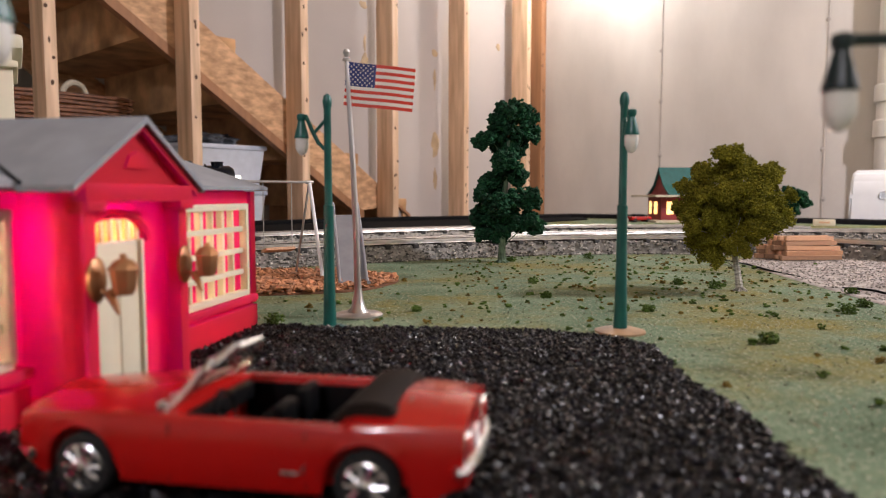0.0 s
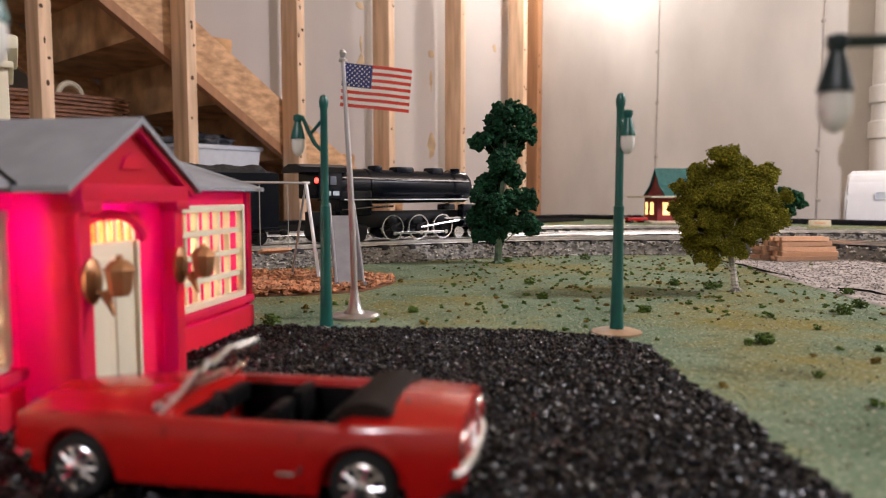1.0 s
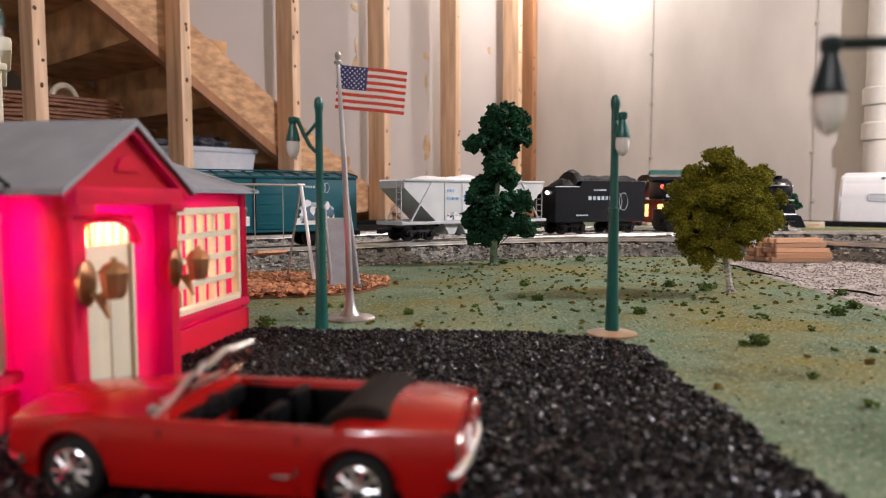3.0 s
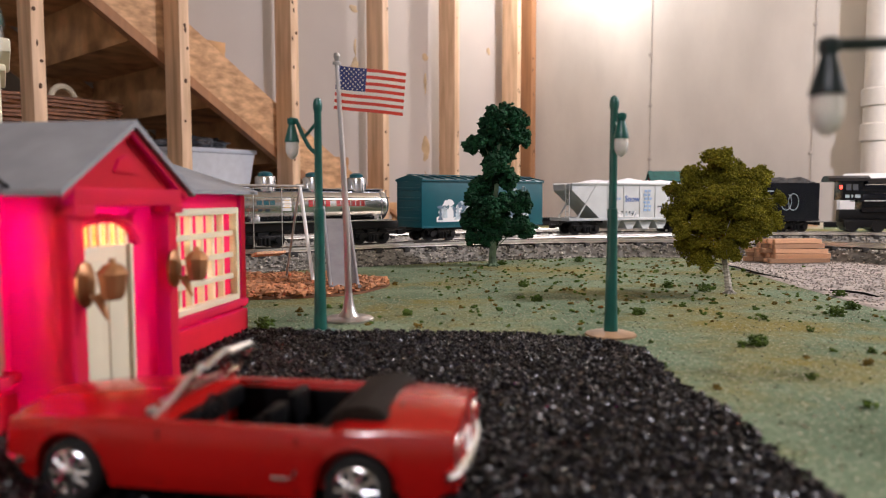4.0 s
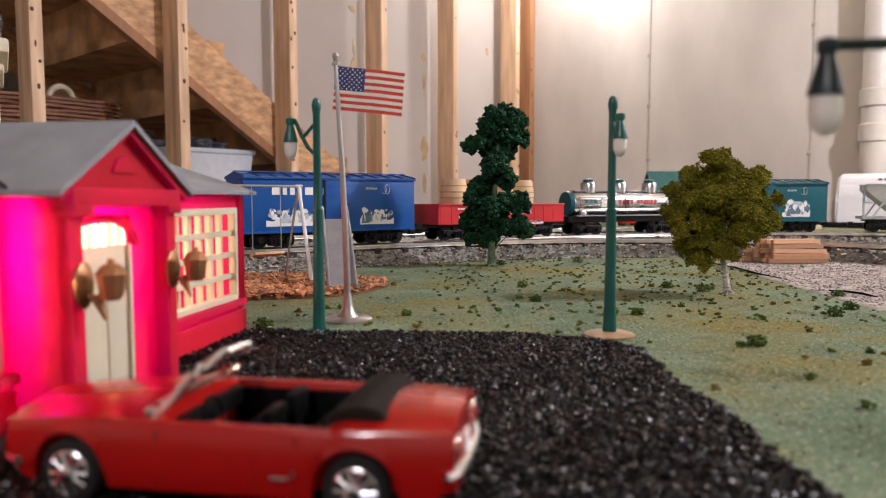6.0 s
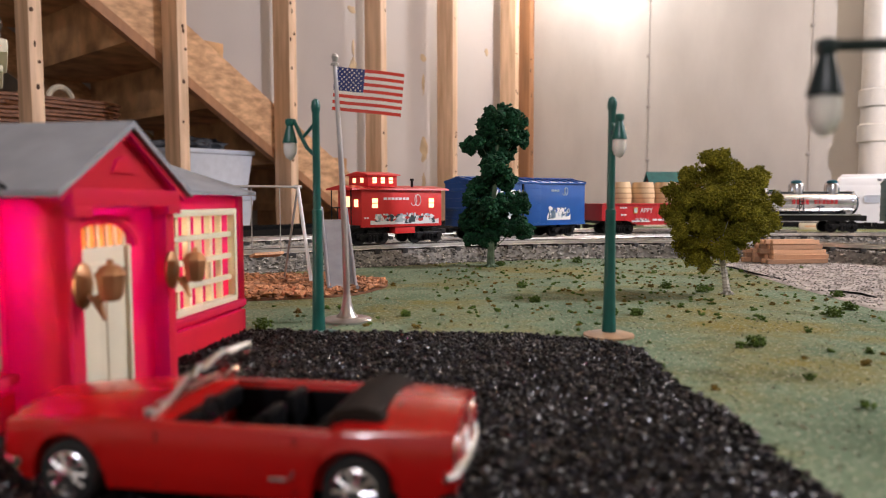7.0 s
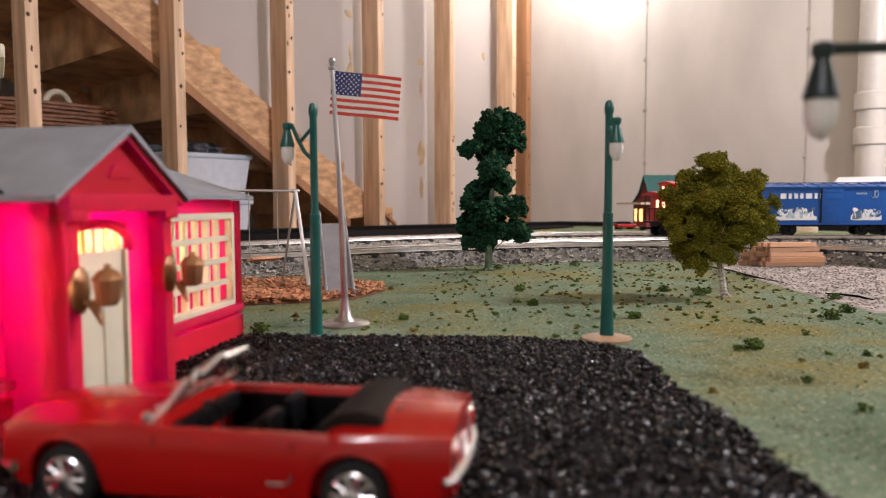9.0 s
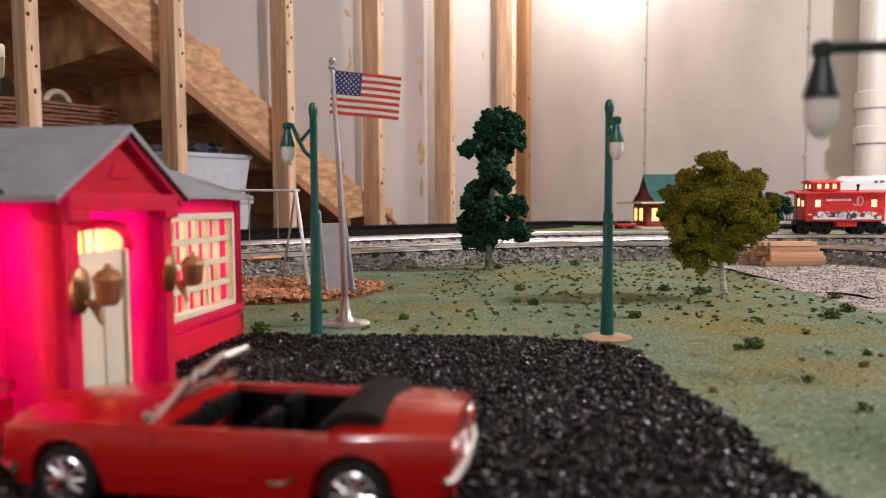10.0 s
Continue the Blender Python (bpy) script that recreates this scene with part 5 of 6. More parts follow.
def printer():
    m = pose(1.325, 2.27, FLOOR_Z, 0, 0, -42)
    st = thing("stand", "plain dark stand carrying the white machine", "stand", m)
    part("top", box(B(), (0.12, 0.16, 0.885), (0.50, 0.40, 0.03), 0.004), M_BLACK, st)
    for x in (-0.1, 0.34):
        for y in (0.0, 0.32):
            part("leg", box(B(), (x, y, 0.435), (0.04, 0.04, 0.87)), M_BLACK, st)
    th = thing("printer", "white office machine with a rounded lid and grey bars", "printer", m @ pose(0, 0, 0.901))
    bm = B()
    prism(bm, [(-0.03, 0), (0.15, 0), (0.15, 0.185), (0.03, 0.185), (0.005, 0.178), (-0.012, 0.150), (-0.02, 0.10)], -0.02, 0.34, Matrix(((0, 1, 0, 0), (1, 0, 0, 0), (0, 0, 1, 0), (0, 0, 0, 1))))
    bmesh.ops.bevel(bm, geom=list(bm.edges), offset=0.008, segments=3, affect="EDGES")
    part("case", bm, M_PRINTER, th)
    part("paper_slot", box(B(), (0.16, -0.020, 0.105), (0.19, 0.004, 0.022), 0.006, m=pose(0, 0, 0, 0, 0, 0)), M_BIN, th, "grey-blue slot")
    for k in range(7):
        part("lettering_bar", box(B(), (0.10 + 0.016 * k, -0.004, 0.163), (0.010, 0.003, 0.010)), M_GREYTXT, th, "dark lettering bar")


printer()


def waste_pipe():
    th = thing("waste_pipe", "white plastic waste pipe with a coupling on the concrete wall", "pipe", WALLM @ pose(CORNER - 0.06, -1.445, 0))
    part("pipe", rod(B(), (0, 0, FLOOR_Z), (0, 0, CEIL_Z), 0.046, None, 28), M_PVC, th)
    bm = B()
    lathe(bm, [(0.047, 0.28), (0.054, 0.285), (0.054, 0.34), (0.047, 0.345)], 28)
    part("coupling", bm, M_PVC, th)
    bm = B()
    lathe(bm, [(0.047, 0.40), (0.054, 0.405), (0.054, 0.46), (0.047, 0.465)], 28)
    part("coupling", bm, M_PVC, th)


waste_pipe()


def storage_bin(m, label):
    th = thing("storage_bin", label, "storage bin", m, "storage bins")
    bm = B()
    v = []
    for z, a, b in ((0, 0.13, 0.19), (0.13, 0.145, 0.205), (0.13, 0.139, 0.199), (0.004, 0.125, 0.185)):
        v.append([bm.verts.new((x, y, z)) for x, y in ((-a, -b), (a, -b), (a, b), (-a, b))])
    for p, q in zip(v, v[1:]):
        for i in range(4):
            bm.faces.new((p[i], p[(i + 1) % 4], q[(i + 1) % 4], q[i]))
    bm.faces.new(v[0][::-1])
    bm.faces.new(v[3])
    part("tub", bm, M_BIN, th, "translucent blue-white tub", smooth=0)
    part("lid", box(B(), (0, 0, 0.138), (0.305, 0.425, 0.016), 0.005), M_LID, th, "pale lid")
    part("contents", box(B(), (0, 0, 0.06), (0.2, 0.3, 0.10), 0.02), M_WHITE, th, "white packed contents")
    return th


b1 = storage_bin(WALLM @ pose(-0.125, 0.36, -0.045), "translucent storage bin under the stairs")
copy_thing(b1, WALLM @ pose(-0.125, 0.36, 0.106))


def packaging():
    """Crumpled clear wrapping heaped on the upper bin."""
    bm = B()
    bmesh.ops.create_icosphere(bm, subdivisions=4, radius=1)
    for v in bm.verts:
        q = 1 + 0.35 * noise.noise(v.co * 2.3) + 0.20 * abs(noise.noise(v.co * 6.1))
        v.co = Vector((v.co.x * 0.105 * q, v.co.y * 0.15 * q, max(-0.2, v.co.z) * 0.036 * q + 0.009))
    ob = part("packaging", bm, M_WRAP, m=WALLM @ pose(-0.13, 0.33, 0.252), smooth=0.3)
    tagged(ob, "crumpled clear plastic wrapping heaped on a storage bin", "packaging")


M_WRAP = mat("clear_wrap", (0.16, 0.17, 0.19), 0.12, var=0.5, scale=30, spec=0.8, thin=0.3)
packaging()
for z, nm in ((-0.09, "shelf"), (0.245, "shelf")):
    sh = thing("shelf", "plain wooden shelf under the stairs", "shelf", WALLM, "shelves")
    if z < 0:
        part("board", box(B(), (-0.12, 0.40, -0.055), (0.40, 0.5, 0.018)), M_TREAD, sh)
        for x in (-0.30, 0.06):
            part("leg", box(B(), (x, 0.40, -0.49), (0.03, 0.45, 0.85)), M_TREAD, sh)
    else:
        part("board", box(B(), (-0.66, 0.50, 0.268), (0.66, 0.5, 0.022), 0.003), M_PALEW, sh, "pale shelf board")
        for x in (-1.0, -0.45):
            part("leg", box(B(), (x, 0.50, -0.332), (0.03, 0.45, 1.175)), M_TREAD, sh)


def basket():
    th = thing("wicker_basket", "brown woven wicker basket with a loop handle", "basket", WALLM @ pose(-0.56, 0.47, 0.281))
    bm = B()
    rnd = random.Random(8)
    for r in range(9):
        z = 0.006 + 0.0125 * r
        w = 0.22 + 0.02 * r / 9
        pts = []
        for k in range(49):
            a = 2 * math.pi * k / 48
            q = 1 + 0.02 * math.sin(12 * a + (r % 2) * math.pi)
            pts.append((w * q * (abs(math.cos(a)) ** 0.5) * (1 if math.cos(a) >= 0 else -1), 0.15 * q * (abs(math.sin(a)) ** 0.5) * (1 if math.sin(a) >= 0 else -1), z + rnd.uniform(-0.002, 0.002)))
        tube(bm, pts, 0.0062, 5)
    part("weave", bm, M_WICKER, th)
    part("lining", box(B(), (0, 0, 0.052), (0.40, 0.26, 0.10), 0.02), M_TREAD, th, "dark filling")
    bm = B()
    tube(bm, [(0.05 + 0.035 * math.cos(a), -0.10, 0.105 + 0.042 * math.sin(a)) for a in [math.pi * k / 12 for k in range(13)]], 0.009, 8)
    part("handle", bm, M_PALEW, th, "pale loop handle")


basket()


def cream_building():
    th = thing("model_building", "cream plastic model building corner behind the red house", "model building", pose(-0.3755, 0.59, 0, 0, 0, 31))
    part("wall", box(B(), (-0.03, 0.05, 0.104), (0.10, 0.10, 0.208), 0.002), M_CREAM, th)
    part("cornice", box(B(), (-0.03, 0.05, 0.214), (0.116, 0.116, 0.012), 0.003), M_CREAM, th)
    part("string_course", box(B(), (-0.03, 0.05, 0.196), (0.108, 0.108, 0.006), 0.002), M_CREAM, th)


cream_building()

# ---------- the train ----------
# how far the train has run, in metres, at each second given
RUN = [(0, 0), (0.6, 0.2212), (1.2, 0.4217), (2, 0.6954), (3, 1.0202), (4, 1.3610), (4.4, 1.4768), (5, 1.6256), (6, 1.9358), (7, 2.2804), (8, 2.6137), (9, 2.8898), (9.8, 3.1310), (10, 3.1570)]


def run(t):
    for (a, p), (b, q) in zip(RUN, RUN[1:]):
        if t <= b:
            return p + (q - p) * (t - a) / (b - a)
    return RUN[-1][1]


SIDE = -0.0312      # the side of a car that faces the camera


def rolling(name, label, category="train car"):
    return thing(name, label, category, group="train")


def bogie(parent, x, r=0.0105):
    """A two-axle truck under a car, at x along it."""
    bm = B()
    for s in (-1, 1):
        box(bm, (x, s * 0.0215, 0.0125), (0.050, 0.005, 0.006), 0.001)
        box(bm, (x, s * 0.022, 0.010), (0.016, 0.006, 0.012), 0.001)
        for a in (-1, 1):
            rod(bm, (x + a * 0.018, s * 0.019, 0.0105), (x + a * 0.018, s * 0.0265, 0.0105), 0.0052, 0.0038, 10)
        for a in (-0.005, 0, 0.005):
            rod(bm, (x + a, s * 0.0262, 0.005), (x + a, s * 0.0262, 0.013), 0.0017, None, 6)
    box(bm, (x, 0, 0.016), (0.014, 0.044, 0.008))
    tr = part("bogie", bm, M_TRUCK, parent, "black plastic truck")
    for a in (-1, 1):
        bm = B()
        for s in (-1, 1):
            rod(bm, (x + a * 0.018, s * 0.0128, 0.0105), (x + a * 0.018, s * 0.0185, 0.0105), r, None, 18)
        rod(bm, (x + a * 0.018, -0.02, 0.0105), (x + a * 0.018, 0.02, 0.0105), 0.002, None, 8)
        part("wheel", bm, M_TRUCK, tr, "black wheel set")
    return tr


def couplers(parent, L):
    for sgn in (-1, 1):
        x = sgn * L / 2
        bm = B()
        box(bm, (x + sgn * 0.006, 0, 0.0145), (0.020, 0.005, 0.004))
        box(bm, (x + sgn * 0.015, 0, 0.0145), (0.008, 0.010, 0.007), 0.001)
        part("coupler", bm, M_TRUCK, parent, "black knuckle coupler")


def word(parent, text, size, x, z, material, y=SIDE - 0.0006, centre=True, sx=1.0):
    """Raised lettering on the side that faces the layout."""
    cu = bpy.data.curves.new("lettering", "FONT")
    cu.body, cu.size, cu.extrude, cu.resolution_u = text, size, 0.0002, 2
    cu.align_x = "CENTER" if centre else "LEFT"
    ob = new("lettering", cu)
    me = bpy.data.meshes.new_from_object(ob.evaluated_get(bpy.context.evaluated_depsgraph_get()))
    bpy.data.objects.remove(ob)
    me.materials.clear()
    me.materials.append(material)
    ob = new("lettering", me)
    ob.parent = parent
    ob.matrix_basis = pose(x, y, z, 90, 0, 0) @ Matrix.Diagonal((sx, 1, 1, 1))
    return ob


def bars(parent, x, z, widths, h, material, y=SIDE - 0.0004, name="lettering_bar"):
    bm = B()
    for w in widths:
        box(bm, (x + w / 2, y, z), (w, 0.0006, h))
        x += w + h * 0.55
    part(name, bm, material, parent)


def ring_mark(parent, x, z, r, material, y=SIDE - 0.0004):
    """A mark of two linked rings."""
    bm = B()
    for k, a0, a1 in ((-0.55, -2.6, 1.2), (0.55, 0.0, 6.283)):
        tube(bm, [(x + k * r + r * 0.8 * math.cos(a0 + (a1 - a0) * i / 24), y, z + r * 1.1 * math.sin(a0 + (a1 - a0) * i / 24)) for i in range(25)], 0.0006, 5)
    part("ring_mark", bm, material, parent, "pale ring mark")


def village_print(parent, x, z, w, h, seed, tones, y=SIDE - 0.0003):
    """A printed picture of snowy houses and firs, as flat shapes."""
    rnd = random.Random(seed)
    sets = [B() for _ in tones]
    snow = sets[0]
    n = 14
    pts = [(x, z)] + [(x + w * k / n, z + h * 0.34 * rnd.uniform(0.45, 1.1)) for k in range(n + 1)] + [(x + w, z)]
    prism(snow, pts, y - 0.0002, y)
    for k in range(int(w / 0.0014)):
        cx, cz = x + w * rnd.uniform(0.08, 0.92), z + h * rnd.uniform(0.2, 0.62)
        rx, rz = h * rnd.uniform(0.06, 0.17), h * rnd.uniform(0.05, 0.13)
        yy = y - 0.00022 - 0.000002 * k
        prism(sets[rnd.randrange(len(sets))], [(cx + rx * math.cos(2 * math.pi * j / 9) * rnd.uniform(0.8, 1.15), cz + rz * math.sin(2 * math.pi * j / 9) * rnd.uniform(0.8, 1.15)) for j in range(9)], yy - 0.0002, yy)
    for k in range(int(w / 0.011)):
        cx = x + w * rnd.uniform(0.08, 0.92)
        ww, hh = h * rnd.uniform(0.22, 0.36), h * rnd.uniform(0.35, 0.62)
        b = sets[rnd.randrange(len(sets))]
        yy = y - 0.00036 - 0.00001 * k
        if rnd.random() < 0.55:
            prism(b, [(cx - ww / 2, z + h * 0.12), (cx + ww / 2, z + h * 0.12), (cx + ww / 2, z + hh * 0.65), (cx, z + hh), (cx - ww / 2, z + hh * 0.65)], yy - 0.0002, yy)
        else:
            for j in range(3):
                q = 1 - j * 0.26
                prism(b, [(cx - ww * 0.5 * q, z + hh * (0.12 + 0.25 * j)), (cx + ww * 0.5 * q, z + hh * (0.12 + 0.25 * j)), (cx, z + hh * (0.5 + 0.25 * j))], yy - 0.0002, yy)
    for b, m in zip(sets, tones):
        part("printed_picture", b, m, parent, "printed snowy village", smooth=0)


def ribs(parent, xs, z0, z1, material, y=SIDE, w=0.0012, d=0.0012, name="rib"):
    for x in xs:
        for s in (-1, 1):
            part(name, box(B(), (x, s * (-y), (z0 + z1) / 2), (w, d * 2, z1 - z0), 0.0003), material, parent)


def boxcar(label, L, material, seed, tones, show_word):
    th = rolling("boxcar", label)
    bd = part("body", box(B(), (0, 0, 0.0505), (L, 0.0624, 0.061), 0.0010), material, th)
    bm = B()
    prism(bm, [(-0.0335, 0.0800), (0.0335, 0.0800), (0.0335, 0.0818), (0.0, 0.0872), (-0.0335, 0.0818)], -L / 2 - 0.001, L / 2 + 0.001, Matrix(((0, 1, 0, 0), (1, 0, 0, 0), (0, 0, 1, 0), (0, 0, 0, 1))))
    rf = part("roof", bm, material, th, smooth=0)
    for k in range(13):
        x = -L / 2 + L * k / 12
        bm = B()
        for s in (-1, 1):
            rod(bm, (x, s * 0.0335, 0.0826), (x, 0, 0.0880), 0.0009, None, 5)
        part("roof_seam", bm, material, rf)
    part("roof_walk", box(B(), (0, 0, 0.0886), (L, 0.010, 0.0012)), material, rf)
    for s in (-1, 1):
        y = s * 0.0318
        door = part("sliding_door", box(B(), (0.004, y, 0.0510), (0.040, 0.0022, 0.056), 0.0006), material, th)
        for k in range(5):
            part("door_rib", box(B(), (0.004, y + s * 0.0012, 0.029 + 0.011 * k), (0.037, 0.0008, 0.0012)), material, door)
        part("door_gap", box(B(), (-0.0175, y, 0.0510), (0.0030, 0.0016, 0.056)), M_TRUCK, th, "dark door gap")
        part("door_track", box(B(), (0.012, y, 0.0805), (0.085, 0.0028, 0.0020)), material, th)
        part("side_sill", box(B(), (0, s * 0.0316, 0.0208), (L, 0.0014, 0.0026)), material, th)
    for s in (-1, 1):
        bm = B()
        for k in range(6):
            rod(bm, (s * (L / 2 + 0.0012), -0.028, 0.028 + 0.0095 * k), (s * (L / 2 + 0.0012), -0.018, 0.028 + 0.0095 * k), 0.0006, None, 5)
        part("ladder", bm, material, th)
        for k in range(4):
            part("end_rib", box(B(), (s * (L / 2 + 0.0006), 0, 0.031 + 0.013 * k), (0.0020, 0.056, 0.004), 0.0008), material, th)
    high = 1.0 if show_word else 1.4
    village_print(th, -0.105, 0.0270, 0.080, 0.030 * high, seed, tones)
    village_print(th, 0.040, 0.0270, 0.058, 0.028 * high, seed + 1, tones)
    if show_word:
        bars(th, -0.096, 0.0665, (0.011, 0.006, 0.007, 0.006, 0.012, 0.006, 0.005), 0.0085, M_PRINTW)
    bars(th, 0.050, 0.0700, (0.003, 0.002, 0.003, 0.002, 0.003), 0.0028, M_PRINTG)
    ring_mark(th, 0.084, 0.0690, 0.0050, M_PRINTG)
    part("underframe", box(B(), (0, 0, 0.018), (L * 0.96, 0.030, 0.005)), M_TRUCK, th)
    bogie(th, -L / 2 + 0.046)
    bogie(th, L / 2 - 0.046)
    couplers(th, L)
    return th


def caboose(L=0.172):
    th = rolling("caboose", "bright red caboose with lit windows and a printed village", "caboose")
    b0, b1 = -L / 2 + 0.018, L / 2 - 0.011
    c = (b0 + b1) / 2
    part("body", box(B(), (c, 0, 0.0490), (b1 - b0, 0.0624, 0.050), 0.0008), M_CABRED, th)
    bm = B()
    prism(bm, [(-0.0355, 0.0735), (0.0355, 0.0735), (0.0350, 0.0755), (0.0, 0.0800), (-0.0350, 0.0755)], -L / 2, L / 2, Matrix(((0, 1, 0, 0), (1, 0, 0, 0), (0, 0, 1, 0), (0, 0, 0, 1))))
    part("roof", bm, M_CABRED, th, smooth=0)
    cx = -0.028
    cup = part("cupola", box(B(), (cx, 0, 0.0860), (0.050, 0.050, 0.016), 0.0008), M_CABRED, th)
    bm = B()
    prism(bm, [(-0.029, 0.0930), (0.029, 0.0930), (0.028, 0.0945), (0, 0.0985), (-0.028, 0.0945)], cx - 0.029, cx + 0.029, Matrix(((0, 1, 0, 0), (1, 0, 0, 0), (0, 0, 1, 0), (0, 0, 0, 1))))
    part("cupola_roof", bm, M_CABRED, cup, smooth=0)

    def lit(x, y, z, sx, sy, sz, parent):
        w = part("window", box(B(), (x, y, z), (sx, sy, sz), 0.0), M_CABPANE, parent, "warmly lit window")
        if sx > sy:
            part("glazing_bar", box(B(), (x, y - 0.0006, z), (sx, 0.0012, 0.0010)), M_CABRED, w)
    for x in (cx - 0.014, cx, cx + 0.014):
        lit(x, -0.0251, 0.0865, 0.0065, 0.0012, 0.0080, cup)
    lit(cx - 0.0251, -0.010, 0.0865, 0.0012, 0.007, 0.0065, cup)
    lit(cx - 0.0251, 0.010, 0.0865, 0.0012, 0.007, 0.0065, cup)
    for x in (b0 + 0.022, b1 - 0.020):
        lit(x, -0.0314, 0.0560, 0.0090, 0.0012, 0.0125, th)
    lit(b0 - 0.0004, -0.018, 0.056, 0.0012, 0.009, 0.0100, th)
    lit(b0 - 0.0004, 0.004, 0.058, 0.0012, 0.009, 0.0140, th)
    village_print(th, b0 + 0.014, 0.0275, b1 - b0 - 0.020, 0.022, 9, (M_PRINTW, M_PRINTD, M_PRINTG), y=-0.0315)
    bars(th, b0 + 0.037, 0.0620, (0.006, 0.004, 0.005, 0.004, 0.006, 0.004, 0.005), 0.0032, M_PRINTW, y=-0.0316)
    ring_mark(th, b0 + 0.094, 0.0600, 0.0068, M_PRINTW, y=-0.0316)
    bars(th, b0 + 0.004, 0.0365, (0.003, 0.003), 0.0022, M_PRINTW, y=-0.0316)
    # end platform
    part("end_platform", box(B(), (-L / 2 + 0.010, 0, 0.0255), (0.018, 0.056, 0.003)), M_TRUCK, th, "black end platform")
    bm = B()
    for y in (-0.026, -0.010, 0.010, 0.026):
        rod(bm, (-L / 2 + 0.004, y, 0.026), (-L / 2 + 0.004, y, 0.050 if abs(y) < 0.02 else 0.074), 0.0009, None, 6)
    rod(bm, (-L / 2 + 0.004, -0.026, 0.050), (-L / 2 + 0.004, 0.026, 0.050), 0.0009, None, 6)
    part("end_rail", bm, M_TRUCK, th)
    bm = B()
    rod(bm, (0.034, -0.012, 0.078), (0.034, -0.012, 0.088), 0.0020, None, 10)
    rod(bm, (0.034, -0.012, 0.087), (0.034, -0.012, 0.090), 0.0034, 0.0030, 10)
    part("smoke_stack", bm, M_TRUCK, th, "black stove pipe")
    part("tool_box", box(B(), (c + 0.005, 0, 0.0190), (0.036, 0.058, 0.009), 0.0008), M_CABRED, th)
    part("underframe", box(B(), (0, 0, 0.0205), (L * 0.9, 0.03, 0.006)), M_TRUCK, th)
    bogie(th, -0.045)
    bogie(th, 0.055)
    couplers(th, L)
    return th


def barrel(parent_pose, s):
    th = thing("barrel", "pale wooden barrel standing in the red gondola", "barrel", parent_pose, "barrels")
    up = Matrix.Diagonal((1, 1, 1.14, 1))
    bm = B()
    lathe(bm, [(0.0158 * s, 0.0), (0.0178 * s, 0.009), (0.0190 * s, 0.0205), (0.0190 * s, 0.0235), (0.0178 * s, 0.035), (0.0160 * s, 0.0435), (0.0148 * s, 0.0435), (0.0146 * s, 0.0415)], 28, up)
    part("barrel_body", bm, M_BARREL, th)
    for z, r in ((0.0105, 0.0183), (0.0190, 0.0192), (0.0265, 0.0192), (0.0345, 0.0182)):
        bm = B()
        lathe(bm, [(r * s, z - 0.0006), (r * s * 1.006, z), (r * s, z + 0.0006)], 28, up, False)
        part("hoop", bm, M_HOOP, th, "thin brown hoop")
    return th


def gondola(L):
    th = rolling("gondola_car", "red gondola car with white lettering carrying barrels", "gondola car")
    bm = B()
    pts = [(-L / 2, 0.0240), (-L / 2 + 0.055, 0.0240), (-L / 2 + 0.080, 0.0165), (L / 2 - 0.080, 0.0165), (L / 2 - 0.055, 0.0240), (L / 2, 0.0240), (L / 2, 0.0520), (-L / 2, 0.0520)]
    for s in (-1, 1):
        b2 = B()
        prism(b2, pts, s * 0.0312 - 0.0011, s * 0.0312 + 0.0011)
        part("side", b2, M_GONRED, th, smooth=0)
        part("top_rail", box(B(), (0, s * 0.0318, 0.0520), (L, 0.0046, 0.0026), 0.0006), M_GONRED, th)
        part("end", box(B(), (s * (L / 2 - 0.001), 0, 0.0385), (0.002, 0.062, 0.029), 0.0004), M_GONRED, th)
    part("load_floor", box(B(), (0, 0, 0.0390), (L - 0.004, 0.061, 0.003)), M_GONRED, th)
    bm.free()
    ribs(th, [-L / 2 + 0.004 + (L - 0.008) * k / 12 for k in range(13)], 0.0245, 0.0505, M_GONRED, y=-0.0322, w=0.0018, d=0.0006)
    y = -0.0331
    for x in (-0.070, -0.002):
        part("window_print", box(B(), (x, y, 0.0415), (0.0085, 0.0005, 0.0100)), M_GOLD, th, "printed framed window")
        part("window_print_pane", box(B(), (x, y - 0.0003, 0.0415), (0.0062, 0.0005, 0.0078)), M_PRINTG, th)
    word(th, "APPY", 0.0115, -0.060, 0.0375, M_PRINTW, y=y, centre=False, sx=1.05)
    word(th, "OLIDAYS", 0.0115, 0.008, 0.0375, M_PRINTW, y=y, centre=False, sx=1.15)
    bars(th, -0.104, 0.046, (0.004, 0.004, 0.004), 0.0024, M_PRINTW, y=y)
    bars(th, -0.102, 0.034, (0.005, 0.005), 0.0030, M_PRINTW, y=y)
    bars(th, -0.032, 0.0250, (0.010, 0.009, 0.010, 0.009), 0.0034, M_PRINTW, y=y)
    village_print(th, -0.078, 0.0215, 0.040, 0.010, 15, (M_PRINTW, M_PRINTD, M_PRINTG), y=y)
    village_print(th, 0.045, 0.0215, 0.045, 0.010, 16, (M_PRINTW, M_PRINTD, M_PRINTG), y=y)
    part("underframe", box(B(), (0, 0, 0.022), (L * 0.96, 0.03, 0.006)), M_TRUCK, th)
    bogie(th, -L / 2 + 0.046)
    bogie(th, L / 2 - 0.046)
    couplers(th, L)
    return th


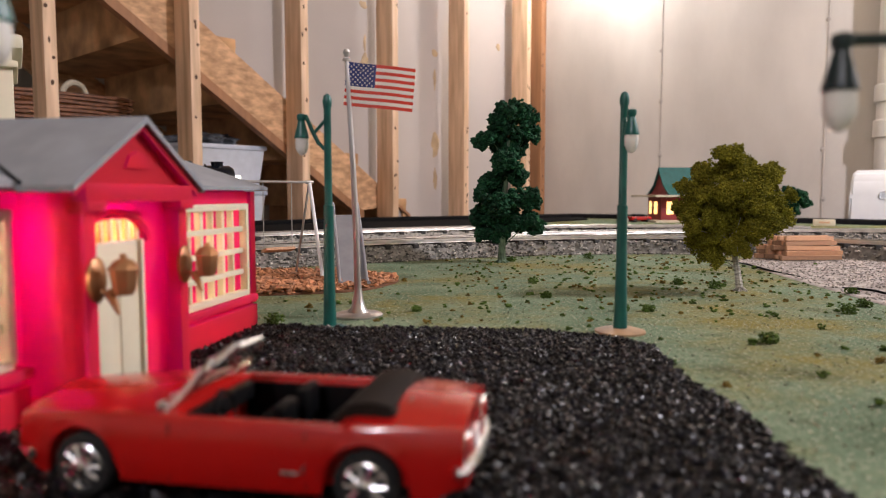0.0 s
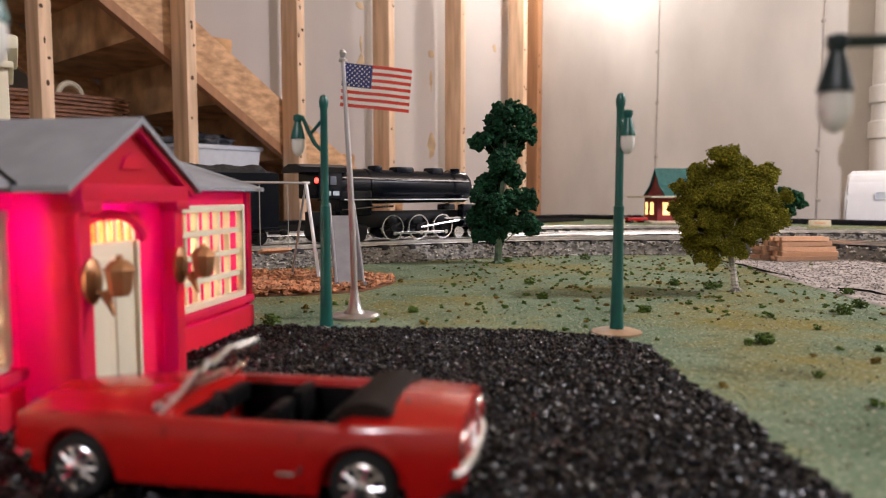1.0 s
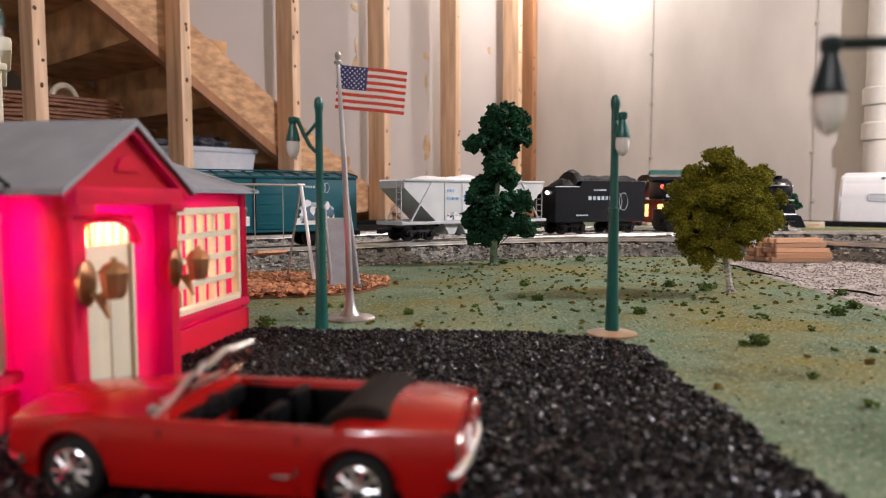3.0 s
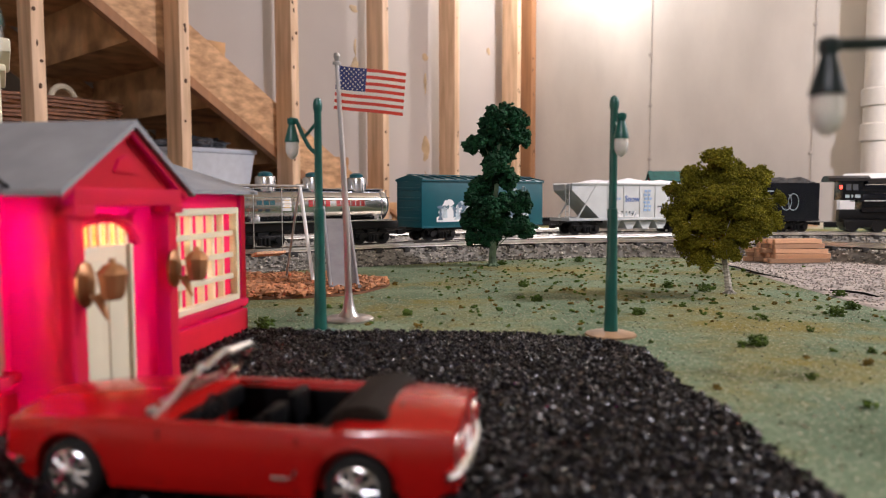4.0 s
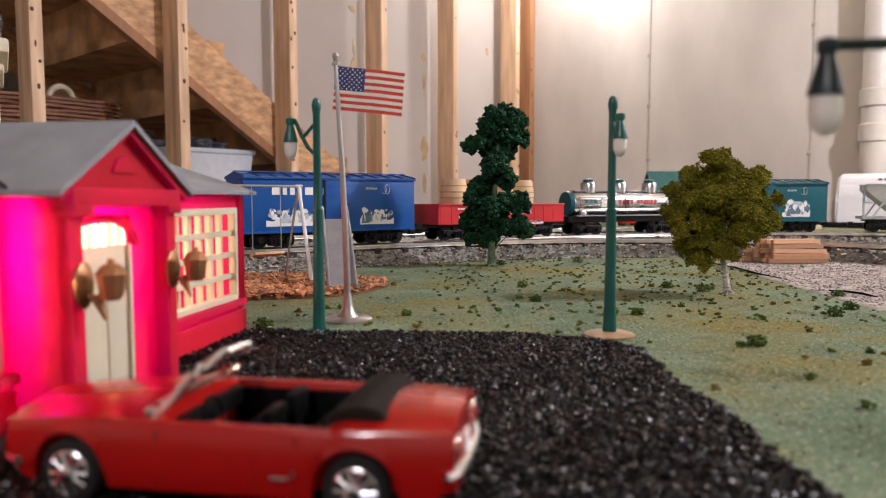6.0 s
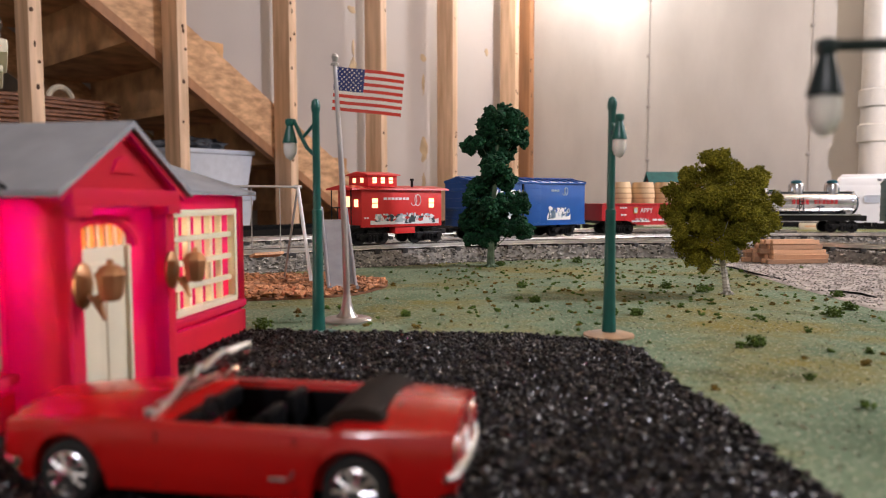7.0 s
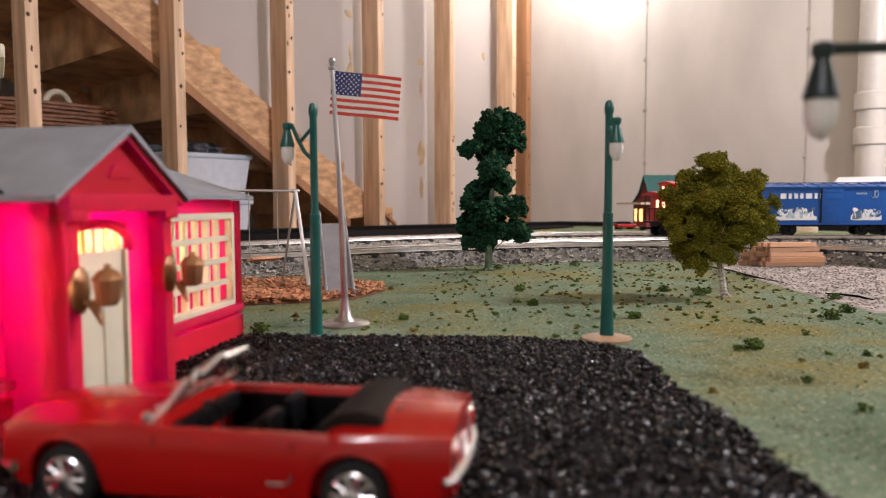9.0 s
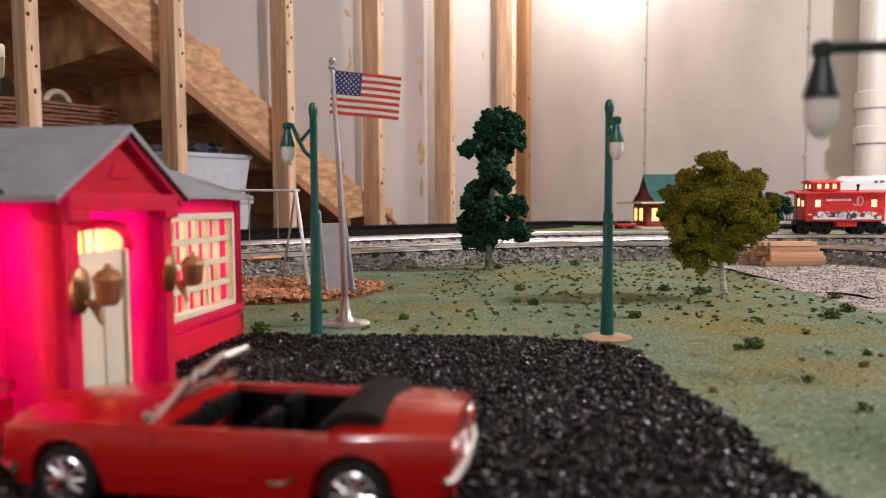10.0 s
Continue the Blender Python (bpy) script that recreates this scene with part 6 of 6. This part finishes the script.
def tank_car(L):
    th = rolling("tank_car", "polished silver tank car with three green-capped domes", "tank car")
    bm = B()
    tl = L - 0.030
    lathe(bm, [(0.004, -tl / 2 - 0.006), (0.015, -tl / 2 - 0.003), (0.0205, -tl / 2 + 0.002), (0.0215, -tl / 2 + 0.006), (0.0215, tl / 2 - 0.006), (0.0205, tl / 2 - 0.002), (0.015, tl / 2 + 0.003), (0.004, tl / 2 + 0.006)], 40,
          Matrix.Translation((0, 0, 0.0525)) @ pose(0, 0, 0, 0, 90, 0))
    tank = part("tank", bm, M_TANK, th)
    for x in (-tl / 2 + 0.012, -tl / 6, tl / 6, tl / 2 - 0.012):
        bm = B()
        tube(bm, [(x, 0.0220 * math.cos(a), 0.0525 + 0.0220 * math.sin(a)) for a in [math.pi * 2 * k / 32 for k in range(33)]], 0.0008, 5)
        part("tank_band", bm, M_TANK, th)
    part("end_cap", rod(B(), (-tl / 2 - 0.0075, 0, 0.0525), (-tl / 2 + 0.0005, 0, 0.0525), 0.0200, 0.0212, 32), M_TEAL, th, "dark green tank end")
    for x in (-0.072, 0.0, 0.072):
        bm = B()
        lathe(bm, [(0.0145, 0.070), (0.0145, 0.0865), (0.0135, 0.0885), (0.008, 0.0900)], 24, Matrix.Translation((x, 0, 0)))
        d = part("dome", bm, M_TANK, th)
        bm = B()
        lathe(bm, [(0.0100, 0.0895), (0.0100, 0.0925), (0.006, 0.0945), (0.001, 0.0950)], 20, Matrix.Translation((x, 0, 0)))
        part("dome_cap", bm, M_TEAL, d, "green cap")
    for s in (-1, 1):
        bm = B()
        rod(bm, (-tl / 2 + 0.002, s * 0.0245, 0.0625), (tl / 2 - 0.002, s * 0.0245, 0.0625), 0.0008, None, 6)
        for k in range(5):
            x = -tl / 2 + 0.01 + (tl - 0.02) * k / 4
            rod(bm, (x, s * 0.0205, 0.0615), (x, s * 0.0248, 0.0628), 0.0009, None, 6)
        part("hand_rail", bm, M_TANK, th)
        part("walkway", box(B(), (0, s * 0.0235, 0.0325), (L - 0.03, 0.010, 0.0018)), M_TANK, th)
    part("top_walk", box(B(), (0, -0.0065, 0.0735), (tl - 0.01, 0.012, 0.0012)), M_TANK, th)
    part("underframe", box(B(), (0, 0, 0.026), (L, 0.046, 0.010), 0.001), M_TRUCK, th, "black frame")
    for x in (-tl / 2 + 0.02, tl / 2 - 0.02):
        part("saddle", box(B(), (x, 0, 0.033), (0.014, 0.044, 0.012), 0.002), M_TANK, th)

    def curved(x, z, w, h, material, name):
        bm = B()
        a0 = math.asin((z - 0.0525) / 0.0215)
        n = 4
        for k in range(n):
            a = a0 + (k / (n - 1) - 0.5) * h / 0.0215
            box(bm, (0, 0, 0), (w, 0.0008, h / n * 1.1), m=Matrix.Translation((x, -0.0218 * math.cos(a), 0.0525 + 0.0218 * math.sin(a))) @ pose(0, 0, 0, -math.degrees(a), 0, 0))
        part(name, bm, material, th)
    for x in (-0.090, -0.080, -0.071):
        curved(x, 0.0560, 0.007, 0.0040, M_TEAL, "lettering_bar")
    curved(-0.050, 0.0545, 0.013, 0.0135, M_PRINTW, "round_badge")
    curved(-0.050, 0.0545, 0.0075, 0.0085, M_GOLD, "badge_centre")
    for x in (-0.014, -0.005, 0.004, 0.013):
        curved(x, 0.0550, 0.0062, 0.0062, M_GONRED, "lettering_bar")
    for x in (0.030, 0.038, 0.046, 0.054, 0.062, 0.070):
        curved(x, 0.0550, 0.0058, 0.0056, M_GONRED, "lettering_bar")
    for x in (-0.088, -0.078, 0.036, 0.044):
        curved(x, 0.0470, 0.006, 0.0022, M_PRINTD, "lettering_bar")
    bm = B()
    for s in (-0.004, 0.004):
        rod(bm, (s, -0.0255, 0.030), (s, -0.0230, 0.064), 0.0007, None, 6)
    for k in range(6):
        rod(bm, (-0.004, -0.0252 + 0.0003 * k, 0.034 + 0.0055 * k), (0.004, -0.0252 + 0.0003 * k, 0.034 + 0.0055 * k), 0.0006, None, 6)
    part("ladder", bm, M_TRUCK, th)
    bogie(th, -L / 2 + 0.046)
    bogie(th, L / 2 - 0.046)
    couplers(th, L)
    return th


def hopper(L):
    th = rolling("hopper_car", "pale grey hopper car heaped with snow, blue lettering", "hopper car")
    for s in (-1, 1):
        bm = B()
        prism(bm, [(-L / 2 + 0.006, 0.0815), (L / 2 - 0.006, 0.0815), (L / 2 - 0.006, 0.0725), (L / 2 - 0.068, 0.0265), (-L / 2 + 0.068, 0.0265), (-L / 2 + 0.006, 0.0725)], s * 0.0300 - 0.001, s * 0.0300 + 0.001)
        part("side", bm, M_HOPPER, th, smooth=0)
        part("top_rail", box(B(), (0, s * 0.0310, 0.0825), (L - 0.01, 0.0044, 0.0028), 0.0005), M_HOPPER, th)
        part("side_sill", box(B(), (0, s * 0.0310, 0.0255), (L, 0.0040, 0.0040), 0.0005), M_HOPPER, th)
        for sg in (-1, 1):
            bm = B()
            rod(bm, (sg * (L / 2 - 0.060), s * 0.0312, 0.0815), (sg * (L / 2 - 0.018), s * 0.0312, 0.0270), 0.0016, None, 6)
            part("brace", bm, M_HOPPER, th)
            bm = B()
            prism(bm, [(sg * (L / 2 - 0.006), 0.0725), (sg * (L / 2 - 0.068), 0.0265), (sg * (L / 2 - 0.072), 0.0265), (sg * (L / 2 - 0.010), 0.0725)], -0.03, 0.03)
            if s == 1:
                part("slope_sheet", bm, M_HOPPER, th, smooth=0)
            else:
                bm.free()
    ribs(th, [-0.072, -0.036, 0.0, 0.036, 0.072], 0.0270, 0.0815, M_HOPPER, y=-0.0312, w=0.0020, d=0.0008)
    for sg in (-1, 1):
        part("end_top", box(B(), (sg * (L / 2 - 0.007), 0, 0.0770), (0.002, 0.06, 0.010)), M_HOPPER, th)
        bm = B()
        for y in (-0.026, -0.014):
            rod(bm, (sg * (L / 2 - 0.004), y, 0.024), (sg * (L / 2 - 0.004), y, 0.082), 0.0009, None, 6)
        for k in range(6):
            rod(bm, (sg * (L / 2 - 0.004), -0.026, 0.030 + 0.009 * k), (sg * (L / 2 - 0.004), -0.014, 0.030 + 0.009 * k), 0.0008, None, 6)
        part("ladder", bm, M_HOPPER, th)
        part("end_sill", box(B(), (sg * (L / 2 - 0.004), 0, 0.0255), (0.008, 0.062, 0.005)), M_HOPPER, th)
    for x in (-0.054, -0.018, 0.018, 0.054):
        bm = B()
        prism(bm, [(x - 0.0170, 0.0240), (x + 0.0170, 0.0240), (x + 0.0060, 0.0085), (x - 0.0060, 0.0085)], -0.026, 0.026)
        part("hopper_chute", bm, M_HOPPER, th, smooth=0)
    bm = B()
    nx, ny = 40, 12
    rnd = random.Random(2)
    g = [[bm.verts.new((-L / 2 + 0.012 + (L - 0.024) * i / nx, -0.029 + 0.058 * j / ny,
                        0.0800 + 0.0125 * (math.sin(math.pi * j / ny) ** 0.6) * (math.sin(math.pi * i / nx) ** 0.5) * (0.8 + 0.25 * math.sin(i * 0.55) * math.cos(j * 0.4)) + rnd.uniform(-0.0005, 0.0005)))
          for j in range(ny + 1)] for i in range(nx + 1)]
    for i in range(nx):
        for j in range(ny):
            bm.faces.new((g[i][j], g[i + 1][j], g[i + 1][j + 1], g[i][j + 1]))
    part("snow_load", bm, M_SNOW, th, "heaped white snow load")
    y = -0.0316
    word(th, "Snow", 0.0150, -0.0345, 0.0550, M_PRINTB, y=y, centre=False)
    bars(th, -0.068, 0.0690, (0.005, 0.007), 0.0036, M_PRINTBL, y=y)
    bars(th, -0.068, 0.0585, (0.009, 0.006, 0.005), 0.0036, M_PRINTBL, y=y)
    for k in range(6):
        bars(th, 0.0085 + 0.002 * (k % 2), 0.040 + 0.0062 * k, (0.008 - 0.001 * (k % 3), 0.006), 0.0040, M_PRINTBL, y=y)
    village_print(th, -0.070, 0.0285, 0.032, 0.016, 25, (M_PRINTW, M_PRINTD, M_PRINTG), y=y)
    village_print(th, -0.034, 0.0285, 0.032, 0.014, 26, (M_PRINTW, M_PRINTD, M_PRINTG), y=y)
    bars(th, 0.042, 0.0455, (0.004, 0.004), 0.0020, M_PRINTD, y=y)
    part("underframe", box(B(), (0, 0, 0.022), (L * 0.96, 0.024, 0.005)), M_TRUCK, th)
    bogie(th, -L / 2 + 0.044)
    bogie(th, L / 2 - 0.044)
    couplers(th, L)
    return th


def tender(L):
    th = rolling("tender", "black locomotive tender heaped with coal", "tender")
    bm = B()
    prism(bm, [(-L / 2, 0.0205), (L / 2, 0.0205), (L / 2, 0.0840), (-L / 2 + 0.058, 0.0840), (-L / 2 + 0.050, 0.0745), (-L / 2, 0.0745)], -0.0310, 0.0310)
    part("tank_body", bm, M_LOCO, th, smooth=0)
    part("deck_edge", box(B(), (-L / 2 + 0.026, -0.0306, 0.0750), (0.052, 0.0012, 0.0012)), M_WHITE, th, "white deck edge")
    part("bottom_rail", box(B(), (0, 0, 0.0215), (L + 0.002, 0.0636, 0.0030), 0.0006), M_LOCO, th)
    bm = B()
    nx, ny = 30, 10
    rnd = random.Random(4)
    x0, x1 = -L / 2 + 0.012, L / 2 - 0.004
    g = [[bm.verts.new((x0 + (x1 - x0) * i / nx, -0.028 + 0.056 * j / ny, (0.0735 if i < 6 else 0.0835) + (0.0185 if i < 9 else 0.0105) * (math.sin(math.pi * j / ny) ** 0.6) * min(1, i / 4) * (0.9 + 0.1 * math.sin(i)) * (1 if i < nx - 1 else 0.3)
                        + rnd.uniform(-0.001, 0.001))) for j in range(ny + 1)] for i in range(nx + 1)]
    for i in range(nx):
        for j in range(ny):
            bm.faces.new((g[i][j], g[i + 1][j], g[i + 1][j + 1], g[i][j + 1]))
    part("coal_load", bm, M_COALLOAD, th, "heaped black coal load", smooth=0)
    bars(th, -0.018, 0.0700, (0.005, 0.004, 0.004, 0.005, 0.004), 0.0024, M_PRINTG)
    bars(th, -0.030, 0.0575, (0.007, 0.006, 0.006, 0.006, 0.005, 0.006), 0.0060, M_PRINTG)
    ring_mark(th, 0.042, 0.0520, 0.0125, M_PRINTG)
    bars(th, -0.056, 0.0310, (0.006, 0.005, 0.006, 0.005), 0.0020, M_PRINTG)
    bm = B()
    lathe(bm, [(0.0026, 0), (0.0029, 0.003), (0.0020, 0.0045)], 14, pose(-L / 2, -0.010, 0.066, 0, -90, 0))
    part("rear_lamp", bm, M_WHITELAMP, th, "lit white rear lamp")
    for x in (-0.056, 0.056):
        bogie(th, x)
    couplers(th, L)
    return th


DRIVERS = []


def locomotive(L):
    th = rolling("locomotive", "black steam locomotive with white running-board stripe and spoked drivers", "locomotive")
    bx = Matrix.Translation((0, 0, 0.0675)) @ pose(0, 0, 0, 0, 90, 0)
    bm = B()
    lathe(bm, [(0.0200, -0.078), (0.0212, -0.030), (0.0205, 0.02), (0.0195, 0.114), (0.0200, 0.116), (0.0200, 0.142), (0.0170, 0.147), (0.0080, 0.149), (0.0040, 0.1515), (0.001, 0.152)], 32, bx)
    part("boiler", bm, M_LOCO, th, "glossy black boiler")
    for x in (-0.03, 0.114):
        bm = B()
        tube(bm, [(x, 0.0214 * math.cos(a), 0.0675 + 0.0212 * math.sin(a)) for a in [math.pi * 2 * k / 32 for k in range(33)]], 0.0007, 5)
        part("boiler_band", bm, M_LOCO, th)
    part("firebox", box(B(), (-0.055, 0, 0.048), (0.050, 0.046, 0.030), 0.004), M_LOCO, th)
    for x, w, h in ((-0.012, 0.013, 0.0925), (0.032, 0.030, 0.0915), (0.088, 0.022, 0.0915)):
        part("dome", box(B(), (x, 0, h - 0.005), (w, 0.022, 0.011), 0.003), M_LOCO, th)
    bm = B()
    lathe(bm, [(0.0075, 0.080), (0.0070, 0.0895), (0.0078, 0.0915), (0.0055, 0.0915), (0.0052, 0.089)], 18, Matrix.Translation((0.128, 0, 0)))
    part("chimney", bm, M_LOCO, th)
    # cab
    cab = part("cab", box(B(), (-0.0965, 0, 0.0690), (0.034, 0.058, 0.032), 0.0012), M_LOCO, th)
    bm = B()
    prism(bm, [(-0.032, 0.0835), (-0.026, 0.0885), (-0.012, 0.0920), (0.012, 0.0920), (0.026, 0.0885), (0.032, 0.0835), (0.032, 0.0825), (-0.032, 0.0825)], -0.136, -0.068, Matrix(((0, 1, 0, 0), (1, 0, 0, 0), (0, 0, 1, 0), (0, 0, 0, 1))))
    part("cab_roof", bm, M_LOCO, cab, smooth=0)
    for x in (-0.1035, -0.0925):
        part("cab_window", box(B(), (x, -0.0292, 0.0735), (0.0085, 0.0012, 0.0095), 0.0003), M_GREYTXT, cab, "dark cab window")
    bars(cab, -0.1085, 0.0592, (0.007, 0.003, 0.009), 0.0050, M_PRINTG, y=-0.0293)
    bm = B()
    bmesh.ops.create_icosphere(bm, subdivisions=2, radius=0.0032, matrix=Matrix.Translation((-0.1145, -0.0262, 0.0735)))
    part("cab_glow", bm, M_REDLAMP, cab, "glowing red cab light")
    for s in (-1, 1):
        rb = part("running_board", box(B(), (0.028, s * 0.0255, 0.0515), (0.226, 0.012, 0.0020), 0.0004), M_LOCO, th)
        part("stripe", box(B(), (0.031, s * 0.0318, 0.0520), (0.218, 0.0008, 0.0013)), M_WHITE, rb, "white running-board stripe")
        bm = B()
        rod(bm, (-0.075, s * 0.0222, 0.0775), (0.138, s * 0.0212, 0.0750), 0.0008, None, 6)
        for k in range(7):
            rod(bm, (-0.070 + 0.034 * k, s * 0.017, 0.0765), (-0.070 + 0.034 * k, s * 0.0222, 0.0770), 0.0008, None, 6)
        part("hand_rail", bm, M_CHROME, th)
        bm = B()
        tube(bm, [(-0.078, s * 0.027, 0.040), (-0.05, s * 0.027, 0.0415), (-0.02, s * 0.027, 0.0435), (0.0, s * 0.027, 0.044)], 0.0015, 6)
        part("pipe", bm, M_LOCO, th)
        part("cylinder", rod(B(), (0.118, s * 0.026, 0.0245), (0.144, s * 0.026, 0.0245), 0.0088, None, 20), M_LOCO, th)
        part("steam_chest", box(B(), (0.131, s * 0.025, 0.0375), (0.026, 0.014, 0.016), 0.003), M_LOCO, th)
        part("slide_bar", box(B(), (0.104, s * 0.0285, 0.0285), (0.034, 0.0026, 0.0022)), M_CHROME, th)
    part("frame", box(B(), (0.014, 0, 0.028), (0.255, 0.022, 0.020), 0.001), M_TRUCK, th)
    bm = B()
    prism(bm, [(0.142, 0.030), (0.158, 0.026), (0.169, 0.006), (0.150, 0.006), (0.142, 0.014)], -0.027, 0.027)
    part("pilot", bm, M_LOCO, th, smooth=0)
    bm = B()
    lathe(bm, [(0.0050, 0), (0.0054, 0.006), (0.0040, 0.0065)], 16, Matrix.Translation((0.149, 0, 0.072)) @ pose(0, 0, 0, 0, 90, 0))
    part("headlamp", bm, M_WHITELAMP, th, "lit round headlamp")
    part("trailing_truck", box(B(), (-0.074, 0, 0.0155), (0.070, 0.050, 0.014), 0.003), M_TRUCK, th)
    for x in (-0.095, -0.053):
        part("small_wheel", rod(B(), (x, -0.0265, 0.0105), (x, 0.0265, 0.0105), 0.0105, None, 18), M_TRUCK, th)
    for x in (0.121, 0.146):
        part("small_wheel", rod(B(), (x, -0.019, 0.0085), (x, 0.019, 0.0085), 0.0085, None, 18), M_CHROME, th)
    # drivers: rims bright, spokes and centre dark
    for x in (0.005, 0.048, 0.091):
        for s in (-1, 1):
            bm = B()
            lathe(bm, [(0.0162, s * 0.0150), (0.0175, s * 0.0150), (0.0175, s * 0.0196), (0.0155, s * 0.0196), (0.0155, s * 0.0150), (0.0162, s * 0.0150)], 32, pose(0, 0, 0, 90, 0, 0), False)
            wh = part("driving_wheel", bm, M_CHROME, th, "spoked driver with bright rim", m=pose(x, 0, 0.0175))
            bm = B()
            for k in range(10):
                a = 2 * math.pi * k / 10
                rod(bm, (0.003 * math.cos(a), s * 0.0178, 0.003 * math.sin(a)), (0.0155 * math.cos(a), s * 0.0178, 0.0155 * math.sin(a)), 0.0011, None, 5)
            rod(bm, (0, s * 0.0155, 0), (0, s * 0.0205, 0), 0.0042, None, 14)
            box(bm, (-0.0095, s * 0.0182, 0), (0.009, 0.0022, 0.016), 0.001)
            rod(bm, (0, s * 0.0128, 0), (0, s * 0.0160, 0), 0.0155, None, 24)
            part("spokes", bm, M_TRUCK, wh, "black spokes and counterweight")
            DRIVERS.append((wh, x, "wheel"))
    for s in (-1, 1):
        bm = B()
        box(bm, (0.048, s * 0.0225, 0), (0.086, 0.0018, 0.0034), 0.0006)
        for x in (0.005, 0.048, 0.091):
            rod(bm, (x, s * 0.0200, 0), (x, s * 0.0250, 0), 0.0030, None, 12)
        rd = part("coupling_rod", bm, M_CHROME, th, "bright side rod", m=pose(0, 0, 0.0175))
        DRIVERS.append((rd, 0.0, "rod"))
        bm = B()
        rod(bm, (0.048, s * 0.0262, -0.001), (0.118, s * 0.0275, 0.008), 0.0014, 0.0018, 8)
        part("main_rod", bm, M_CHROME, th, "bright main rod", m=pose(0, 0, 0.0185))
    return th


TRAIN = []     # thing, s of its centre at the clip's start
BLUE_TONES = (M_PRINTW, M_PRINTG, M_PRINTS)


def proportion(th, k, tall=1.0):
    """Scale a car by its fitted length and height factors; trucks, wheels and couplers keep theirs and only move along.
    """
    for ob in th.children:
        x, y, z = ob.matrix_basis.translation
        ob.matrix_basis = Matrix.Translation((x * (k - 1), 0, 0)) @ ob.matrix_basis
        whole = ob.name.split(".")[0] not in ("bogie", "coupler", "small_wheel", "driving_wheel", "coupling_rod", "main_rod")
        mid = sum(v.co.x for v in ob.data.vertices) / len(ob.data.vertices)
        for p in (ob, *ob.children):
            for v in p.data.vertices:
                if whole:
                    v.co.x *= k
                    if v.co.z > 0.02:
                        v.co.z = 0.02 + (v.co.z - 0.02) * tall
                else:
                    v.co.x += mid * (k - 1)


def make_train():
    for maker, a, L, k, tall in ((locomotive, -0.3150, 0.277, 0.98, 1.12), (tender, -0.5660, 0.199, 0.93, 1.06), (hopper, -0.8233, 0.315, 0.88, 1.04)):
        TRAIN.append((maker(L), a))
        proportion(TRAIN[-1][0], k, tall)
    TRAIN.append((boxcar("dark green boxcar with printed snowy village and ring mark", 0.268, M_TEAL, 31, (M_PRINTW, M_PRINTG, M_PRINTS), False), -1.1481))
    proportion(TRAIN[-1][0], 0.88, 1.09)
    TRAIN.append((tank_car(0.262), -1.4166))
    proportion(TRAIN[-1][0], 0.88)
    TRAIN.append((gondola(0.286), -1.6827))
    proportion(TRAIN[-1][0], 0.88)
    TRAIN.append((boxcar("bright blue boxcar with printed snowy village", 0.272, M_BLUE, 41, BLUE_TONES, True), -1.9728))
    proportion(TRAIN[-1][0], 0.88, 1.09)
    TRAIN.append((caboose(), -2.2177))
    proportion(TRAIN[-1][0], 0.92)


make_train()
BARRELS = [(barrel(pose(0, 0, 0), 1.1), -0.074)]
for bx_ in (-0.028, 0.017, 0.061):
    BARRELS.append((copy_thing(BARRELS[0][0], pose(0, 0, 0)), bx_))


def motions():
    for ob, s0 in TRAIN:
        rows = []
        for k in range(0, 41):
            t = k * 0.25
            x, y, h = on_line(s0 + run(t))
            rows.append((t, pose(x, y, RAIL_Z, 0, 0, math.degrees(h))))
        walk(ob, rows)
    s0 = TRAIN[5][1]
    for ob, dx in BARRELS:
        rows = []
        for k in range(0, 41):
            t = k * 0.25
            x, y, h = on_line(s0 + run(t))
            rows.append((t, pose(x + dx * math.cos(h), y + dx * math.sin(h), RAIL_Z + 0.0407, 0, 0, math.degrees(h))))
        walk(ob, rows)
    for ob, x, what in DRIVERS:
        rows = []
        for k in range(0, 151):
            t = k / 15
            a = run(t) / 0.0175
            if what == "wheel":
                rows.append((t, pose(x * 0.98, 0, 0.0175, 0, math.degrees(a), 0)))
            else:
                rows.append((t, pose(0.0075 * math.cos(a), 0, 0.0175 - 0.0075 * math.sin(a))))
        walk(ob, rows)

motions()
